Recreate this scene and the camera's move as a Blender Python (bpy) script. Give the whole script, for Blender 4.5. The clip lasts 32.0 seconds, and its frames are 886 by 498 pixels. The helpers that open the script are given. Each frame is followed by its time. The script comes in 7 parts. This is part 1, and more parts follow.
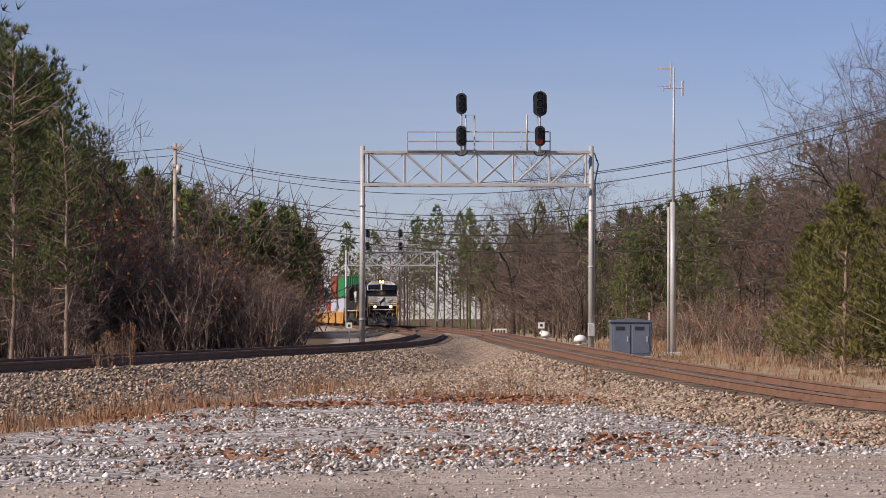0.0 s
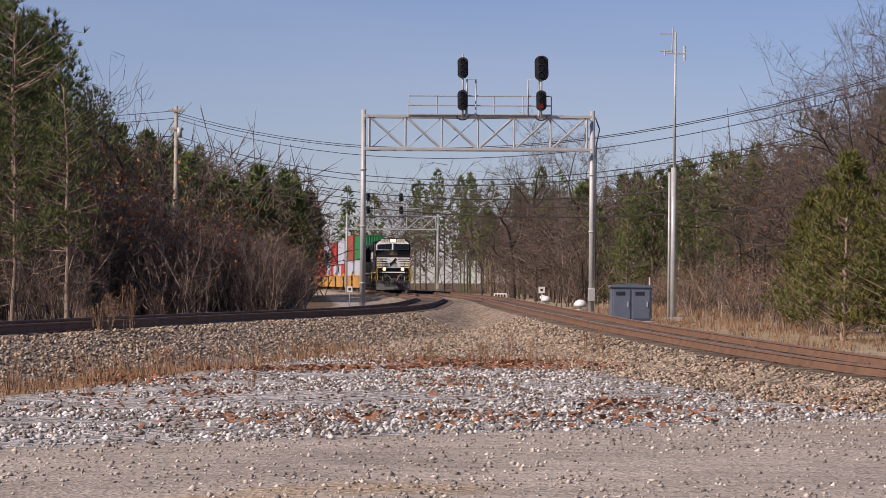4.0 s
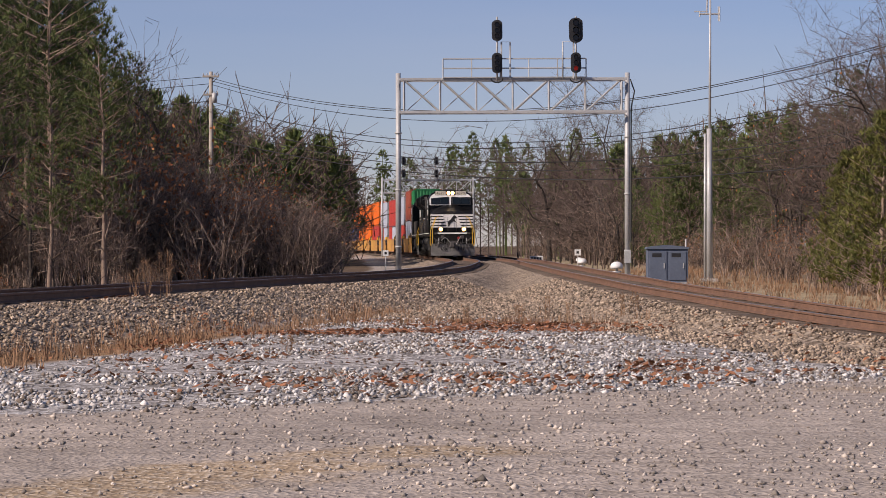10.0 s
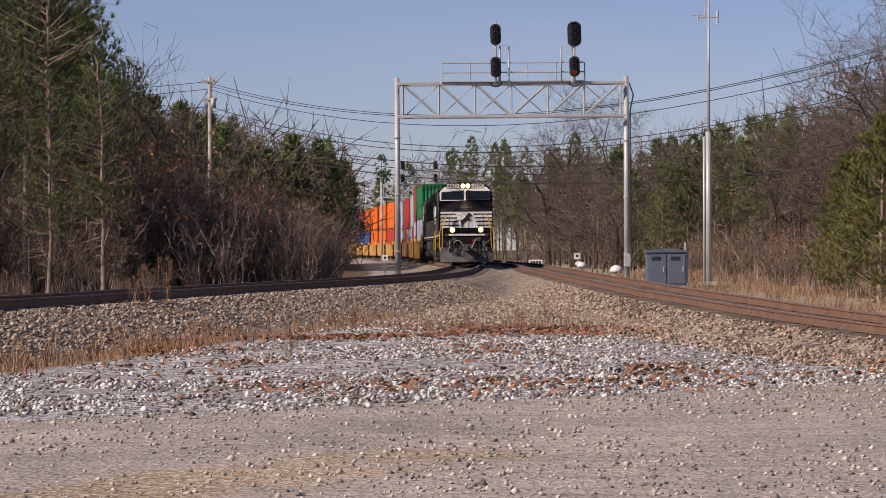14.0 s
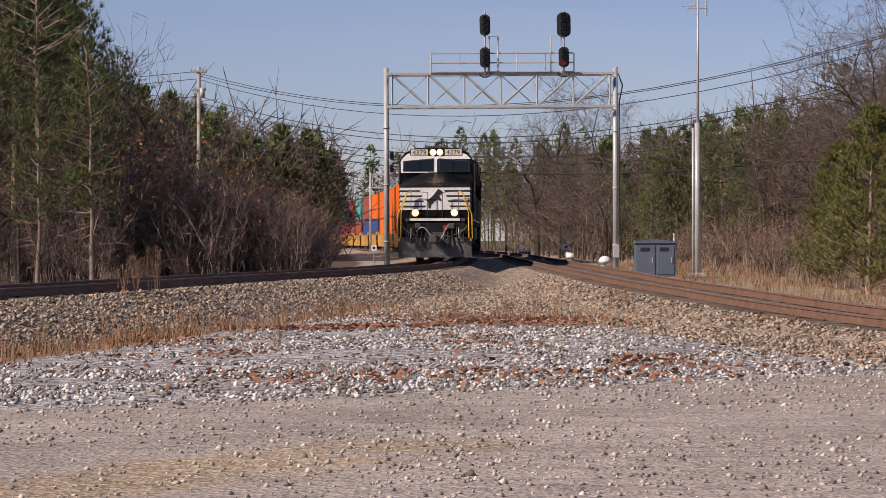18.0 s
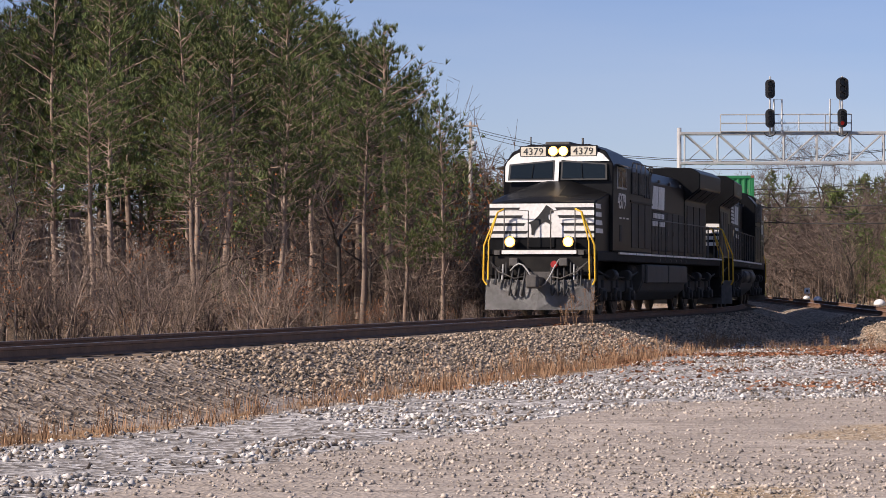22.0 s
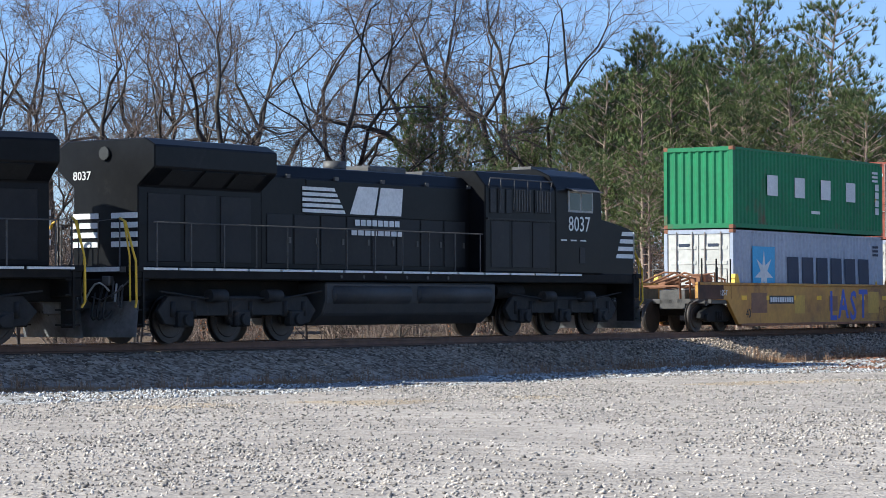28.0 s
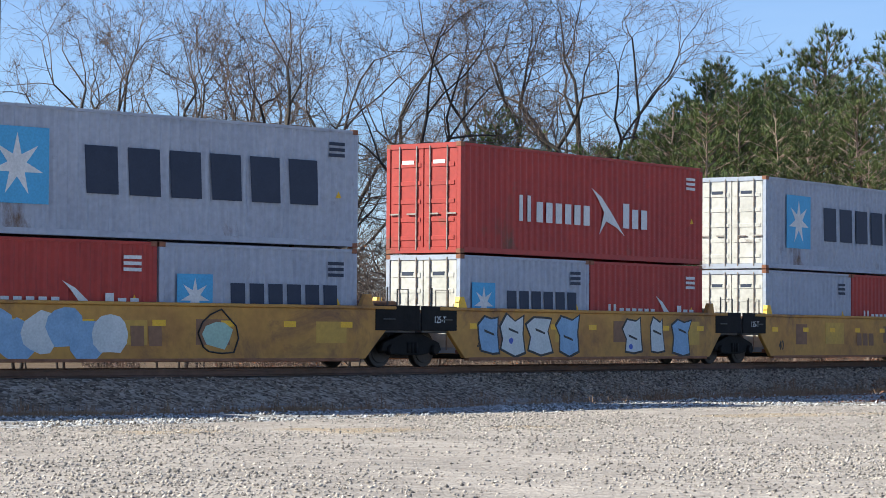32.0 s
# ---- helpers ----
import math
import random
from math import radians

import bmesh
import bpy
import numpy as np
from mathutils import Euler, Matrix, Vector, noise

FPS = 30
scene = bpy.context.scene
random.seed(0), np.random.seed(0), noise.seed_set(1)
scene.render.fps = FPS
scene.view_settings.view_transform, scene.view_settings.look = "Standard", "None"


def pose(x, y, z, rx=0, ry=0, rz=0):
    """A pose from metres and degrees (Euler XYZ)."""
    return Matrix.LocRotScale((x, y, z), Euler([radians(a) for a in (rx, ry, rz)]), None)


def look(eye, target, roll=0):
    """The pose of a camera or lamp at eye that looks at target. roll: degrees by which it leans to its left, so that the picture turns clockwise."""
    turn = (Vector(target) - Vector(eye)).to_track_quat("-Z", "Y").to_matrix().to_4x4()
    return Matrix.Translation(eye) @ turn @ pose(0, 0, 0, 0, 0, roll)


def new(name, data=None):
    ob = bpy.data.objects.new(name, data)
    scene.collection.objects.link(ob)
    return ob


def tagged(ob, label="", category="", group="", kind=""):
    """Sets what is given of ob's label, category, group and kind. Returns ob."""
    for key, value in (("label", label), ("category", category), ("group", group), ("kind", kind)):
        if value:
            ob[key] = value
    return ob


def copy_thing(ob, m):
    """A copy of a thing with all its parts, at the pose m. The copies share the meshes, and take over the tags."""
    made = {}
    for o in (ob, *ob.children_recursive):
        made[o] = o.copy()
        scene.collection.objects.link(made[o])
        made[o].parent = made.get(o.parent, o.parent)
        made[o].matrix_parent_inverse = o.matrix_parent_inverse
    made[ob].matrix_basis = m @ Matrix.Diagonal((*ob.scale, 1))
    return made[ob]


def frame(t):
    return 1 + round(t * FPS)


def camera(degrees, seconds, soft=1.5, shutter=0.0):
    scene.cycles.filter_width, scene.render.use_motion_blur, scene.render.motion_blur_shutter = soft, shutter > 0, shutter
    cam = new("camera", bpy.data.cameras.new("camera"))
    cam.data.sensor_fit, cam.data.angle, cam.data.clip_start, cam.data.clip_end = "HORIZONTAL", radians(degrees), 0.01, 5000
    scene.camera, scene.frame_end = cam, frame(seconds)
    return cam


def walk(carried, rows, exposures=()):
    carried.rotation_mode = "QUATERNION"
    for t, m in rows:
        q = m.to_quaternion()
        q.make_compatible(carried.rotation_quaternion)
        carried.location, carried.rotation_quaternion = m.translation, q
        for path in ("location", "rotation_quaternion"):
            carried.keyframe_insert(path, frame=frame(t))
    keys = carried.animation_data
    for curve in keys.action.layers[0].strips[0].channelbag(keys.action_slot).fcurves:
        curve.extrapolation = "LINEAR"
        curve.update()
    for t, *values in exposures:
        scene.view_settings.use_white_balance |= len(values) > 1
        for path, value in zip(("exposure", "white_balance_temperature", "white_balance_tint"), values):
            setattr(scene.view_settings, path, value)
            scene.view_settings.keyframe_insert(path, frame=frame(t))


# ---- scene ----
# the camera: stands still while the train comes near, then draws back and turns after it
cam = camera(20.21, 32.0, soft=0.85)
# seconds, eye x, y, heading, elevation, roll
PATH = [
    (0.0, 0.00, 0.00, -0.081, 1.590, 0.07),
    (0.5, 0.00, 0.00, -0.097, 1.554, 0.12),
    (1.0, 0.00, 0.00, -0.128, 1.508, 0.18),
    (1.5, 0.00, 0.00, -0.126, 1.487, 0.32),
    (2.0, 0.00, 0.00, -0.134, 1.376, 0.33),
    (2.5, 0.00, 0.00, -0.126, 1.190, 0.35),
    (3.0, 0.00, 0.00, -0.126, 0.995, 0.42),
    (3.5, 0.00, 0.00, -0.103, 0.875, 0.37),
    (5.5, 0.00, 0.00, -0.083, 0.497, 0.34),
    (6.0, 0.00, 0.00, -0.152, 0.461, 0.41),
    (6.5, 0.00, 0.00, -0.238, 0.415, 0.35),
    (7.0, 0.00, 0.00, -0.314, 0.398, 0.25),
    (7.5, 0.00, 0.00, -0.403, 0.299, 0.22),
    (8.0, 0.00, 0.00, -0.498, 0.276, 0.22),
    (8.5, 0.00, 0.00, -0.602, 0.214, 0.21),
    (9.0, 0.00, 0.00, -0.746, 0.094, 0.19),
    (9.5, 0.00, 0.00, -0.837, -0.010, -0.02),
    (10.0, 0.00, 0.00, -0.915, -0.083, -0.12),
    (10.5, 0.00, 0.00, -0.950, -0.136, -0.14),
    (11.0, 0.00, 0.00, -0.943, -0.138, -0.09),
    (11.5, 0.00, 0.00, -0.936, -0.156, -0.14),
    (12.0, 0.00, 0.00, -0.924, -0.142, -0.08),
    (12.5, 0.00, 0.00, -0.930, -0.077, -0.19),
    (13.0, 0.00, 0.00, -0.930, 0.022, -0.19),
    (13.5, 0.00, 0.00, -0.916, 0.109, -0.26),
    (15.5, 0.00, 0.00, -0.895, -0.775, -0.57),
    (16.0, 0.00, 0.00, -0.881, -0.973, -0.52),
    (16.5, 0.00, 0.00, -0.775, -1.089, -0.38),
    (17.0, 0.00, 0.00, -0.695, -1.115, -0.32),
    (17.5, 0.00, 0.00, -0.654, -1.114, -0.25),
    (18.0, 0.00, 0.00, -0.646, -0.206, -0.24),
    (18.5, 0.00, 0.00, -0.960, 0.122, -0.24),
    (19.0, 0.00, 0.00, -1.224, 0.393, -0.15),
    (19.5, 0.00, 0.00, -1.965, 0.720, -0.05),
    (20.0, 0.00, 0.00, -2.386, 1.509, 0.01),
    (20.5, 0.00, 0.00, -3.336, 1.631, 0.11),
    (21.0, 0.00, 0.00, -6.498, 1.235, 0.22),
    (21.5, -2.43, -4.22, -5.816, 0.834, 0.20),
    (22.0, -5.27, -11.31, -4.578, 0.791, 0.10),
    (22.5, -7.20, -22.24, -4.250, 1.645, -0.13),
    (23.0, -8.56, -34.25, -4.268, 1.604, -0.30),
    (23.5, -9.22, -45.02, -4.479, 1.344, -0.21),
    (24.0, -9.25, -54.24, -5.626, 1.247, 0.00),
    (24.5, -8.70, -61.15, -5.206, 1.117, 0.35),
    (25.0, -7.50, -64.74, -5.636, 1.090, 0.58),
    (25.5, -5.40, -62.95, -7.214, 1.114, 0.36),
    (26.0, -3.02, -58.22, -10.006, 1.094, 0.02),
    (26.5, -1.16, -50.00, -12.265, 1.209, -0.16),
    (28.5, 13.85, -34.20, -24.637, 1.390, -0.35),
    (29.0, 13.85, -34.20, -25.865, 1.595, -0.51),
    (29.5, 13.85, -34.20, -26.601, 1.803, 0.03),
    (30.0, 13.85, -34.20, -26.847, 2.062, 0.59),
    (30.5, 13.85, -34.20, -26.721, 2.129, 0.85),
    (31.0, 13.85, -34.20, -25.589, 2.063, 0.91),
    (31.5, 13.85, -34.20, -24.717, 2.024, 0.64),
    (32.0, 13.85, -34.20, -24.525, 1.949, 0.39),
]
EYE = 1.75


def aim(x, y, heading, elev, roll):
    h, e = radians(heading), radians(elev)
    return look((x, y, EYE), (x + 100 * math.sin(h), y + 100 * math.cos(h), EYE + 100 * math.tan(e)), roll)


# the clip's own exposure and white balance: seconds, stops, kelvin, tint
EXPOSURES = [(0, -0.06, 7000, 20), (5, -0.1, 6900, 20), (13, -0.15, 6900, 20), (20, -0.03, 7000, 20), (22.3, 0.20, 6750, 16), (24, 0.06, 6200, 10), (26, 0.04, 5500, 4), (28.5, 0.80, 5850, 1), (32, 0.75, 6100, 1)]
walk(cam, [(t, aim(*row)) for t, *row in PATH], EXPOSURES)



# ---- light ----
SUN_AZ, SUN_EL = 239.0, 33.0
world = bpy.data.worlds.new("sky")
scene.world = world
world.use_nodes = True
wn = world.node_tree.nodes
sky = wn.new("ShaderNodeTexSky")
sky.sky_type, sky.sun_disc = "NISHITA", False
sky.sun_elevation, sky.sun_rotation = radians(SUN_EL), radians(SUN_AZ)
sky.altitude, sky.air_density, sky.dust_density, sky.ozone_density = 900, 1.0, 0.25, 4.0
wn["Background"].inputs["Strength"].default_value = 0.08
air = wn.new("ShaderNodeMix")  # the thin lavender haze of a winter noon
air.data_type, air.blend_type = "RGBA", "MULTIPLY"
air.inputs[0].default_value = 1.0
air.inputs[7].default_value = (1.02, 1.0, 1.20, 1)
world.node_tree.links.new(sky.outputs[0], air.inputs[6])
veil_at = wn.new("ShaderNodeTexCoord")
veil_map = wn.new("ShaderNodeMapping")
veil_map.inputs["Scale"].default_value = (1.4, 1.4, 9.0)
veil_noise = wn.new("ShaderNodeTexNoise")  # faint thin cirrus over the whole sky
veil_noise.inputs["Scale"].default_value, veil_noise.inputs["Detail"].default_value = 2.2, 6
veil_range = wn.new("ShaderNodeMapRange")
veil_range.inputs["From Min"].default_value, veil_range.inputs["From Max"].default_value = 0.42, 0.72
veil_range.inputs["To Max"].default_value = 0.18
veil = wn.new("ShaderNodeMix")
veil.data_type = "RGBA"
veil.inputs[7].default_value = (6.6, 7.2, 8.4, 1)
for a, b in ((veil_at.outputs["Generated"], veil_map.inputs["Vector"]), (veil_map.outputs[0], veil_noise.inputs["Vector"]), (veil_noise.outputs["Fac"], veil_range.inputs["Value"]), (veil_range.outputs[0], veil.inputs[0]), (air.outputs[2], veil.inputs[6]), (veil.outputs[2], wn["Background"].inputs["Color"])):
    world.node_tree.links.new(a, b)
sun_data = bpy.data.lights.new("sun", "SUN")
sun_data.energy, sun_data.angle, sun_data.color = 5.3, radians(0.53), (1.0, 0.92, 0.82)
sun = new("sun", sun_data)
sa, se = radians(SUN_AZ), radians(SUN_EL)
sun.matrix_world = look((300 * math.sin(sa) * math.cos(se), 300 * math.cos(sa) * math.cos(se), 300 * math.sin(se)), (0, 0, 0))
scene.view_settings.exposure = 0.0

# ---- materials ----
MATS = {}


def surface(name, a, b=None, scale=4.0, rough=0.8, bump=0.2, metal=0.0, fine=0.0, dirt=None, dirt_amount=0.35, spec=0.4, jitter=0.0, island=0.0):
    """A procedural surface: two colours mixed by coarse noise, fine grain, dirt patches, and a bump."""
    if name in MATS:
        return MATS[name]
    m = bpy.data.materials.new(name)
    MATS[name] = m
    m.use_nodes = True
    nt = m.node_tree
    n, ln = nt.nodes, nt.links
    bsdf = n["Principled BSDF"]
    b = b or tuple(c * 0.78 for c in a)
    tc = n.new("ShaderNodeTexCoord")
    n1 = n.new("ShaderNodeTexNoise")
    n1.inputs["Scale"].default_value, n1.inputs["Detail"].default_value, n1.inputs["Roughness"].default_value = scale, 6, 0.65
    ln.new(tc.outputs["Object"], n1.inputs["Vector"])
    n2 = n.new("ShaderNodeTexNoise")
    n2.inputs["Scale"].default_value, n2.inputs["Detail"].default_value = fine or scale * 9, 4
    ln.new(tc.outputs["Object"], n2.inputs["Vector"])
    ramp = n.new("ShaderNodeMapRange")
    ramp.inputs["From Min"].default_value, ramp.inputs["From Max"].default_value = 0.35, 0.65
    ln.new(n1.outputs["Fac"], ramp.inputs["Value"])
    mix = n.new("ShaderNodeMix")
    mix.data_type = "RGBA"
    mix.inputs[6].default_value, mix.inputs[7].default_value = (*a, 1), (*b, 1)
    ln.new(ramp.outputs[0], mix.inputs[0])
    col = mix.outputs[2]
    grain = n.new("ShaderNodeMapRange")
    grain.inputs["To Min"].default_value, grain.inputs["To Max"].default_value = 0.75, 1.25
    ln.new(n2.outputs["Fac"], grain.inputs["Value"])
    hs = n.new("ShaderNodeHueSaturation")
    ln.new(col, hs.inputs["Color"])
    ln.new(grain.outputs[0], hs.inputs["Value"])
    col = hs.outputs["Color"]
    if jitter or island:
        src = n.new("ShaderNodeObjectInfo") if jitter else n.new("ShaderNodeNewGeometry")
        out = src.outputs["Random"] if jitter else src.outputs["Random Per Island"]
        amt = jitter or island
        r2 = n.new("ShaderNodeMapRange")
        r2.inputs["To Min"].default_value, r2.inputs["To Max"].default_value = 1 - amt, 1 + amt
        ln.new(out, r2.inputs["Value"])
        h2 = n.new("ShaderNodeHueSaturation")
        ln.new(col, h2.inputs["Color"])
        ln.new(r2.outputs[0], h2.inputs["Value"])
        col = h2.outputs["Color"]
    if dirt:
        n3 = n.new("ShaderNodeTexNoise")
        n3.inputs["Scale"].default_value, n3.inputs["Detail"].default_value, n3.inputs["Roughness"].default_value = scale * 0.6, 8, 0.75
        n3.inputs["Distortion"].default_value = 0.6
        ln.new(tc.outputs["Object"], n3.inputs["Vector"])
        r3 = n.new("ShaderNodeMapRange")
        r3.inputs["From Min"].default_value, r3.inputs["From Max"].default_value = 0.62 - dirt_amount * 0.3, 0.75 - dirt_amount * 0.2
        ln.new(n3.outputs["Fac"], r3.inputs["Value"])
        md = n.new("ShaderNodeMix")
        md.data_type = "RGBA"
        md.inputs[7].default_value = (*dirt, 1)
        ln.new(r3.outputs[0], md.inputs[0])
        ln.new(col, md.inputs[6])
        col = md.outputs[2]
    ln.new(col, bsdf.inputs["Base Color"])
    bsdf.inputs["Roughness"].default_value = rough
    bsdf.inputs["Metallic"].default_value = metal
    bsdf.inputs["Specular IOR Level"].default_value = spec
    if bump:
        bp = n.new("ShaderNodeBump")
        bp.inputs["Strength"].default_value, bp.inputs["Distance"].default_value = bump, 0.02
        ln.new(n2.outputs["Fac"], bp.inputs["Height"])
        ln.new(bp.outputs[0], bsdf.inputs["Normal"])
    return m


def glow(name, color, strength):
    m = bpy.data.materials.new(name)
    m.use_nodes = True
    bsdf = m.node_tree.nodes["Principled BSDF"]
    bsdf.inputs["Base Color"].default_value = (*color, 1)
    bsdf.inputs["Emission Color"].default_value = (*color, 1)
    bsdf.inputs["Emission Strength"].default_value = strength
    return m


# ---- mesh helpers ----
def part(name, bm, material, parent=None, label="", smooth=False):
    """Links a bmesh as one mesh object, under a thing or a part if one is given."""
    me = bpy.data.meshes.new(name)
    bm.to_mesh(me)
    bm.free()
    for mm in material if isinstance(material, (list, tuple)) else [material]:
        me.materials.append(mm)
    if smooth:
        for pg in me.polygons:
            pg.use_smooth = True
    ob = new(name, me)
    if parent:
        ob.parent = parent
    if label:
        ob["label"] = label
    return ob


def soup(name, verts, faces, material, parent=None, label="", mats=None):
    """A mesh straight from arrays of corners and faces."""
    me = bpy.data.meshes.new(name)
    me.from_pydata([tuple(v) for v in verts], [], [tuple(f) for f in faces])
    for mm in material if isinstance(material, (list, tuple)) else [material]:
        me.materials.append(mm)
    if mats is not None:
        me.polygons.foreach_set("material_index", mats)
    ob = new(name, me)
    if parent:
        ob.parent = parent
    if label:
        ob["label"] = label
    return ob


def shared(name, me, parent, m=None):
    ob = new(name, me)
    ob.parent = parent
    if m is not None:
        ob.matrix_basis = m
    return ob


def empty(name, m=None):
    ob = new(name)
    ob.empty_display_size = 0.3
    if m is not None:
        ob.matrix_basis = m
    return ob


def add_box(bm, x0, x1, y0, y1, z0, z1, bevel=0.0, mat=0):
    r = bmesh.ops.create_cube(bm, size=1.0)
    for v in r["verts"]:
        v.co = Vector((x0 + (v.co.x + 0.5) * (x1 - x0), y0 + (v.co.y + 0.5) * (y1 - y0), z0 + (v.co.z + 0.5) * (z1 - z0)))
    faces = {f for v in r["verts"] for f in v.link_faces}
    for f in faces:
        f.material_index = mat
    if bevel:
        edges = list({e for v in r["verts"] for e in v.link_edges})
        bmesh.ops.bevel(bm, geom=edges, offset=bevel, segments=1, affect="EDGES")
    return bm


def box(x0, x1, y0, y1, z0, z1, bevel=0.0):
    return add_box(bmesh.new(), x0, x1, y0, y1, z0, z1, bevel)


def add_rod(bm, a, b, r0, r1=None, n=8, mat=0):
    """A tapered round bar from a to b."""
    a, b = Vector(a), Vector(b)
    r1 = r0 if r1 is None else r1
    d = b - a
    res = bmesh.ops.create_cone(bm, cap_ends=True, segments=n, radius1=r0, radius2=r1, depth=d.length)
    q = d.to_track_quat("Z", "Y").to_matrix().to_4x4()
    bmesh.ops.transform(bm, matrix=Matrix.Translation((a + b) / 2) @ q, verts=res["verts"])
    for f in {f for v in res["verts"] for f in v.link_faces}:
        f.material_index = mat
        f.smooth = n > 6 and len(f.verts) == 4
    return bm


def rod(a, b, r0, r1=None, n=8):
    return add_rod(bmesh.new(), a, b, r0, r1, n)


def add_pipe(bm, pts, r, n=6, mat=0):
    """One bent tube through the points."""
    pts = [Vector(q) for q in pts]
    rings = []
    for i, q in enumerate(pts):
        d = (pts[min(i + 1, len(pts) - 1)] - pts[max(i - 1, 0)]).normalized()
        u = d.cross(Vector((0, 0, 1)) if abs(d.z) < 0.95 else Vector((0, 1, 0))).normalized()
        w = d.cross(u)
        rings.append([bm.verts.new(q + r * (math.cos(2 * math.pi * k / n) * u + math.sin(2 * math.pi * k / n) * w)) for k in range(n)])
    for a, b in zip(rings, rings[1:]):
        turn = min(range(n), key=lambda j: sum((a[k].co - b[(k + j) % n].co).length for k in range(n)))
        for k in range(n):
            f = bm.faces.new((a[k], b[(k + turn) % n], b[(k + 1 + turn) % n], a[(k + 1) % n]))
            f.material_index, f.smooth = mat, True
    for ring in (rings[0], rings[-1]):
        bm.faces.new(ring)
    return bm


def add_prism(bm, outline, x0, x1, axis="x", bevel=0.0, mat=0):
    """An outline of (u, v) pulled along an axis: x: (y, z); y: (x, z); z: (x, y)."""
    def at3(u, v, w):
        return {"x": (w, u, v), "y": (u, w, v), "z": (u, v, w)}[axis]
    lo = [bm.verts.new(at3(u, v, x0)) for u, v in outline]
    hi = [bm.verts.new(at3(u, v, x1)) for u, v in outline]
    fs = [bm.faces.new(lo), bm.faces.new(hi[::-1])]
    k = len(outline)
    for i in range(k):
        fs.append(bm.faces.new((lo[i], hi[i], hi[(i + 1) % k], lo[(i + 1) % k])))
    bmesh.ops.recalc_face_normals(bm, faces=fs)
    for f in fs:
        f.material_index = mat
    if bevel:
        es = list({e for f in fs for e in f.edges})
        bmesh.ops.bevel(bm, geom=es, offset=bevel, segments=1, affect="EDGES")
    return bm


def prism(outline, x0, x1, axis="x", bevel=0.0):
    return add_prism(bmesh.new(), outline, x0, x1, axis, bevel)


LETTERS = {}


def lettering(name, body, size, material, parent, m, stretch=1.0, extrude=0.004, spacing=1.0, shear=0.0, fat=0.0):
    """Writing as a thin mesh; m places its lower middle."""
    key = (body, size, stretch, fat, material.name)
    if key in LETTERS:
        out = new(name, LETTERS[key])
        out.parent, out.matrix_basis = parent, m
        return out
    cu = bpy.data.curves.new(name, "FONT")
    cu.body, cu.size, cu.extrude, cu.align_x, cu.space_character, cu.shear = body, size, extrude, "CENTER", spacing, shear
    cu.resolution_u, cu.offset = 2, fat
    ob = bpy.data.objects.new(name, cu)
    scene.collection.objects.link(ob)
    me = bpy.data.meshes.new_from_object(ob.evaluated_get(bpy.context.evaluated_depsgraph_get()))
    bpy.data.objects.remove(ob)
    me.transform(Matrix.Diagonal((stretch, 1, 1, 1)))
    me.materials.clear()
    me.materials.append(material)
    LETTERS[key] = me
    out = new(name, me)
    out.parent, out.matrix_basis = parent, m
    return out


# ---- the railway line ----
TRACK_PTS = [(-34, 430), (-20, 373), (-12.5, 310), (-6.2, 244), (-3.9, 197), (-2.6, 177), (-1, 145), (-1.2, 112), (-1.75, 94), (-3.4, 78), (-6.3, 63), (-8.81, 48), (-11.98, 32), (-17.46, 12), (-34.91, -15), (-58.08, -55), (-82.13, -110)]
SIDE_PTS = [(-30, 431), (-16, 374), (-8.4, 310), (-2.0, 244), (0.4, 197), (1.3, 177), (2.6, 145), (3.1, 107), (4.3, 76), (5.6, 60), (7.9, 44), (12.6, 25), (20, 4), (38, -30), (85, -110)]
RAIL_Z, BALLAST_Z = 0.90, 0.62


def smooth_line(pts, n=40, passes=60):
    P = np.array(pts, float)
    d = np.r_[0, np.cumsum(np.hypot(*np.diff(P, axis=0).T) ** 0.5)]
    m = np.zeros_like(P)
    for i in range(1, len(P) - 1):
        m[i] = (P[i + 1] - P[i - 1]) / (d[i + 1] - d[i - 1])
    m[0], m[-1] = (P[1] - P[0]) / (d[1] - d[0]), (P[-1] - P[-2]) / (d[-1] - d[-2])
    out = []
    for i in range(len(P) - 1):
        h = d[i + 1] - d[i]
        for u in np.linspace(0, 1, n, endpoint=False):
            out.append((2 * u**3 - 3 * u**2 + 1) * P[i] + (u**3 - 2 * u**2 + u) * h * m[i] + (3 * u**2 - 2 * u**3) * P[i + 1] + (u**3 - u**2) * h * m[i + 1])
    out.append(P[-1])
    out = np.array(out)
    for _ in range(passes):
        out[1:-1] = 0.25 * out[:-2] + 0.5 * out[1:-1] + 0.25 * out[2:]
    return out


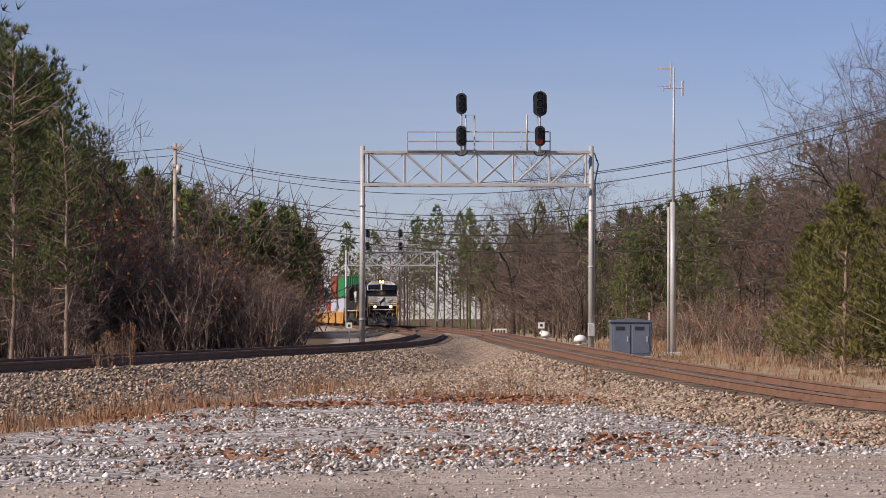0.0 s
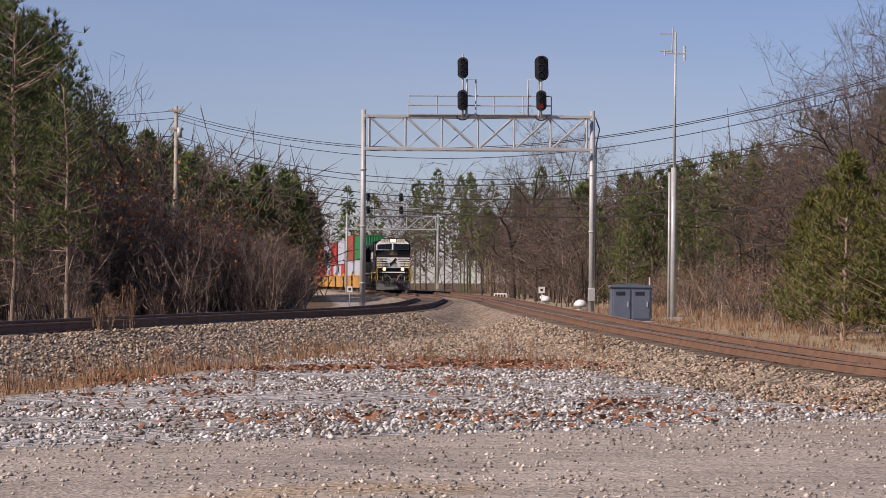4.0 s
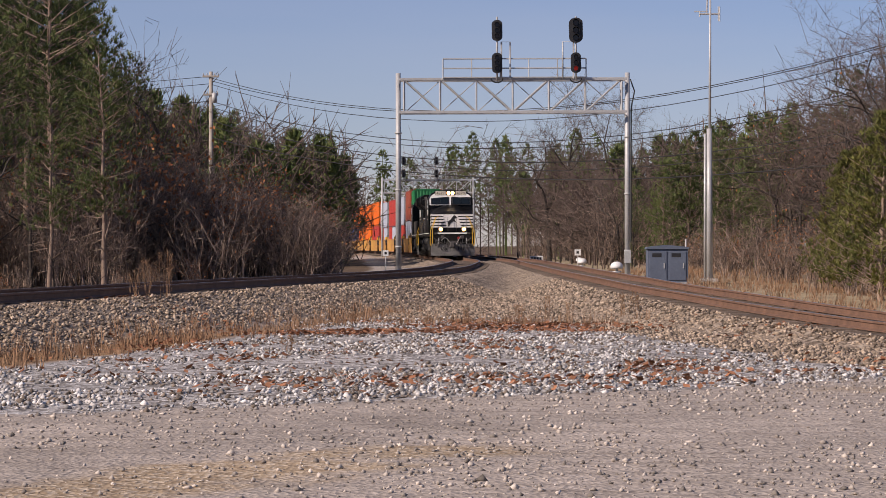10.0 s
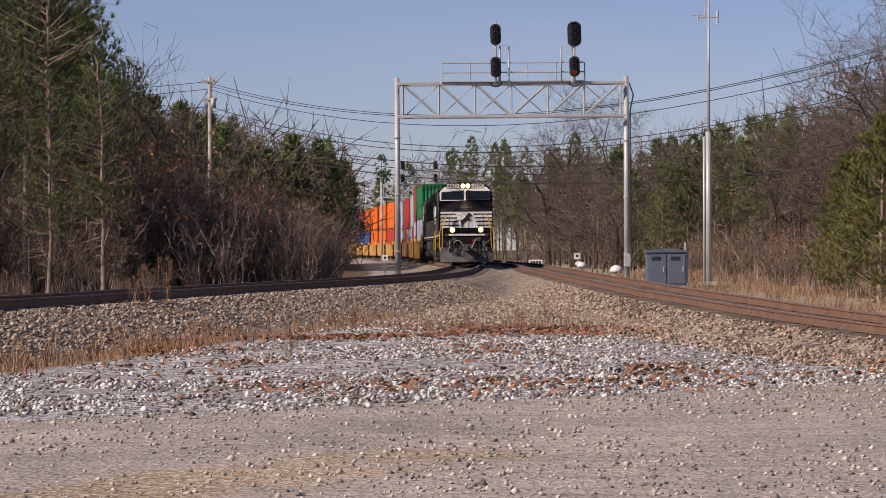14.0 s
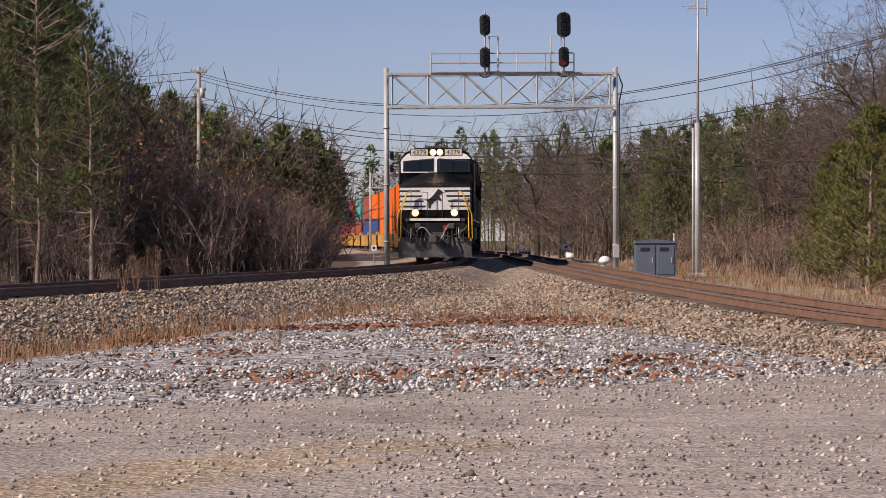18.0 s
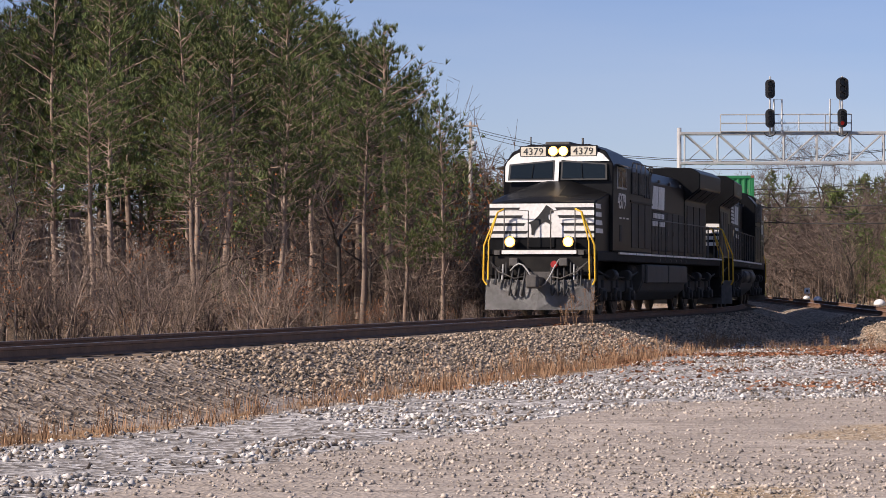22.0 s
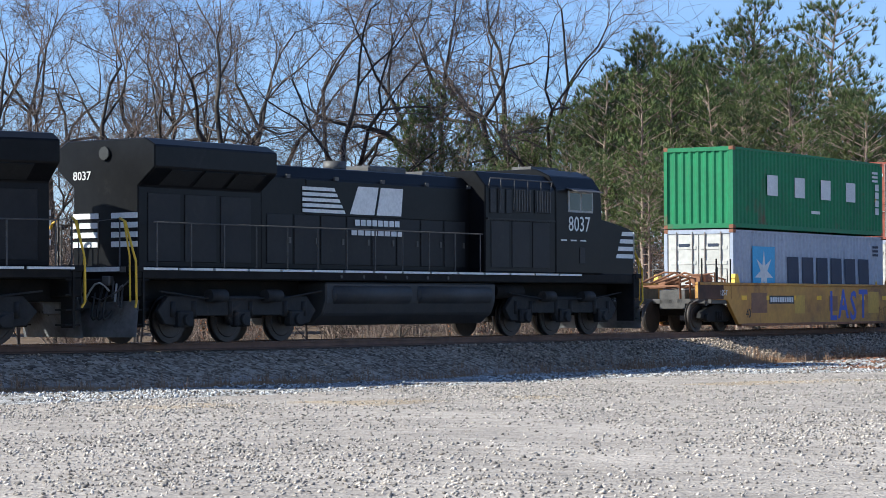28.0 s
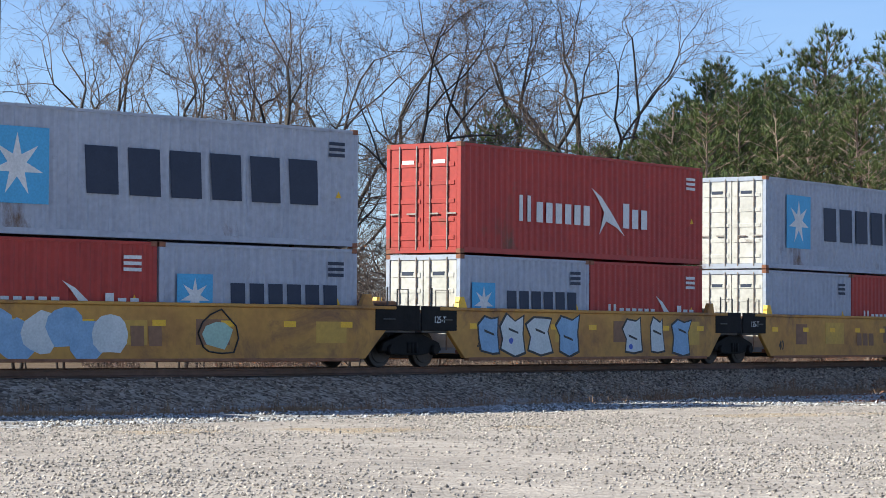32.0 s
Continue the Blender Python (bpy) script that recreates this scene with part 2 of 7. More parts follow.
class Line:
    """A track's centre line, by the distance along it from the far end."""

    def __init__(self, pts):
        self.p = smooth_line(pts)
        self.s = np.r_[0, np.cumsum(np.hypot(*np.diff(self.p, axis=0).T))]

    def at(self, s):
        if s < 0:
            return self.p[0] + (self.p[4] - self.p[0]) / self.s[4] * s
        return np.array([np.interp(s, self.s, self.p[:, 0]), np.interp(s, self.s, self.p[:, 1])])

    def way(self, s):
        d = self.at(s + 0.5) - self.at(s - 0.5)
        return d / np.linalg.norm(d)

    def off(self, s, o):
        """The point at s, o metres to the left of the way of travel."""
        d = self.way(s)
        return self.at(s) + o * np.array([-d[1], d[0]])

    def s_at_y(self, y):
        return float(np.interp(-y, -self.p[:, 1], self.s))

    def dist(self, x, y):
        """Distance of many points to the line, and the side (positive to the left of travel)."""
        yy = -np.asarray(y, float)
        cx = np.interp(yy, -self.p[:, 1], self.p[:, 0])
        slope = np.interp(yy, -self.p[1:, 1], np.diff(self.p[:, 0]) / np.diff(self.p[:, 1]))
        d = (x - cx) / np.sqrt(1 + slope**2)
        return np.abs(d), np.sign(d)


def side_rail_z(y):
    """The second track falls away gently as it leaves the main line."""
    return np.interp(y, [10, 25, 44, 60, 76, 105], [0.22, 0.26, 0.37, 0.60, 0.76, RAIL_Z])


main_line, side_line = Line(TRACK_PTS), Line(SIDE_PTS)


def fbm(x, y, scale, seed=0, octaves=4):
    """Smooth value noise on arrays, about -1 to 1."""
    out, amp, tot = np.zeros_like(x, float), 1.0, 0.0
    for o in range(octaves):
        fx, fy = x / scale * 2**o, y / scale * 2**o
        ix, iy = np.floor(fx).astype(np.int64), np.floor(fy).astype(np.int64)
        ux, uy = fx - ix, fy - iy
        ux, uy = ux * ux * (3 - 2 * ux), uy * uy * (3 - 2 * uy)

        def h(a, b):
            v = np.sin(a * 127.1 + b * 311.7 + seed * 74.7 + o * 17.3) * 43758.5453
            return (v - np.floor(v)) * 2 - 1
        out += amp * ((h(ix, iy) * (1 - ux) + h(ix + 1, iy) * ux) * (1 - uy) + (h(ix, iy + 1) * (1 - ux) + h(ix + 1, iy + 1) * ux) * uy)
        tot += amp
        amp *= 0.5
    return out / tot


def ease(v, a, b):
    u = np.clip((v - a) / (b - a), 0, 1)
    return u * u * (3 - 2 * u)


def ground_z(x, y, rough=True):
    """The height of the ground: a level yard, ballast banks under both tracks, woods rising behind."""
    x, y = np.asarray(x, float), np.asarray(y, float)
    dm, sm = main_line.dist(x, y)
    ds, ss = side_line.dist(x, y)
    far = ease(y, 60, 110)
    base = 0.30 * far + 0.04 * fbm(x, y, 9.0, 1)
    bank_m = np.minimum(BALLAST_Z + 0.075, BALLAST_Z - (dm - 1.75) * np.where(sm > 0, 0.34, 0.34))
    top_s = side_rail_z(y) - (RAIL_Z - BALLAST_Z)
    bank_s = np.minimum(top_s + 0.075, top_s - (ds - 1.75) * 0.30)
    z = np.maximum(np.maximum(bank_m, bank_s), base)
    if rough:
        z = z + 0.02 * fbm(x, y, 0.9, 5) * (np.minimum(dm, ds) > 1.3)
    return z


# ---- ground ----
def axis_steps(lo, hi, fine, reach):
    core = list(np.arange(lo, hi + 1e-6, fine))
    a, b, step, left, right = lo, hi, fine, [], []
    while a > -reach:
        step *= 1.35
        a -= step
        left.append(a)
    step = fine
    while b < reach:
        step *= 1.35
        b += step
        right.append(b)
    return np.array(left[::-1] + core + right)


def ground_material():
    m = bpy.data.materials.new("ground_earth")
    m.use_nodes = True
    n, ln = m.node_tree.nodes, m.node_tree.links
    bsdf = n["Principled BSDF"]
    tc = n.new("ShaderNodeTexCoord")

    def noise_tex(scale, detail=6, rough=0.65):
        t = n.new("ShaderNodeTexNoise")
        t.inputs["Scale"].default_value, t.inputs["Detail"].default_value, t.inputs["Roughness"].default_value = scale, detail, rough
        ln.new(tc.outputs["Object"], t.inputs["Vector"])
        return t.outputs["Fac"]

    def ramp(fac, stops):
        r = n.new("ShaderNodeValToRGB")
        while len(r.color_ramp.elements) < len(stops):
            r.color_ramp.elements.new(0.5)
        for e, (p, c) in zip(r.color_ramp.elements, stops):
            e.position, e.color = p, (*c, 1)
        ln.new(fac, r.inputs["Fac"])
        return r.outputs["Color"]

    def blend(fac, a, b):
        x = n.new("ShaderNodeMix")
        x.data_type = "RGBA"
        ln.new(fac, x.inputs[0])
        ln.new(a, x.inputs[6])
        ln.new(b, x.inputs[7])
        return x.outputs[2]

    def sharpen(mask, grainy, lo=0.35, hi=0.65):
        a = n.new("ShaderNodeMath")
        a.operation = "MULTIPLY_ADD"
        ln.new(grainy, a.inputs[0])
        a.inputs[1].default_value = 0.6
        ln.new(mask, a.inputs[2])
        r = n.new("ShaderNodeMapRange")
        r.inputs["From Min"].default_value, r.inputs["From Max"].default_value = lo + 0.3, hi + 0.3
        ln.new(a.outputs[0], r.inputs["Value"])
        return r.outputs[0]

    stones = n.new("ShaderNodeTexVoronoi")
    stones.inputs["Scale"].default_value = 11.0
    ln.new(tc.outputs["Object"], stones.inputs["Vector"])
    sep_s = n.new("ShaderNodeSeparateColor")
    ln.new(stones.outputs["Color"], sep_s.inputs["Color"])
    stone_rand = sep_s.outputs[0]
    fine_st = n.new("ShaderNodeTexVoronoi")
    fine_st.inputs["Scale"].default_value = 21.0
    ln.new(tc.outputs["Object"], fine_st.inputs["Vector"])
    sep_f = n.new("ShaderNodeSeparateColor")
    ln.new(fine_st.outputs["Color"], sep_f.inputs["Color"])
    big, mid, small = noise_tex(0.35), noise_tex(2.2), noise_tex(30.0, 3)
    lot = ramp(sep_f.outputs[0], [(0.0, (0.096, 0.079, 0.066)), (0.40, (0.352, 0.304, 0.259)), (0.80, (0.533, 0.461, 0.397)), (0.93, (0.916, 0.832, 0.744))])
    lot_b = ramp(mid, [(0.34, (0.202, 0.165, 0.135)), (0.5, (0.426, 0.366, 0.308)), (0.66, (0.586, 0.507, 0.436))])
    streak_map = n.new("ShaderNodeMapping")
    streak_map.inputs["Rotation"].default_value = (0, 0, radians(-12))
    streak_map.inputs["Scale"].default_value = (0.35, 2.6, 1.0)
    ln.new(tc.outputs["Object"], streak_map.inputs["Vector"])
    streak = n.new("ShaderNodeTexNoise")
    streak.inputs["Scale"].default_value, streak.inputs["Detail"].default_value, streak.inputs["Roughness"].default_value = 1.6, 8, 0.72
    ln.new(streak_map.outputs[0], streak.inputs["Vector"])
    wheel_marks = ramp(streak.outputs["Fac"], [(0.38, (0.106, 0.088, 0.071)), (0.46, (0.383, 0.330, 0.283)), (0.64, (0.619, 0.538, 0.465))])
    grit_share = n.new("ShaderNodeValue")
    grit_share.outputs[0].default_value = 0.5
    gravel = noise_tex(5.0, 8, 0.85)
    grit = ramp(gravel, [(0.36, (0.127, 0.102, 0.083)), (0.47, (0.383, 0.324, 0.269)), (0.58, (0.500, 0.426, 0.356)), (0.68, (0.789, 0.700, 0.607))])
    half = n.new("ShaderNodeValue")
    half.outputs[0].default_value = 0.5
    lot = blend(half.outputs[0], lot, lot_b)
    most = n.new("ShaderNodeValue")
    most.outputs[0].default_value = 0.55
    lot = blend(most.outputs[0], lot, wheel_marks)
    lot = blend(grit_share.outputs[0], lot, grit)
    sand = ramp(sep_f.outputs[0], [(0.0, (0.26, 0.19, 0.12)), (0.6, (0.42, 0.32, 0.215)), (1.0, (0.60, 0.50, 0.38))])
    white = ramp(stone_rand, [(0.0, (0.11, 0.095, 0.08)), (0.4, (0.30, 0.275, 0.25)), (0.8, (0.52, 0.49, 0.46)), (1.0, (0.74, 0.72, 0.69))])
    ballast = ramp(stone_rand, [(0.0, (0.10, 0.074, 0.052)), (0.5, (0.31, 0.24, 0.175)), (1.0, (0.55, 0.45, 0.345))])
    grass = ramp(mid, [(0.25, (0.20, 0.115, 0.055)), (0.5, (0.33, 0.20, 0.105)), (0.8, (0.46, 0.31, 0.17))])
    litter = ramp(mid, [(0.25, (0.085, 0.06, 0.04)), (0.55, (0.16, 0.11, 0.07)), (0.8, (0.25, 0.175, 0.11))])
    tan = ramp(mid, [(0.3, (0.34, 0.27, 0.17)), (0.7, (0.44, 0.36, 0.24))])
    zone = n.new("ShaderNodeAttribute")
    zone.attribute_name = "zone"
    sep = n.new("ShaderNodeSeparateColor")
    ln.new(zone.outputs["Color"], sep.inputs["Color"])
    cover = n.new("ShaderNodeAttribute")
    cover.attribute_name = "cover"
    sepc = n.new("ShaderNodeSeparateColor")
    ln.new(cover.outputs["Color"], sepc.inputs["Color"])
    lot = blend(sharpen(sepc.outputs[2], mid), lot, sand)
    col = lot
    col = blend(sharpen(sepc.outputs[1], mid), col, tan)
    col = blend(sharpen(sep.outputs[1], mid), col, white)
    col = blend(sharpen(sep.outputs[0], mid), col, ballast)
    col = blend(sharpen(sep.outputs[2], small), col, grass)
    col = blend(sharpen(sepc.outputs[0], mid), col, litter)
    tone = n.new("ShaderNodeMapRange")
    tone.inputs["From Min"].default_value, tone.inputs["From Max"].default_value = 0.3, 0.7
    tone.inputs["To Min"].default_value, tone.inputs["To Max"].default_value = 0.72, 1.16
    ln.new(big, tone.inputs["Value"])
    hs = n.new("ShaderNodeHueSaturation")
    ln.new(col, hs.inputs["Color"])
    ln.new(tone.outputs[0], hs.inputs["Value"])
    ln.new(hs.outputs[0], bsdf.inputs["Base Color"])
    bsdf.inputs["Roughness"].default_value = 0.95
    bsdf.inputs["Specular IOR Level"].default_value = 0.15
    bp = n.new("ShaderNodeBump")
    bp.inputs["Strength"].default_value, bp.inputs["Distance"].default_value = 0.6, 0.022
    ln.new(stones.outputs["Distance"], bp.inputs["Height"])
    bp2 = n.new("ShaderNodeBump")
    bp2.inputs["Strength"].default_value, bp2.inputs["Distance"].default_value = 0.7, 0.02
    ln.new(fine_st.outputs["Distance"], bp2.inputs["Height"])
    ln.new(bp.outputs[0], bp2.inputs["Normal"])
    ln.new(bp2.outputs[0], bsdf.inputs["Normal"])
    return m


def road_edge(x):
    """How far out the grey yard road reaches at x."""
    return 28.6 + 0.62 * x - 2.6 * np.maximum(0, -5.0 - np.asarray(x, float))


def zones(x, y):
    dm, sm = main_line.dist(x, y)
    ds, ss = side_line.dist(x, y)
    n1, n2 = fbm(x, y, 2.5, 3), fbm(x, y, 7.0, 9)
    ballast = np.maximum(1 - ease(dm + n1 * 0.4, 3.0, 3.7), 1 - ease(ds + n1 * 0.5, 3.9, 4.6))
    between = ease(y + n2, 56, 62) * (sm > 0) * (ss < 0)
    ballast = np.maximum(ballast, between)
    near = (sm > 0) & (ss < 0)
    edge = road_edge(x)
    white = ease(y + n1 * 0.9 + n2 * 0.7, edge - 0.6, edge + 0.8) * near * (1 - ease(y, 60, 66))
    along = ease(y, 20, 34)
    grass_w = 0.38 + 0.22 * along
    grass = np.exp(-((dm - 3.75 + 0.25 * n1) / grass_w) ** 2) * (sm > 0) * (1 - ease(x, -1.5, 3)) * (0.55 + 0.9 * (n2 + 0.35))
    patch = np.exp(-((y - 55.5 + n1) / 1.1) ** 2) * np.exp(-((x - 0.0) / 2.2) ** 2)
    grass = np.clip(np.maximum(grass, patch), 0, 1) * (y > -30)
    white = white * (1 - ballast) * (1 - grass)
    litter = np.where(sm < 0, ease(dm, 4.5, 6.5), 0)
    beyond = np.where((ss > 0), ease(ds, 3.6, 4.6), 0)
    litter = np.maximum(litter, np.where(ss > 0, ease(ds, 13, 17), 0))
    litter = np.maximum(litter, ease(y, 300, 330) * (np.minimum(dm, ds) > 6))
    return ballast, white, grass, litter, beyond


def sandy(x, y):
    """Patches of tan sand in the yard road."""
    wx, wy = x + 1.1 * fbm(x, y, 2.0, 55), y + 1.1 * fbm(x, y, 1.8, 56)
    out = 0.5 * ease(fbm(x, y, 6.0, 77), 0.25, 0.5)
    for px, py, ex, ey in ((-0.1, 21.2, 1.6, 0.8), (-1.8, 19.2, 1.4, 1.0), (-2.9, 17.6, 1.1, 0.9), (-6.4, 6.4, 1.3, 1.6), (-8.4, 3.6, 1.1, 1.4), (-4.6, 9.4, 0.9, 1.2)):
        out = out + np.exp(-(((wx - px) / ex) ** 2 + ((wy - py) / ey) ** 2)) * (1.0 + 0.8 * fbm(x, y, 0.9, 57))
    return np.clip(out, 0, 1)


def build_ground():
    xs, ys = axis_steps(-62, 26, 0.5, 2600), axis_steps(-32, 130, 0.6, 2600)
    gx, gy = np.meshgrid(xs, ys)
    fx, fy = gx.ravel(), gy.ravel()
    z = ground_z(fx, fy)
    w, h = len(xs), len(ys)
    i = np.arange(w * h).reshape(h, w)
    quads = np.stack([i[:-1, :-1], i[:-1, 1:], i[1:, 1:], i[1:, :-1]], -1).reshape(-1, 4)
    ob = soup("ground", np.stack([fx, fy, z], 1), quads, ground_material())
    me = ob.data
    ba, wh, gr, li, be = zones(fx, fy)
    for name, ch in (("zone", (ba, wh, gr)), ("cover", (li, be, sandy(fx, fy)))):
        at = me.color_attributes.new(name, "FLOAT_COLOR", "POINT")
        at.data.foreach_set("color", np.stack([*ch, np.ones_like(ba)], 1).ravel())
    for pg in me.polygons:
        pg.use_smooth = True
    tagged(ob, "grey gravel yard with white stone, ballast banks, dry grass and leaf litter", "ground", kind="structure")
    return ob


ground = build_ground()

RUST = surface("rail_rust", (0.13, 0.075, 0.05), (0.20, 0.11, 0.07), 3.0, 0.75, 0.3)
SHINE = surface("rail_head", (0.55, 0.53, 0.50), (0.42, 0.40, 0.37), 2.0, 0.32, 0.05, metal=0.9)
TIE = surface("tie_wood", (0.10, 0.075, 0.055), (0.17, 0.13, 0.10), 3.0, 0.9, 0.5, jitter=0.3)


def line_z(line, y):
    return float(side_rail_z(y)) if line is side_line else RAIL_Z


def build_rail(line, side, name, s0, s1):
    """One rail swept along its line: foot, web and head."""
    prof = [(-0.075, 0.0), (0.075, 0.0), (0.075, 0.02), (0.012, 0.045), (0.012, 0.13), (0.036, 0.14), (0.036, 0.172), (0.026, 0.18), (-0.026, 0.18), (-0.036, 0.172), (-0.036, 0.14), (-0.012, 0.13), (-0.012, 0.045), (-0.075, 0.02)]
    ss = np.arange(s0, s1, 1.5)
    vs, fs, mats = [], [], []
    k = len(prof)
    for j, s in enumerate(ss):
        for o, zz in prof:
            p = line.off(s, side * 0.7525 + o)
            vs.append((p[0], p[1], line_z(line, p[1]) - 0.18 + zz))
        if j:
            for i in range(k):
                a, b = (j - 1) * k + i, (j - 1) * k + (i + 1) % k
                fs.append((a, b, b + k, a + k))
                mats.append(1 if i in (7,) else 0)
    return soup(name, vs, fs, [RUST, SHINE], mats=mats)


def build_ties(line, parent, s_near0, s_near1, s0, s1):
    bm = box(-0.115, 0.115, -1.3, 1.3, -0.16, 0.0, 0.012)
    me = bpy.data.meshes.new("tie")
    bm.to_mesh(me)
    bm.free()
    me.materials.append(TIE)
    rng = random.Random(4)
    vs, fs = [], []
    base = [v.co.copy() for v in me.vertices]
    polys = [tuple(pg.vertices) for pg in me.polygons]
    s = s0
    while s < s1:
        p, d = line.at(s), line.way(s)
        m = pose(p[0], p[1], line_z(line, p[1]) - 0.185 + rng.uniform(-0.01, 0.01), 0, 0, math.degrees(math.atan2(d[1], d[0])) + rng.uniform(-1, 1))
        if s_near0 < s < s_near1:
            shared("tie", me, parent, m)
        else:
            o = len(vs)
            vs += [tuple(m @ c) for c in base]
            fs += [tuple(o + i for i in f) for f in polys]
        s += 0.54
    rest = soup("far_ties", vs, fs, TIE, parent)
    tagged(rest, kind="stuff")


def build_track(line, name, label, s0, s1, n0, n1):
    e = empty(name)
    tagged(e, label, "railway track", kind="structure")
    for side, nm in ((1, "rail"), (-1, "rail")):
        build_rail(line, side, nm, s0, s1).parent = e
    build_ties(line, e, n0, n1, s0, s1)
    return e


S_GANTRY = main_line.s_at_y(104.8)
build_track(main_line, "railway_track", "rusty steel rails on dark wooden ties in ballast", -160, main_line.s[-1] - 2, main_line.s_at_y(70), main_line.s_at_y(70) + 140)
build_track(side_line, "railway_track", "second pair of rusty rails on dark ties beside the yard", -160, side_line.s[-1] - 2, side_line.s_at_y(100), side_line.s_at_y(100) + 80)


# ---- the train ----
BLACK = surface("loco_black", (0.0065, 0.0065, 0.0072), (0.010, 0.010, 0.0105), 0.8, 0.36, 0.05, dirt=(0.022, 0.021, 0.020), dirt_amount=0.10, spec=0.12)
UNDER = surface("underframe_black", (0.009, 0.0085, 0.008), (0.017, 0.0155, 0.014), 2.5, 0.75, 0.3, spec=0.2)
TRUCK = surface("truck_grey", (0.018, 0.0175, 0.017), (0.034, 0.032, 0.030), 2.0, 0.7, 0.25, dirt=(0.07, 0.055, 0.045), dirt_amount=0.2, spec=0.25)
WORN = surface("loco_black_worn", (0.013, 0.013, 0.0145), (0.020, 0.020, 0.0205), 0.9, 0.5, 0.08, dirt=(0.035, 0.032, 0.029), dirt_amount=0.2, spec=0.2)
WHITE = surface("stripe_white", (0.78, 0.77, 0.74), (0.66, 0.65, 0.61), 1.5, 0.5, 0.05)
GREYT = surface("tank_grey", (0.030, 0.030, 0.030), (0.048, 0.046, 0.044), 1.6, 0.6, 0.15)
YELLOW_RAIL = surface("handrail_yellow", (0.72, 0.44, 0.03), (0.60, 0.36, 0.03), 5.0, 0.5, 0.05)
STEEL_DARK = surface("steel_dark", (0.07, 0.065, 0.06), (0.12, 0.11, 0.10), 4.0, 0.55, 0.2, metal=0.3)
WHEEL = surface("wheel_steel", (0.045, 0.038, 0.033), (0.075, 0.062, 0.052), 3.0, 0.6, 0.2, metal=0.4)
HOSE = surface("hose_rubber", (0.02, 0.02, 0.02), (0.04, 0.04, 0.04), 5.0, 0.6, 0.0)
HOSE_GREY = surface("hose_grey", (0.42, 0.42, 0.40), (0.30, 0.30, 0.29), 5.0, 0.6, 0.0)
PLOW = surface("plow_steel", (0.15, 0.147, 0.143), (0.27, 0.265, 0.26), 1.1, 0.6, 0.15, dirt=(0.12, 0.09, 0.07))
GRILLE = surface("grille_black", (0.012, 0.012, 0.012), (0.02, 0.02, 0.02), 6.0, 0.6, 0.2)
RED_CAP = surface("brake_red", (0.45, 0.03, 0.02), (0.3, 0.02, 0.02), 5.0, 0.5, 0.0)
LAMP_ON = glow("headlight_warm", (1.0, 0.80, 0.44), 10.0)
DITCH_ON = glow("ditch_light_warm", (1.0, 0.74, 0.34), 8.0)
AMBER = glow("lamp_reflector_amber", (1.0, 0.50, 0.10), 2.2)
NUMBER_LIT = glow("number_board_lit", (0.62, 0.57, 0.46), 0.10)
INK = surface("ink_black", (0.015, 0.015, 0.015), (0.03, 0.03, 0.03), 5.0, 0.5, 0.0)

glass = bpy.data.materials.new("cab_glass")
glass.use_nodes = True
gb = glass.node_tree.nodes["Principled BSDF"]
gb.inputs["Base Color"].default_value, gb.inputs["Roughness"].default_value = (0.012, 0.018, 0.022, 1), 0.04
gb.inputs["Transmission Weight"].default_value, gb.inputs["IOR"].default_value = 0.15, 1.38
CAB_GLASS = glass

RIDERS = []
WHEELS = {}


def wheel_mesh(r):
    """A flanged railway wheel with a dished web and a hub."""
    if r in WHEELS:
        return WHEELS[r]
    bm = bmesh.new()
    add_rod(bm, (0, -0.065, 0), (0, 0.065, 0), r, r, 24)
    add_rod(bm, (0, -0.085, 0), (0, -0.06, 0), r + 0.03, r + 0.03, 24)
    add_rod(bm, (0, 0.06, 0), (0, 0.085, 0), r * 0.80, r * 0.74, 24)
    add_rod(bm, (0, 0.06, 0), (0, 0.15, 0), r * 0.28, r * 0.24, 12)
    me = bpy.data.meshes.new("wheel")
    bm.to_mesh(me)
    bm.free()
    me.materials.append(WHEEL)
    WHEELS[r] = me
    return me


def add_wheels(parent, xs, r):
    for x in xs:
        for side in (1, -1):
            shared("wheel", wheel_mesh(r), parent, pose(x, side * 0.76, r, 0, 0, 0 if side > 0 else 180))


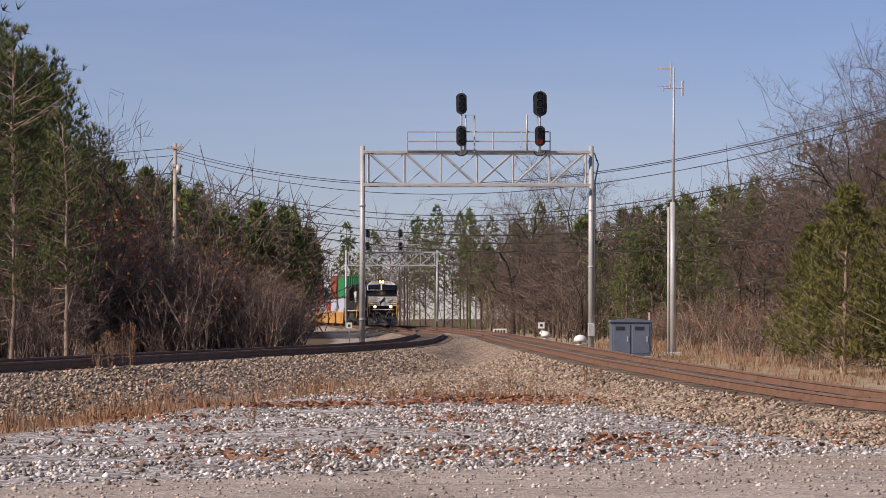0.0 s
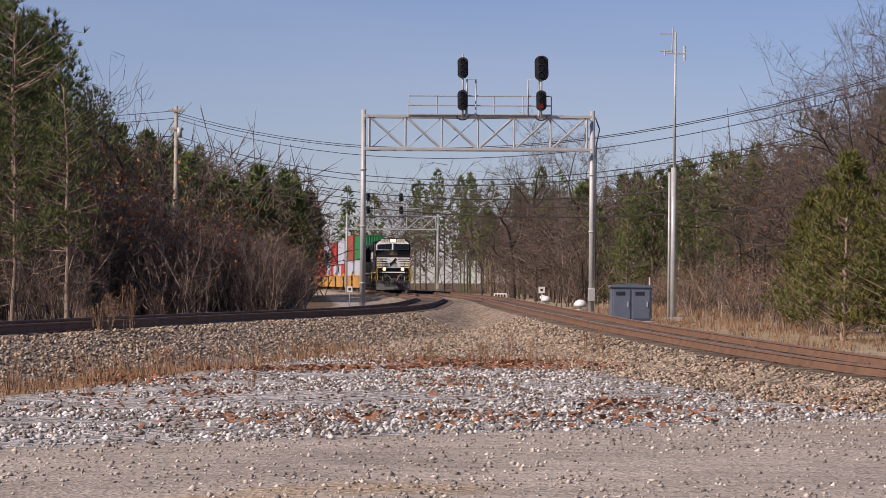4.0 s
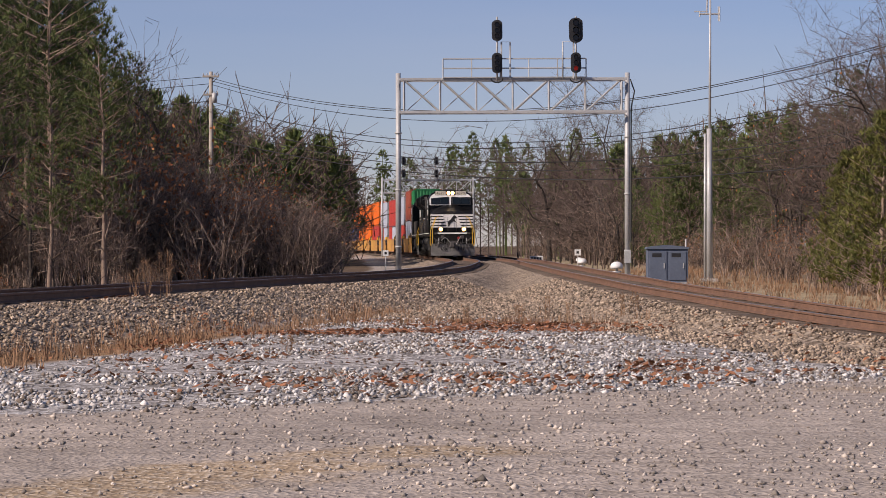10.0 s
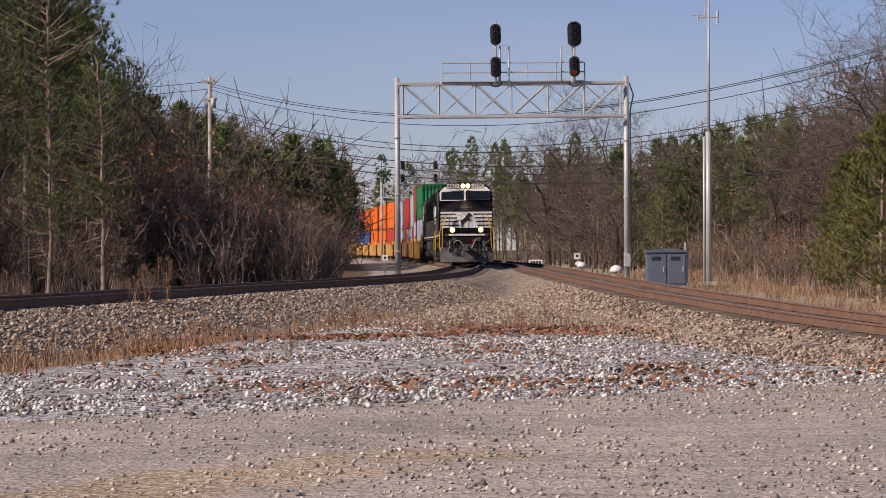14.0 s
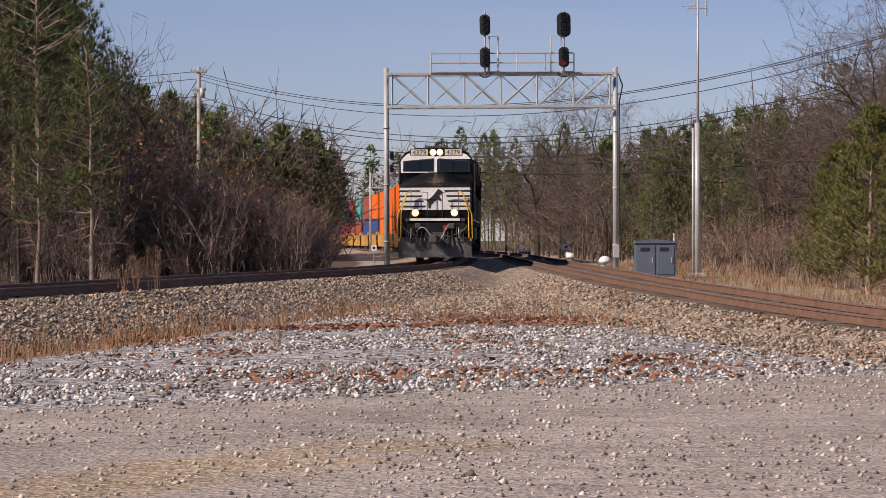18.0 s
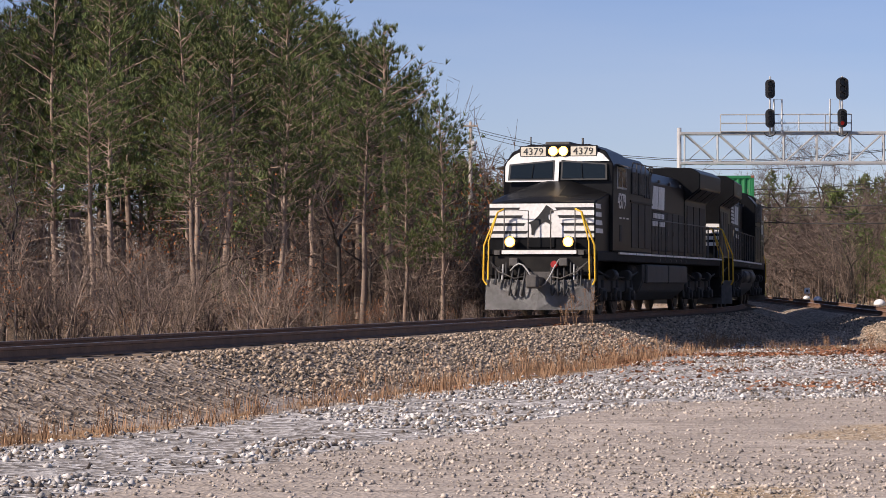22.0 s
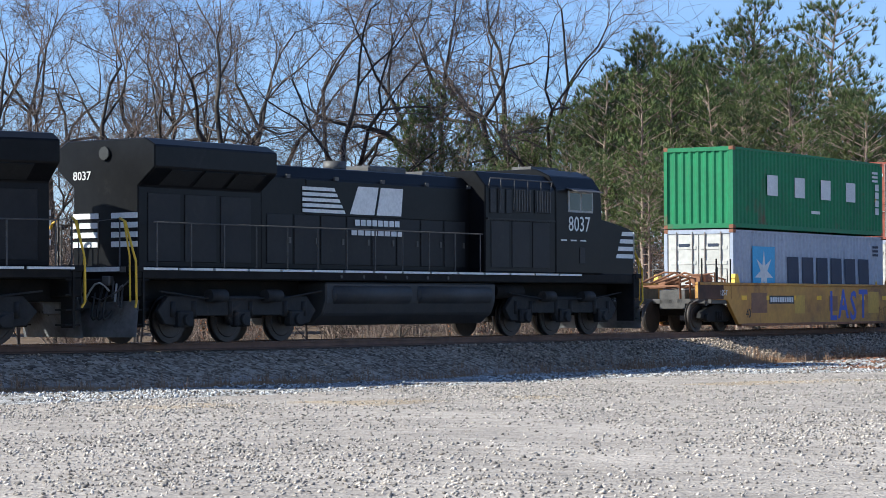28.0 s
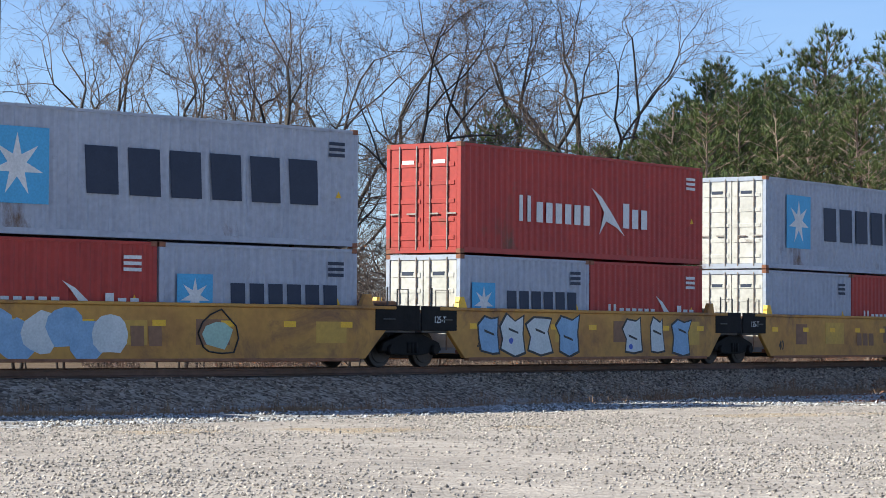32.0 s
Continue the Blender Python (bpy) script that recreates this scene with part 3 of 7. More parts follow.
def loco_truck(loco, cx):
    """A three-axle truck with side frames, springs, brake cylinders and wheels."""
    bm = bmesh.new()
    for side in (1, -1):
        y0, y1 = sorted((side * 1.08, side * 1.22))
        add_prism(bm, [(cx - 2.85, 0.74), (cx - 2.5, 1.08), (cx + 2.5, 1.08), (cx + 2.85, 0.74), (cx + 2.60, 0.44), (cx + 2.25, 0.40), (cx + 1.6, 0.62), (cx + 0.45, 0.62), (cx + 0.3, 0.40), (cx - 0.3, 0.40), (cx - 0.45, 0.62), (cx - 1.6, 0.62), (cx - 2.25, 0.40), (cx - 2.60, 0.44)], y0, y1, "y", 0.02)
        for ax in (-2.0, 0.0, 2.0):
            add_box(bm, cx + ax - 0.26, cx + ax + 0.26, min(side * 1.10, side * 1.34), max(side * 1.10, side * 1.34), 0.36, 0.74, 0.04)
            add_rod(bm, (cx + ax, side * 1.30, 0.53), (cx + ax, side * 1.42, 0.53), 0.15, 0.13, 12)
            for sx in (-0.36, 0.36):
                add_rod(bm, (cx + ax + sx, side * 1.2, 0.60), (cx + ax + sx, side * 1.2, 0.95), 0.085, 0.085, 8)
        for ax in (-1.0, 1.0):
            add_rod(bm, (cx + ax - 0.28, side * 1.36, 1.08), (cx + ax + 0.28, side * 1.36, 1.08), 0.15, 0.15, 12)
        add_pipe(bm, [(cx - 2.9, side * 1.34, 1.18), (cx - 1.4, side * 1.36, 1.02), (cx + 1.4, side * 1.36, 1.02), (cx + 2.9, side * 1.34, 1.2)], 0.025)
    add_box(bm, cx - 2.6, cx + 2.6, -0.55, 0.55, 0.55, 1.0, 0.05)
    t = part("truck", bm, TRUCK, loco, "dark cast steel three-axle truck")
    add_wheels(t, [cx - 2.0, cx, cx + 2.0], 0.53)
    return t


def stripes_front(loco, x):
    """White nose panel cut by thin black lines that taper to the centre, with the dark emblem shape."""
    part("nose_panel", box(x - 0.004, x + 0.010, -1.405, 1.405, 2.06, 2.95), WHITE, loco, "white panel across the nose")
    for side in (1, -1):
        for k in range(4):
            z = 2.16 + k * 0.205
            inner = 0.62 - 0.07 * k if side > 0 else 0.62 - 0.07 * (3 - k)
            part("nose_line", prism([(side * inner, z), (side * 1.41, z), (side * 1.41, z + 0.072), (side * (inner - 0.05), z + 0.072)], x + 0.010, x + 0.016, "x"), INK, loco)
    bm = bmesh.new()
    add_prism(bm, [(-0.27, 2.13), (-0.20, 2.12), (-0.15, 2.27), (-0.02, 2.40), (0.10, 2.47), (0.24, 2.40), (0.28, 2.44), (0.19, 2.55), (0.17, 2.64), (0.32, 2.72), (0.31, 2.79), (0.21, 2.86), (0.13, 2.91), (0.05, 2.80), (-0.08, 2.63), (-0.22, 2.50), (-0.38, 2.45), (-0.29, 2.40), (-0.27, 2.28)], x + 0.016, x + 0.024, "x")
    part("emblem", bm, INK, loco, "dark rearing emblem shape")


def side_marks(loco, side, x0, y):
    """Speed bars and block marks on the long hood."""
    for k in range(5):
        z = 3.12 + k * 0.135
        bm = prism([(x0 + 0.10 * k - 0.55, z), (x0 + 1.30, z), (x0 + 1.30, z + 0.085), (x0 + 0.10 * k - 0.50, z + 0.085)] if side > 0 else [(x0 - 1.30, z), (x0 - 0.10 * k + 0.40, z), (x0 - 0.10 * k + 0.35, z + 0.085), (x0 - 1.30, z + 0.085)], min(y, y + side * 0.008), max(y, y + side * 0.008), "y")
        part("speed_bar", bm, WHITE, loco)


def build_loco(name, number, label, headlights):
    """A six-axle diesel with a wide nose cab; x forward, y to its left, z up from the rail."""
    e = empty(name)
    tagged(e, label, "locomotive", group="locomotives")
    # frame and deck
    bm = box(-10.75, 10.35, -1.45, 1.45, 1.45, 1.72, 0.03)
    add_box(bm, -10.9, 10.5, -0.5, 0.5, 0.95, 1.46, 0.03)
    part("frame", bm, UNDER, e)
    for side in (1, -1):
        for k in range(15):
            a = -10.55 + k * 1.21
            part("walkway_edge", box(a, a + 1.12, min(side * 1.44, side * 1.50), max(side * 1.44, side * 1.50), 1.652, 1.705), WHITE, e, "white dash along the walkway edge")
    # fuel tank and side equipment
    bm = prism([(-1.25, 0.62), (-0.9, 0.36), (0.9, 0.36), (1.25, 0.62), (1.38, 0.95), (1.38, 1.42), (-1.38, 1.42), (-1.38, 0.95)], -3.9, 3.4, "x", 0.04)
    part("fuel_tank", bm, GREYT, e, "dark grey fuel tank")
    for side in (1, -1):
        for a, b in ((-3.7, -0.4), (-0.2, 3.2)):
            if side < 0:
                bm = rod((a + 0.1, -1.22, 1.12), (b - 0.1, -1.22, 1.12), 0.27, 0.27, 18)
                add_rod(bm, (a + 0.02, -1.22, 1.12), (a + 0.1, -1.22, 1.12), 0.16, 0.27, 18)
                add_rod(bm, (b - 0.1, -1.22, 1.12), (b - 0.02, -1.22, 1.12), 0.27, 0.16, 18)
                part("air_tank", bm, GREYT, e, "long dark grey air tank")
                continue
            part("battery_box", box(a, b, min(side * 1.32, side * 1.46), max(side * 1.32, side * 1.46), 0.86, 1.40, 0.03), GREYT, e)
        part("air_reservoir", rod((3.7, side * 1.05, 1.22), (5.0, side * 1.05, 1.22), 0.2, 0.2, 14), UNDER, e)
    loco_truck(e, 6.95)
    loco_truck(e, -6.95)
    # nose
    bm = bmesh.new()
    rows3 = [[bm.verts.new((px, py, pz)) for py, pz in ((-1.42, 1.72), (-1.42, zs), (-0.32, zc), (0.32, zc), (1.42, zs), (1.42, 1.72))] for px, zs, zc in ((10.45, 2.96, 3.0), (10.12, 3.05, 3.16), (8.55, 3.28, 3.64))]
    for ra, rb in zip(rows3, rows3[1:]):
        for q in range(5):
            bm.faces.new((ra[q], ra[q + 1], rb[q + 1], rb[q]))
    bm.faces.new(rows3[0][::-1])
    bm.faces.new(rows3[2])
    bmesh.ops.bevel(bm, geom=bm.edges[:], offset=0.03, segments=2, affect="EDGES")
    part("nose", bm, BLACK, e, "black wide nose with a sloped top")
    part("nose_door", box(10.44, 10.49, -0.36, 0.36, 1.78, 2.92, 0.02), BLACK, e)
    stripes_front(e, 10.495)
    for side in (1, -1):
        for k in range(4):
            z = 2.18 + k * 0.215
            part("nose_side_stripe", prism([(9.45 + 0.10 * k, z), (10.40, z), (10.40, z + 0.12), (9.5 + 0.10 * k, z + 0.12)], min(side * 1.425, side * 1.435), max(side * 1.425, side * 1.435), "y"), WHITE, e)
    # cab
    bm = prism([(-1.52, 1.72), (1.52, 1.72), (1.52, 4.05), (1.30, 4.42), (0.85, 4.62), (-0.85, 4.62), (-1.30, 4.42), (-1.52, 4.05)], 6.15, 8.62, "x", 0.03)
    for v in bm.verts:
        if v.co.x > 8.3 and v.co.z > 3.5:
            v.co.x -= (v.co.z - 3.5) * 0.22
    part("cab", bm, BLACK, e, "black cab with rounded roof")
    bm = bmesh.new()
    def slope_x(z):
        return 8.62 - (z - 3.5) * 0.22
    # sun glare on the black face, painted white over one half and the top band
    for fr in ([(-1.44, 3.60), (0.03, 3.60), (0.03, 4.15), (-1.41, 4.15), (-1.46, 4.02)], [(-1.41, 4.15), (1.41, 4.15), (1.22, 4.34), (0.78, 4.54), (-0.78, 4.54), (-1.22, 4.34)]):
        f0 = [bm.verts.new((slope_x(z) + 0.010, y, z)) for y, z in fr]
        f1 = [bm.verts.new((slope_x(z) + 0.035, y, z)) for y, z in fr]
        bm.faces.new(f1)
        for i in range(len(fr)):
            bm.faces.new((f0[i], f0[(i + 1) % len(fr)], f1[(i + 1) % len(fr)], f1[i]))
    bmesh.ops.remove_doubles(bm, verts=bm.verts[:], dist=0.0005)
    part("cab_front", bm, WHITE, e, "sun glare painted white on half of the black cab face")
    for side in (1, -1):
        bm = bmesh.new()
        gasket = bmesh.new()
        gq = [(0.09, 3.64), (1.37, 3.64), (1.35, 4.08), (0.09, 4.19)]
        g0 = [gasket.verts.new((slope_x(z) + 0.02, side * y, z)) for y, z in gq]
        g1 = [gasket.verts.new((slope_x(z) + 0.042, side * y, z)) for y, z in gq]
        gasket.faces.new(g1 if side > 0 else g1[::-1])
        for i in range(4):
            gasket.faces.new((g0[i], g0[(i + 1) % 4], g1[(i + 1) % 4], g1[i]))
        part("window_gasket", gasket, INK, e)
        q = [(0.14, 3.69), (1.31, 3.69), (1.29, 4.05), (0.14, 4.14)]
        v0 = [bm.verts.new((slope_x(z) + 0.043, side * y, z)) for y, z in q]
        v1 = [bm.verts.new((slope_x(z) + 0.055, side * y, z)) for y, z in q]
        bm.faces.new(v1 if side > 0 else v1[::-1])
        for i in range(4):
            bm.faces.new((v0[i], v0[(i + 1) % 4], v1[(i + 1) % 4], v1[i]))
        w = part("windshield", bm, CAB_GLASS, e, "tinted windshield")
        bm = bmesh.new()
        add_pipe(bm, [(slope_x(3.72) + 0.07, side * 0.7, 3.70), (slope_x(4.1) + 0.07, side * 0.66, 4.06)], 0.012, 5)
        part("wiper", bm, INK, w)
        sw = part("side_window", box(6.75, 8.05, min(side * 1.52, side * 1.545), max(side * 1.52, side * 1.545), 3.42, 4.02, 0.02), HOSE_GREY, e, "pale window frame")
        part("pane", box(6.83, 7.36, min(side * 1.545, side * 1.553), max(side * 1.545, side * 1.553), 3.48, 3.96), CAB_GLASS, sw)
        part("pane", box(7.44, 7.97, min(side * 1.545, side * 1.553), max(side * 1.545, side * 1.553), 3.48, 3.96), CAB_GLASS, sw)
        part("sunshade", prism([(side * 1.52, 4.07), (side * 1.86, 3.98), (side * 1.86, 4.00), (side * 1.52, 4.10)], 6.7, 8.1, "x"), STEEL_DARK, e, "grey metal sunshade")
        lettering("cab_number", number, 0.60, WHITE, e, pose(7.35, side * 1.523, 2.90, 90, 0, 180 if side > 0 else 0), 0.95)
        part("cab_vent", box(7.35, 7.65, min(side * 1.52, side * 1.535), max(side * 1.52, side * 1.535), 2.0, 2.45, 0.01), GRILLE, e)
        for k in range(3):
            part("builder_mark", box(6.4 + 0.5 * k, 6.7 + 0.5 * k, min(side * 1.521, side * 1.527), max(side * 1.521, side * 1.527), 2.62, 2.66), WHITE, e)
    nb = slope_x(4.5) + 0.02
    for side in (1, -1):
        b = part("number_board", box(nb - 0.10, nb + 0.07, min(side * 0.31, side * 1.07), max(side * 0.31, side * 1.07), 4.27, 4.58, 0.02), INK, e, "black-framed number board")
        part("board_face", box(nb + 0.068, nb + 0.076, min(side * 0.345, side * 1.035), max(side * 0.345, side * 1.035), 4.305, 4.55), NUMBER_LIT, b, "lit white board face")
        lettering("board_number", number, 0.27, INK, b, pose(nb + 0.081, side * 0.69, 4.335, 90, 0, 90), 1.05)
    hl = part("headlight_case", box(nb - 0.08, nb + 0.09, -0.32, 0.32, 4.28, 4.58, 0.03), BLACK, e)
    for y in (-0.14, 0.14):
        part("reflector", rod((nb + 0.085, y, 4.43), (nb + 0.115, y, 4.43), 0.135, 0.13, 16), AMBER if headlights else GRILLE, hl)
        part("headlight", rod((nb + 0.105, y, 4.43), (nb + 0.125, y, 4.43), 0.112, 0.10, 16), LAMP_ON if headlights else GRILLE, hl, "lit round headlight" if headlights else "")
    bm = rod((7.2, 0.4, 4.6), (7.2, 0.4, 4.85), 0.03)
    add_box(bm, 6.5, 7.9, -0.5, 0.2, 4.6, 4.72, 0.03)
    add_rod(bm, (7.9, -0.9, 4.55), (7.9, -0.9, 4.86), 0.02)
    part("roof_antenna", bm, STEEL_DARK, e)
    # equipment hood behind the cab
    bm = prism([(-1.50, 1.72), (1.50, 1.72), (1.50, 4.02), (1.15, 4.42), (-1.15, 4.42), (-1.50, 4.02)], 2.75, 6.15, "x", 0.03)
    part("equipment_hood", bm, BLACK, e)
    for side in (1, -1):
        for a, b in ((5.1, 5.9), (4.1, 4.9)):
            g = part("intake_grille", box(a, b, min(side * 1.50, side * 1.53), max(side * 1.50, side * 1.53), 3.35, 3.98, 0.01), GRILLE, e)
            for k in range(6):
                xx = a + 0.08 + k * (b - a - 0.16) / 5
                part("louvre", box(xx - 0.02, xx + 0.02, min(side * 1.53, side * 1.55), max(side * 1.53, side * 1.55), 3.38, 3.95), STEEL_DARK, g)
        for a in (3.0, 4.0, 5.0):
            part("access_door", box(a, a + 0.85, min(side * 1.50, side * 1.515), max(side * 1.50, side * 1.515), 1.85, 3.1, 0.01), WORN, e)
        bm = bmesh.new()
        add_pipe(bm, [(2.9, side * 1.50, 3.95), (2.9, side * 1.56, 4.22), (5.9, side * 1.56, 4.22), (5.9, side * 1.50, 3.95)], 0.020, 5)
        for k in range(4):
            add_rod(bm, (3.4 + k * 0.65, side * 1.53, 3.4), (3.4 + k * 0.65, side * 1.56, 4.22), 0.016, 0.016, 5)
        part("roof_rail", bm, STEEL_DARK, e)
    for side in (1, -1):
        for k in range(3):
            part("hood_screen", box(2.95 + k * 0.38, 3.22 + k * 0.38, min(side * 1.50, side * 1.525), max(side * 1.50, side * 1.525), 3.30, 3.95, 0.01), GRILLE, e)
        part("sill_step", box(2.8, 6.1, min(side * 1.5, side * 1.54), max(side * 1.5, side * 1.54), 3.12, 3.17), WORN, e)
        for k in range(5):
            part("lift_lug", box(-5.0 + k * 1.9, -4.86 + k * 1.9, min(side * 0.98, side * 1.04), max(side * 0.98, side * 1.04), 3.93, 4.02), STEEL_DARK, e)
        for k in range(6):
            part("bolt_plate", rod((-3.4 + k * 0.9, side * 1.40, 1.55), (-3.4 + k * 0.9, side * 1.47, 1.55), 0.045, 0.045, 8), STEEL_DARK, e)
    # long hood
    bm = prism([(-0.98, 1.72), (0.98, 1.72), (0.98, 3.95), (0.75, 4.25), (-0.75, 4.25), (-0.98, 3.95)], -5.9, 2.75, "x", 0.03)
    part("engine_hood", bm, BLACK, e, "long black engine hood")
    for side in (1, -1):
        for k in range(8):
            a = -5.7 + k * 1.04
            d = part("hood_door", box(a, a + 0.96, min(side * 0.98, side * 1.0), max(side * 0.98, side * 1.0), 1.85, 3.05, 0.01), WORN, e)
            part("latch", box(a + 0.82, a + 0.90, min(side * 1.0, side * 1.02), max(side * 1.0, side * 1.02), 2.35, 2.5), STEEL_DARK, d)
        part("name_panel", box(-4.2, 2.3, min(side * 0.98, side * 1.0), max(side * 0.98, side * 1.0), 3.06, 3.92, 0.01), BLACK, e)
        side_marks(e, side, 0.9 if side > 0 else -3.05, side * 1.0)
        bm = bmesh.new()
        y0, y1 = sorted((side * 1.0, side * 1.010))
        cx, fw = (-1.05, 1) if side > 0 else (-1.35, -1)
        for u in ([(1.12, 3.12), (0.12, 3.12), (-0.06, 3.82), (0.78, 3.82)], [(0.02, 3.12), (-1.02, 3.12), (-1.10, 3.82), (-0.16, 3.82)]):
            add_prism(bm, [(cx + fw * a, z) for a, z in u], y0, y1, "y")
        part("emblem_block", bm, WHITE, e, "white block emblem")
        for z, ww in ((2.84, 1.9), (2.60, 2.2)):
            k = 8
            for i in range(k):
                a = cx - ww / 2 + i * ww / k
                part("name_bar", box(a + 0.02, a + ww / k - 0.03, min(side * 1.021, side * 1.027), max(side * 1.021, side * 1.027), z, z + 0.15), WHITE, e)
    bm = bmesh.new()
    add_box(bm, -1.0, 0.6, -0.5, 0.5, 4.2, 4.42, 0.05)
    add_box(bm, 1.2, 2.2, -0.6, 0.6, 4.2, 4.36, 0.04)
    add_rod(bm, (-1.8, 0, 4.2), (-1.8, 0, 4.5), 0.3, 0.3, 14)
    part("exhaust_housing", bm, STEEL_DARK, e)
    # radiator section with overhanging wings
    bm = prism([(-1.0, 1.72), (1.0, 1.72), (1.0, 3.55), (1.50, 3.95), (1.50, 4.45), (1.2, 4.62), (-1.2, 4.62), (-1.50, 4.45), (-1.50, 3.95), (-1.0, 3.55)], -10.2, -5.9, "x", 0.03)
    part("radiator_hood", bm, BLACK, e, "black radiator hood with overhanging wings")
    for side in (1, -1):
        for k in range(3):
            a = -9.6 + k * 1.15
            part("radiator_screen", prism([(side * 1.06, 3.60), (side * 1.47, 3.92), (side * 1.49, 3.905), (side * 1.08, 3.585)], a, a + 1.0, "x"), GRILLE, e)
        for k in range(3):
            a = -9.9 + k * 1.25
            part("hood_door", box(a, a + 1.1, min(side * 1.0, side * 1.02), max(side * 1.0, side * 1.02), 1.85, 3.4, 0.01), WORN, e)
    bm = bmesh.new()
    for side in (1, -1):
        for k in range(4):
            z = 2.18 + k * 0.215
            y0, y1 = sorted((side * 0.2, side * 0.98))
            add_box(bm, -10.23, -10.2, y0, y1, z, z + 0.125)
    part("rear_stripes", bm, WHITE, e, "white stripes on the rear end")
    lettering("rear_number", number, 0.28, WHITE, e, pose(-10.21, 0.72, 3.72, 90, 0, -90))
    part("rear_headlight", rod((-10.2, 0, 4.3), (-10.26, 0, 4.3), 0.16, 0.15, 14), GRILLE, e)
    # handrails along the walkways
    for side in (1, -1):
        bm = bmesh.new()
        y = side * 1.47
        add_pipe(bm, [(-10.2, y, 2.72), (2.65, y, 2.72)], 0.02, 6)
        part("handrail", bm, STEEL_DARK, e, "black handrail")
        for k in range(12):
            x = -10.1 + k * 1.15
            part("stanchion", rod((x, y, 1.72), (x, y, 2.72), 0.02, 0.02, 6), STEEL_DARK, e)
    # end platforms, steps and yellow grab rails
    for end, x0 in ((1, 10.45), (-1, -10.45)):
        for side in (1, -1):
            bm = bmesh.new()
            for k in range(4):
                add_box(bm, min(x0 - end * 0.1, x0 + end * 0.25), max(x0 - end * 0.1, x0 + end * 0.25), min(side * 0.95, side * 1.45), max(side * 0.95, side * 1.45), 0.42 + k * 0.33, 0.46 + k * 0.33)
            add_box(bm, x0 - 0.12, x0 - 0.06, min(side * 0.9, side * 1.48), max(side * 0.9, side * 1.48), 0.38, 1.7)
            part("steps", bm, UNDER, e)
            bm = bmesh.new()
            xo = x0 + end * 0.30
            add_pipe(bm, [(xo, side * 0.95, 2.80), (xo, side * 1.12, 2.72), (xo + end * 0.05, side * 1.40, 2.05), (xo + end * 0.05, side * 1.48, 1.85), (xo + end * 0.05, side * 1.50, 0.95), (xo, side * 1.42, 0.82)], 0.028, 6)
            add_pipe(bm, [(xo + end * 0.04, side * 1.12, 2.72), (xo + end * 0.1, side * 1.34, 1.95), (xo + end * 0.1, side * 1.36, 0.95)], 0.022, 6)
            part("grab_rail", bm, YELLOW_RAIL, e, "yellow grab rail")
            bm = bmesh.new()
            add_pipe(bm, [(xo, side * 0.3, 1.75), (xo, side * 0.3, 2.75), (xo, side * 0.95, 2.8), (xo, side * 0.95, 1.75)], 0.018, 6)
            part("end_rail", bm, STEEL_DARK, e)
        bm = box(min(x0, x0 + end * 0.35), max(x0, x0 + end * 0.35), -1.48, 1.48, 1.60, 1.74, 0.02)
        part("anticlimber", bm, UNDER, e)
        part("platform_edge", box(min(x0 + end * 0.35, x0 + end * 0.37), max(x0 + end * 0.35, x0 + end * 0.37), -1.0, 1.0, 1.62, 1.72), WHITE, e, "white edge of the end platform")
        bm = box(min(x0, x0 + end * 0.3), max(x0, x0 + end * 0.3), -1.42, 1.42, 1.05, 1.60, 0.02)
        part("pilot", bm, UNDER, e)
        bm = bmesh.new()
        xs0, xs1 = x0 + end * 0.32, x0 + end * 0.62
        for side in (1, -1):
            v = [bm.verts.new(p) for p in ((xs1, 0, 0.16), (xs0, side * 1.46, 0.16), (xs0 - end * 0.1, side * 1.46, 0.98), (xs1 - end * 0.25, 0, 0.92))]
            bm.faces.new(v)
        bmesh.ops.solidify(bm, geom=bm.faces[:], thickness=0.03)
        part("plow", bm, PLOW, e, "scuffed grey steel snow plow")
        bm = box(min(x0 + end * 0.3, x0 + end * 0.95), max(x0 + end * 0.3, x0 + end * 0.95), -0.14, 0.14, 0.78, 1.02, 0.03)
        add_box(bm, min(x0 + end * 0.82, x0 + end * 1.05), max(x0 + end * 0.82, x0 + end * 1.05), -0.2, 0.12, 0.72, 1.08, 0.05)
        part("coupler", bm, STEEL_DARK, e, "dark steel knuckle coupler")
        for side in (1, -1):
            for k in range(3):
                y = side * (0.34 + 0.17 * k)
                bm = bmesh.new()
                pts = [(x0 + end * (0.36 + 0.25 * math.sin(u * 3.14)), y + side * 0.1 * u, 1.3 - 0.75 * math.sin(u * 2.3)) for u in np.linspace(0, 1, 7)]
                add_pipe(bm, pts, 0.026, 6)
                part("air_hose", bm, HOSE, e)
        bm = bmesh.new()
        add_pipe(bm, [(x0 + end * (0.42 + 0.12 * math.sin(u * 3.1)), -0.75 + 1.3 * u, 1.12 + 0.42 * math.sin(u * 7.0 + 0.3) * (0.5 + 0.5 * u)) for u in np.linspace(0, 1, 12)], 0.022, 6)
        part("jumper_cable", bm, HOSE_GREY, e, "grey jumper cable")
        for side in (1, -1):
            bm = bmesh.new()
            add_box(bm, min(x0 + end * 0.30, x0 + end * 0.46), max(x0 + end * 0.30, x0 + end * 0.46), min(side * 0.55, side * 0.78), max(side * 0.55, side * 0.78), 1.30, 1.52, 0.02)
            add_pipe(bm, [(x0 + end * 0.44, side * 0.24, 1.06), (x0 + end * 0.55, side * 0.62, 0.98), (x0 + end * 0.50, side * 1.05, 1.16), (x0 + end * 0.36, side * 1.30, 1.42)], 0.020, 6)
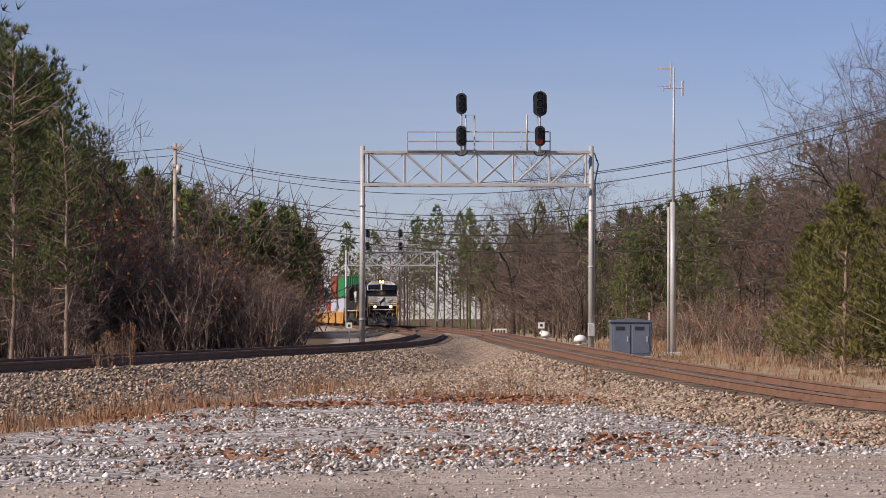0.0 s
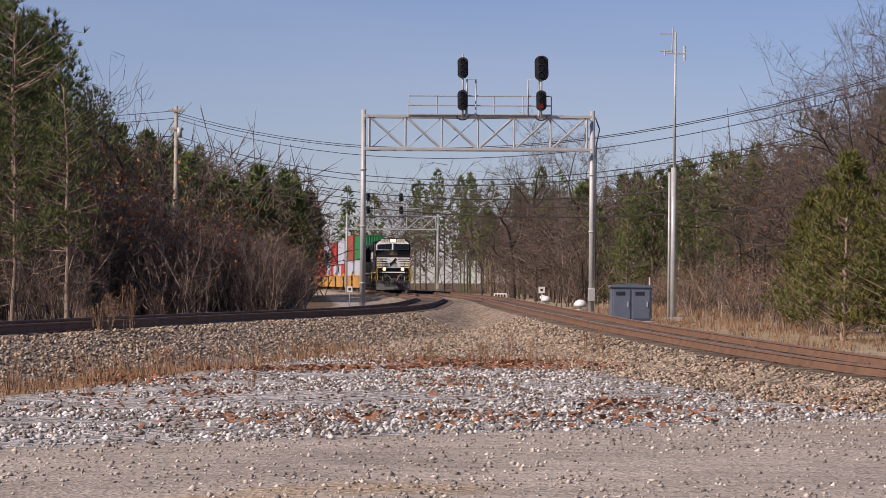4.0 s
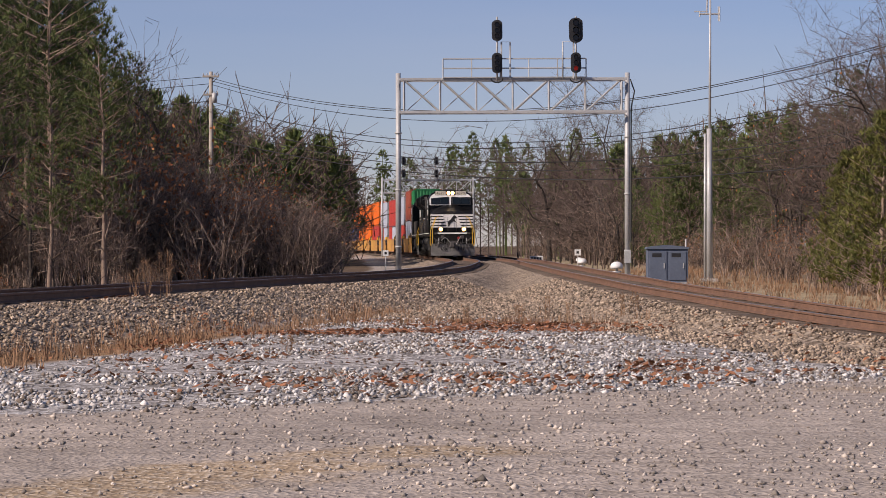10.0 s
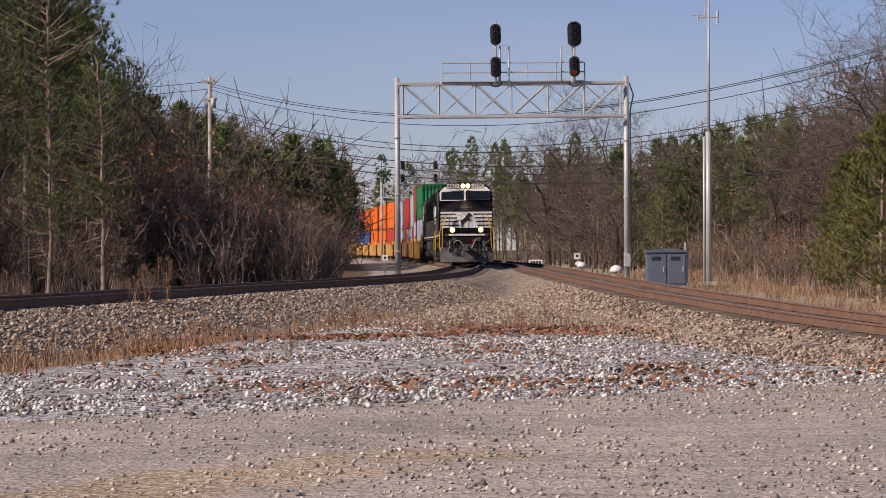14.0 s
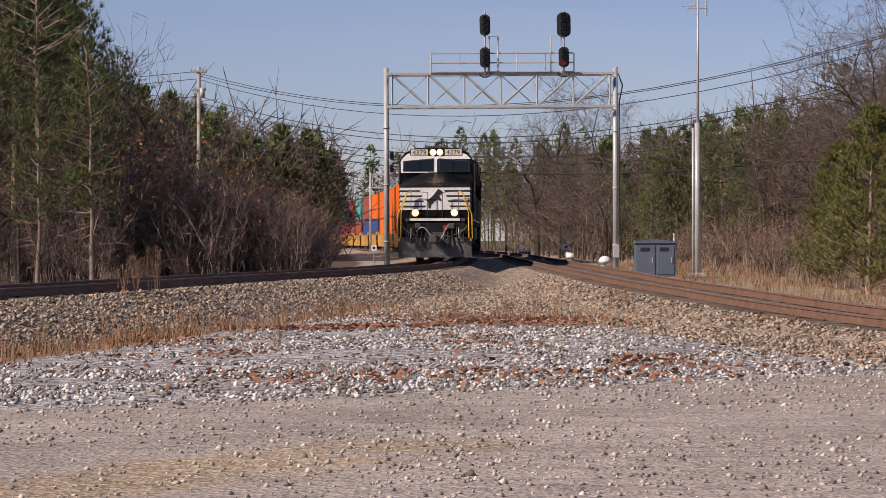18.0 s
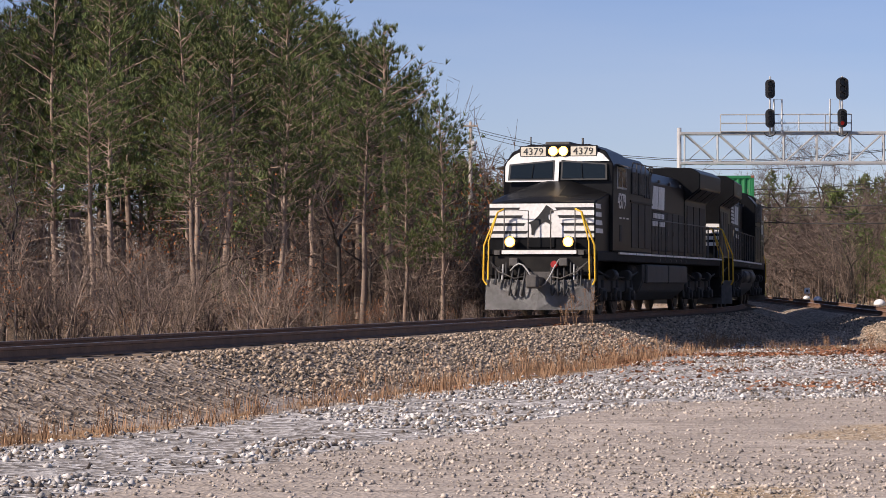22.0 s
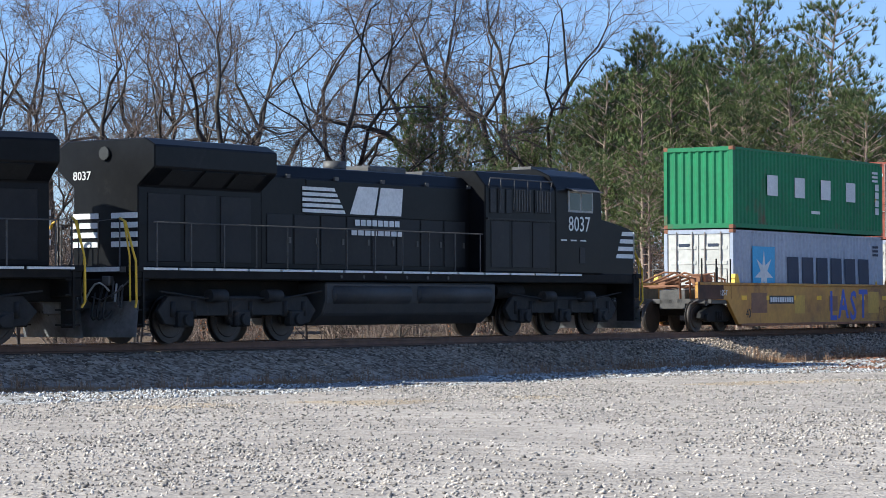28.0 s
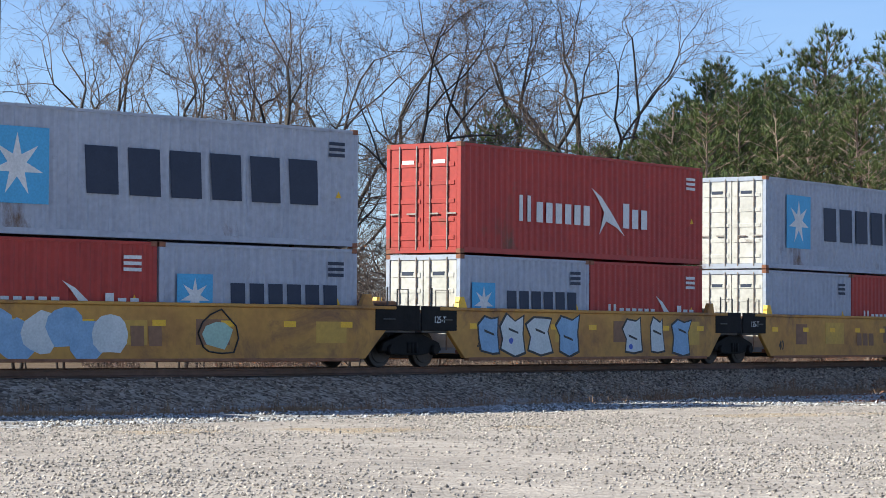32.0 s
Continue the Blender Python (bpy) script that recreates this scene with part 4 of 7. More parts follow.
            add_rod(bm, (x0 + end * 0.34, side * 0.95, 1.18), (x0 + end * 0.50, side * 1.22, 1.30), 0.03, 0.03, 6)
            part("uncoupling_gear", bm, STEEL_DARK, e)
            for k in range(4):
                part("hose_end", rod((x0 + end * 0.40, side * (0.86 + 0.09 * k), 1.40 - 0.05 * k), (x0 + end * 0.46, side * (0.87 + 0.09 * k), 1.02 - 0.07 * k), 0.022, 0.03, 6), HOSE_GREY if k == 1 else HOSE, e)
            part("step_light", box(min(x0 + end * 0.37, x0 + end * 0.40), max(x0 + end * 0.37, x0 + end * 0.40), min(side * 1.05, side * 1.20), max(side * 1.05, side * 1.20), 1.60, 1.72), STEEL_DARK, e)
        part("coupler_pocket", box(min(x0 + end * 0.28, x0 + end * 0.36), max(x0 + end * 0.28, x0 + end * 0.36), -0.42, 0.42, 0.66, 1.16, 0.03), STEEL_DARK, e)
        part("brake_cap", rod((x0 + end * 0.36, 0.42, 1.35), (x0 + end * 0.46, 0.42, 1.35), 0.10, 0.09, 12), RED_CAP, e, "red round cap")
    for side in (1, -1):
        d = part("ditch_light_case", rod((10.6, side * 0.78, 1.94), (10.82, side * 0.78, 1.94), 0.13, 0.15, 14), BLACK, e)
        part("reflector", rod((10.81, side * 0.78, 1.94), (10.835, side * 0.78, 1.94), 0.145, 0.14, 16), AMBER if headlights else HOSE_GREY, d)
        part("ditch_light", rod((10.825, side * 0.78, 1.94), (10.845, side * 0.78, 1.94), 0.108, 0.10, 16), DITCH_ON if headlights else HOSE_GREY, d, "lit amber ditch light" if headlights else "")
    return e


loco_1 = build_loco("locomotive", "4379", "black six-axle diesel locomotive with white striped nose, headlights lit", True)
loco_2 = build_loco("locomotive", "8037", "black trailing diesel locomotive with white stripes, running cab last", False)
RIDERS.append((loco_1, 11.0, 6.9, False, 0.0, 0.0))
RIDERS.append((loco_2, 33.3, 6.9, True, 0.0, 0.0))

# ---- containers ----
PAINT = {
    "green": ((0.014, 0.19, 0.066), (0.012, 0.15, 0.055)),
    "rust": ((0.30, 0.072, 0.042), (0.25, 0.058, 0.036)),
    "red": ((0.42, 0.045, 0.032), (0.34, 0.036, 0.028)),
    # grey has the blue of the sides' sky-lit shade mixed into its colour
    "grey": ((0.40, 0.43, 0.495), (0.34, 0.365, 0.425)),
    "orange": ((0.72, 0.145, 0.012), (0.60, 0.11, 0.010)),
    "blue": ((0.03, 0.07, 0.20), (0.03, 0.055, 0.16)),
    "teal": ((0.10, 0.34, 0.30), (0.08, 0.28, 0.25)),
    "pink": ((0.62, 0.05, 0.16), (0.5, 0.04, 0.13)),
    # cream for the ends of the grey boxes, paler than their sides
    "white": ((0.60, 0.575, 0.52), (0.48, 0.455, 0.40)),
}
CONT = {k: surface("container_" + k, a, b, 0.7, 0.55, 0.06, dirt=(0.13, 0.075, 0.045), dirt_amount=0.12) for k, (a, b) in PAINT.items()}
CORNER = surface("corner_casting", (0.20, 0.08, 0.045), (0.30, 0.13, 0.07), 6.0, 0.8, 0.2)
MARK_NAVY = surface("mark_navy", (0.018, 0.028, 0.055), (0.025, 0.035, 0.065), 2.0, 0.6, 0.0)
MARK_WHITE = surface("mark_white", (0.74, 0.74, 0.72), (0.64, 0.64, 0.62), 2.0, 0.6, 0.0)
MARK_BLUE = surface("mark_blue", (0.10, 0.40, 0.66), (0.09, 0.36, 0.60), 2.0, 0.6, 0.0)
MARK_YELLOW = surface("mark_yellow", (0.80, 0.48, 0.02), (0.7, 0.42, 0.02), 2.0, 0.6, 0.0)
LOCK_ROD = surface("lock_rod", (0.38, 0.36, 0.33), (0.24, 0.18, 0.14), 5.0, 0.5, 0.1, metal=0.3)
SIDES = {}


def corrugated(length, height, pitch, depth):
    """A corrugated sheet in the xz plane, its outer face towards +y."""
    n = int(length / pitch)
    xs, ys = [], []
    for i in range(n):
        x = -length / 2 + i * length / n
        w = length / n
        xs += [x, x + 0.26 * w, x + 0.5 * w, x + 0.76 * w]
        ys += [0, 0, -depth, -depth]
    xs.append(length / 2)
    ys.append(0)
    vs = [(x, y, z) for z in (0, height) for x, y in zip(xs, ys)]
    k = len(xs)
    return vs, [(i + 1, i, i + k, i + 1 + k) for i in range(k - 1)]


def sheet(length, height, pitch, depth, mat):
    key = (round(length, 2), round(height, 2), pitch, mat.name)
    if key not in SIDES:
        vs, fs = corrugated(length, height, pitch, depth)
        me = bpy.data.meshes.new("panel")
        me.from_pydata(vs, [], fs)
        me.materials.append(mat)
        SIDES[key] = me
    return SIDES[key]


def text_blocks(parent, x0, x1, z0, z1, y, count, mat, name="name_block"):
    """Writing that stays unlettered: one plain block for each character."""
    w = (x1 - x0) / count
    for i in range(count):
        a = x0 + i * w
        part(name, prism([(a + 0.06 * w, z0), (a + 0.80 * w, z0), (a + 0.86 * w, z1), (a + 0.10 * w, z1)], y, y + 0.006, "y"), mat, parent)


def star(cx, cz, r):
    pts = []
    for i in range(14):
        rr = r if i % 2 == 0 else r * 0.36
        a = math.pi / 2 + i * math.pi / 7
        pts.append((cx + rr * math.cos(a), cz + rr * math.sin(a)))
    return pts


def build_container(colour, label, length=12.19, height=2.896, doors_front=True, mark=None, door_colour=None, panel_mark=False):
    """A corrugated freight container; x forward, y left, z up from its floor."""
    e = empty("container")
    tagged(e, label, "container", group="containers on the train")
    mat = CONT[colour]
    L, W, H = length, 2.438, height
    bm = bmesh.new()
    for sx in (-1, 1):
        for sy in (-1, 1):
            add_box(bm, min(sx * (L / 2 - 0.14), sx * L / 2), max(sx * (L / 2 - 0.14), sx * L / 2), min(sy * (W / 2 - 0.13), sy * W / 2), max(sy * (W / 2 - 0.13), sy * W / 2), 0.12, H - 0.12, 0.01)
    for sy in (-1, 1):
        y0, y1 = sorted((sy * (W / 2 - 0.06), sy * W / 2))
        add_box(bm, -L / 2 + 0.14, L / 2 - 0.14, y0, y1, 0.03, 0.17)
        add_box(bm, -L / 2 + 0.14, L / 2 - 0.14, y0, y1, H - 0.09, H - 0.02)
    for sx in (-1, 1):
        x0, x1 = sorted((sx * (L / 2 - 0.10), sx * L / 2))
        add_box(bm, x0, x1, -W / 2 + 0.13, W / 2 - 0.13, 0.02, 0.17)
        add_box(bm, x0, x1, -W / 2 + 0.13, W / 2 - 0.13, H - 0.14, H - 0.01)
    part("frame", bm, mat, e)
    if "corner" not in SIDES:
        cb = box(-0.09, 0.093, -0.08, 0.083, 0, 0.12, 0.01)
        SIDES["corner"] = bpy.data.meshes.new("corner_casting")
        cb.to_mesh(SIDES["corner"])
        cb.free()
        SIDES["corner"].materials.append(CORNER)
    for sx in (-1, 1):
        for sy in (-1, 1):
            for z0 in (0.0, H - 0.12):
                shared("corner_casting", SIDES["corner"], e, pose(sx * (L / 2 - 0.09), sy * (W / 2 - 0.08), z0, 0, 0, {(1, 1): 0, (-1, 1): 0, (-1, -1): 180, (1, -1): 180}[sx, sy]))
    for side in (1, -1):
        shared("side_panel", sheet(L - 0.28, H - 0.24, 0.278, 0.036, mat), e, pose(0, side * (W / 2 - 0.012), 0.15, 0, 0, 0 if side > 0 else 180))
    part("roof", box(-L / 2 + 0.1, L / 2 - 0.1, -W / 2 + 0.05, W / 2 - 0.05, H - 0.06, H - 0.025), mat, e)
    for sx in (-1, 1):
        if (sx > 0) == doors_front:
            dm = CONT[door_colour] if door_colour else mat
            for sy in (-1, 1):
                y0, y1 = sorted((sy * 0.012, sy * (W / 2 - 0.14)))
                x0, x1 = sorted((sx * (L / 2 - 0.07), sx * (L / 2 - 0.025)))
                d = part("door", box(x0, x1, y0, y1, 0.17, H - 0.14, 0.01), dm, e)
                for k in range(5):
                    z = 0.35 + k * (H - 0.7) / 4.6
                    part("door_rib", box(min(sx * (L / 2 - 0.026), sx * (L / 2 - 0.008)), max(sx * (L / 2 - 0.026), sx * (L / 2 - 0.008)), y0 + 0.08, y1 - 0.08, z, z + 0.12, 0.008), dm, d)
                for yy in (0.22, 0.78):
                    part("lock_rod", rod((sx * (L / 2 + 0.0), sy * yy, 0.10), (sx * (L / 2 + 0.0), sy * yy, H - 0.08), 0.022, 0.022, 6), LOCK_ROD, d)
                    part("lock_handle", box(min(sx * (L / 2 + 0.005), sx * (L / 2 + 0.03)), max(sx * (L / 2 + 0.005), sx * (L / 2 + 0.03)), min(sy * yy, sy * (yy + 0.3)), max(sy * yy, sy * (yy + 0.3)), 1.02, 1.06), LOCK_ROD, d)
                part("marking_bar", box(min(sx * (L / 2 - 0.024), sx * (L / 2 - 0.004)), max(sx * (L / 2 - 0.024), sx * (L / 2 - 0.004)), min(sy * 0.32, sy * 0.70), max(sy * 0.32, sy * 0.70), H - 0.55, H - 0.45), MARK_WHITE if colour not in ("grey", "white") else MARK_NAVY, d)
        else:
            vs_m = sheet(W - 0.26, H - 0.30, 0.245, 0.04, CONT[door_colour] if door_colour else mat)
            shared("end_panel", vs_m, e, pose(sx * (L / 2 - 0.02), 0, 0.16, 0, 0, -90 if sx > 0 else 90))
    ys = W / 2 + 0.002
    if mark:
        mark(e, ys, L, H)
    for k in range(3):
        part("code_bar", box(-L / 2 + 0.45, -L / 2 + 0.95, ys, ys + 0.005, H - 0.42 - k * 0.14, H - 0.34 - k * 0.14), MARK_WHITE if colour not in ("grey", "white") else MARK_NAVY, e)
    part("hazard_mark", prism([(-L / 2 + 0.55, 1.2), (-L / 2 + 0.73, 1.2), (-L / 2 + 0.64, 1.36)], ys, ys + 0.005, "y"), MARK_YELLOW, e)
    return e


def mark_star(e, y, L, H):
    """Pale blue square with a white star, then six navy blocks."""
    big = L > 9
    s = 0.84 if big else 0.52
    cx, cz = L * (0.318 if big else 0.33), H * (0.53 if big else 0.52)
    part("emblem_square", box(cx - s, cx + s, y, y + 0.006, cz - s, cz + s, 0.0), MARK_BLUE, e, "pale blue emblem square")
    part("emblem_star", prism(star(cx, cz, s * 0.84), y + 0.006, y + 0.012, "y"), MARK_WHITE, e, "white seven-pointed star")
    text_blocks(e, -L * 0.40, L * (0.185 if big else 0.17), cz - 0.54 * s / 0.84, cz + 0.54 * s / 0.84, y, 6, MARK_NAVY)


def mark_wide(e, y, L, H):
    for i in range(4):
        a = L * (0.26 - 0.175 * i)
        cz = H * 0.56
        part("name_block", box(a - 0.40, a + 0.40, y, y + 0.006, cz - 0.33, cz + 0.33), MARK_WHITE, e, "plain white block mark")
    for k in range(4):
        part("code_panel", box(-L * 0.47, -L * 0.445, y, y + 0.006, 0.75 + k * 0.28, 0.98 + k * 0.28), MARK_WHITE, e)
    part("small_mark", box(-0.6, 0.1, y, y + 0.006, 0.62, 0.72), MARK_WHITE, e)


def mark_column(e, y, L, H):
    for i in range(6):
        z = H * 0.82 - i * 0.235
        part("name_block", box(L * 0.435, L * 0.435 + 0.20, y, y + 0.006, z, z + 0.19), MARK_WHITE, e)


def mark_swoop(e, y, L, H):
    k = L / 12.19
    cz = H * 0.42
    def bar(a, b, z0, z1):
        part("name_block", box(a, b, y, y + 0.006, z0, z1), MARK_WHITE, e)
    s = 1.0 if L > 9 else 0.72
    x = L * 0.27 if L > 9 else L * 0.33
    bar(x, x + 0.16 * s, cz - 0.28 * s, cz + 0.42 * s)
    bar(x - 0.38 * s, x - 0.22 * s, cz - 0.28 * s, cz + 0.42 * s)
    for i in range(6):
        a = x - (0.95 + 0.46 * i) * s
        bar(a, a + 0.30 * s, cz - 0.28 * s, cz + 0.27 * s)
        
    c = x - 4.1 * s
    part("emblem_swoop", prism([(c + 0.75 * s, cz + 0.78 * s), (c + 0.25 * s, cz + 0.55 * s), (c - 0.25 * s, cz + 0.15 * s), (c - 0.95 * s, cz - 0.50 * s), (c - 0.55 * s, cz - 0.28 * s), (c, cz - 0.12 * s), (c + 0.35 * s, cz - 0.50 * s), (c + 0.10 * s, cz + 0.12 * s), (c + 0.45 * s, cz + 0.52 * s)], y, y + 0.006, "y"), MARK_WHITE, e, "white swooping emblem")
    for i in range(3):
        a = c - (1.2 + 0.48 * i) * s
        bar(a, a + 0.32 * s, cz - 0.28 * s, cz + (0.42 if i == 0 else 0.27) * s)


def mark_script(e, y, L, H):
    text_blocks(e, -L * 0.2, L * 0.22, H * 0.5, H * 0.66, y, 9, MARK_NAVY)


# ---- well cars ----
CAR_YELLOW = surface("car_yellow", (0.56, 0.30, 0.062), (0.43, 0.21, 0.052), 0.6, 0.65, 0.12, dirt=(0.20, 0.10, 0.05), dirt_amount=0.32)
CAR_BRIGHT = surface("patch_yellow", (0.60, 0.36, 0.06), (0.52, 0.31, 0.06), 0.9, 0.6, 0.05)
CAR_BROWN = surface("patch_brown", (0.22, 0.115, 0.065), (0.28, 0.15, 0.08), 0.9, 0.7, 0.1)
RUST_DARK = surface("rust_dark", (0.055, 0.032, 0.022), (0.10, 0.05, 0.03), 2.0, 0.8, 0.2)
RUSTY = surface("rusty_steel", (0.22, 0.10, 0.05), (0.32, 0.15, 0.08), 3.0, 0.8, 0.2)
REFLECT = surface("reflector_yellow", (0.85, 0.50, 0.02), (0.80, 0.46, 0.02), 3.0, 0.4, 0.0)
PAINT_BLUE = surface("spray_blue", (0.06, 0.10, 0.42), (0.07, 0.12, 0.48), 2.0, 0.6, 0.0)
PAINT_SKY = surface("spray_sky", (0.30, 0.46, 0.62), (0.22, 0.36, 0.52), 2.0, 0.6, 0.0)
PAINT_PALE = surface("spray_pale", (0.66, 0.68, 0.66), (0.56, 0.60, 0.58), 2.0, 0.6, 0.0)
PAINT_MINT = surface("spray_mint", (0.42, 0.58, 0.46), (0.36, 0.52, 0.42), 2.0, 0.6, 0.0)
PAINT_PINK = surface("spray_pink", (0.58, 0.36, 0.42), (0.50, 0.30, 0.36), 2.0, 0.6, 0.0)
PITCH, WELL = 16.1, 13.0


def blob(cx, cz, w, h, rng, n=12, wob=0.12):
    return [(cx + w * math.cos(a) * (1 + rng.uniform(-wob, wob)), cz + h * math.sin(a) * (1 + rng.uniform(-wob, wob))) for a in np.linspace(0, 2 * math.pi, n, endpoint=False)]


def spray(car, y, kind, rng):
    """Sprayed shapes on the car side, unlettered."""
    if kind == "blue_lines":
        for i, ch in enumerate("LAST"):
            lettering("sprayed_letter", ch, 1.38, PAINT_BLUE, car, pose(-1.2 - i * 0.86, y, 0.32 + 0.06 * (i % 2), 90, 0, 180), 0.92, 0.002, 1.0, 0.0, 0.022)
    if kind == "bubble":
        for i, (ch, c) in enumerate((("T", PAINT_MINT), ("O", PAINT_MINT), ("O", PAINT_PINK), ("M", PAINT_MINT))):
            for w, m, d in ((0.12, INK, 0.0), (0.07, c, 0.005)):
                lettering("sprayed_letter", ch, 1.26, m, car, pose(4.35 - i * 1.06, y + d, 0.42 + 0.03 * (i % 2), 90, 0, 180), 0.98, 0.002, 1.0, 0.0, w)
        hand = [(-0.42, 0.42), (0.36, 0.40), (0.50, 0.72), (0.44, 0.92), (0.26, 0.90), (0.16, 0.98), (0.12, 1.22), (-0.04, 1.24), (-0.10, 0.96), (-0.30, 0.94), (-0.52, 0.82), (-0.54, 0.60)]
        part("sprayed_shape", prism([(0.05 + u, v) for u, v in hand], y, y + 0.004, "y"), PAINT_BLUE, car, "blue sprayed shape")
        for i, (ch, c) in enumerate((("W", PAINT_PALE), ("H", PAINT_PALE), ("I", PAINT_MINT), ("!", PAINT_PALE), ("!", PAINT_PALE))):
            for w, m, d in ((0.075, INK, 0.0), (0.03, c, 0.005)):
                lettering("sprayed_letter", ch, 1.10, m, car, pose(-1.75 - i * 0.66 - (0.25 if i else 0), y + d, 0.42, 90, 0, 180), 0.80, 0.002, 1.0, 0.1, w)
    if kind == "clouds":
        for i in range(7):
            a = 5.2 - i * 0.62
            part("sprayed_cloud", prism(blob(a, 0.80 + 0.16 * math.sin(i * 2.1), 0.52, 0.46, rng), y, y + 0.003 + 0.0006 * i, "y"), PAINT_SKY if i % 3 else PAINT_PALE, car)
        text_blocks(car, 0.0, 1.5, 0.52, 0.98, y, 3, CAR_BROWN)
        ring = blob(-1.6, 0.82, 0.62, 0.50, rng, 11, 0.22)
        part("sprayed_outline", add_pipe(bmesh.new(), [(u, y + 0.004, v) for u, v in ring + ring[:1]], 0.022, 5), INK, car)
        part("sprayed_fill", prism(blob(-1.6, 0.80, 0.42, 0.36, rng, 9, 0.2), y, y + 0.003, "y"), PAINT_MINT, car)
    if kind == "white_blocks":
        for i, (a, w) in enumerate(((5.1, 0.50), (4.0, 0.62), (2.75, 0.66), (1.4, 0.58), (-1.9, 0.52), (-3.2, 0.40), (-4.6, 0.55))):
            q = random.Random(i + 9)
            pts = [(a + w * u + q.uniform(-0.09, 0.09), 0.82 + 0.54 * v + q.uniform(-0.07, 0.07)) for u, v in ((-1.0, -0.9), (-0.2, -1.05), (0.9, -0.8), (0.8, -0.1), (1.05, 0.5), (0.6, 1.0), (-0.3, 0.85), (-0.95, 1.0), (-0.75, 0.1))]
            part("sprayed_shadow", prism(pts, y, y + 0.003, "y"), INK, car)
            part("sprayed_block", prism([(a + (u - a) * 0.87, 0.82 + (v - 0.82) * 0.89) for u, v in pts], y + 0.003, y + 0.006, "y"), PAINT_PALE if i % 3 else PAINT_SKY, car)
            dz = q.uniform(-0.15, 0.15)
            part("sprayed_hole", prism([(a - 0.24, 0.80 + dz), (a + 0.20, 0.90 + dz), (a + 0.22, 0.97 + dz), (a - 0.22, 0.86 + dz)], y + 0.006, y + 0.009, "y"), INK, car)
            if i in (1, 4):
                part("sprayed_hole", prism(blob(a + 0.1, 0.62 + dz, 0.10, 0.08, q, 7), y + 0.006, y + 0.009, "y"), PAINT_BLUE, car)
    if kind == "mark_blocks":
        text_blocks(car, -1.3, 0.1, 0.55, 0.95, y, 3, CAR_BROWN)


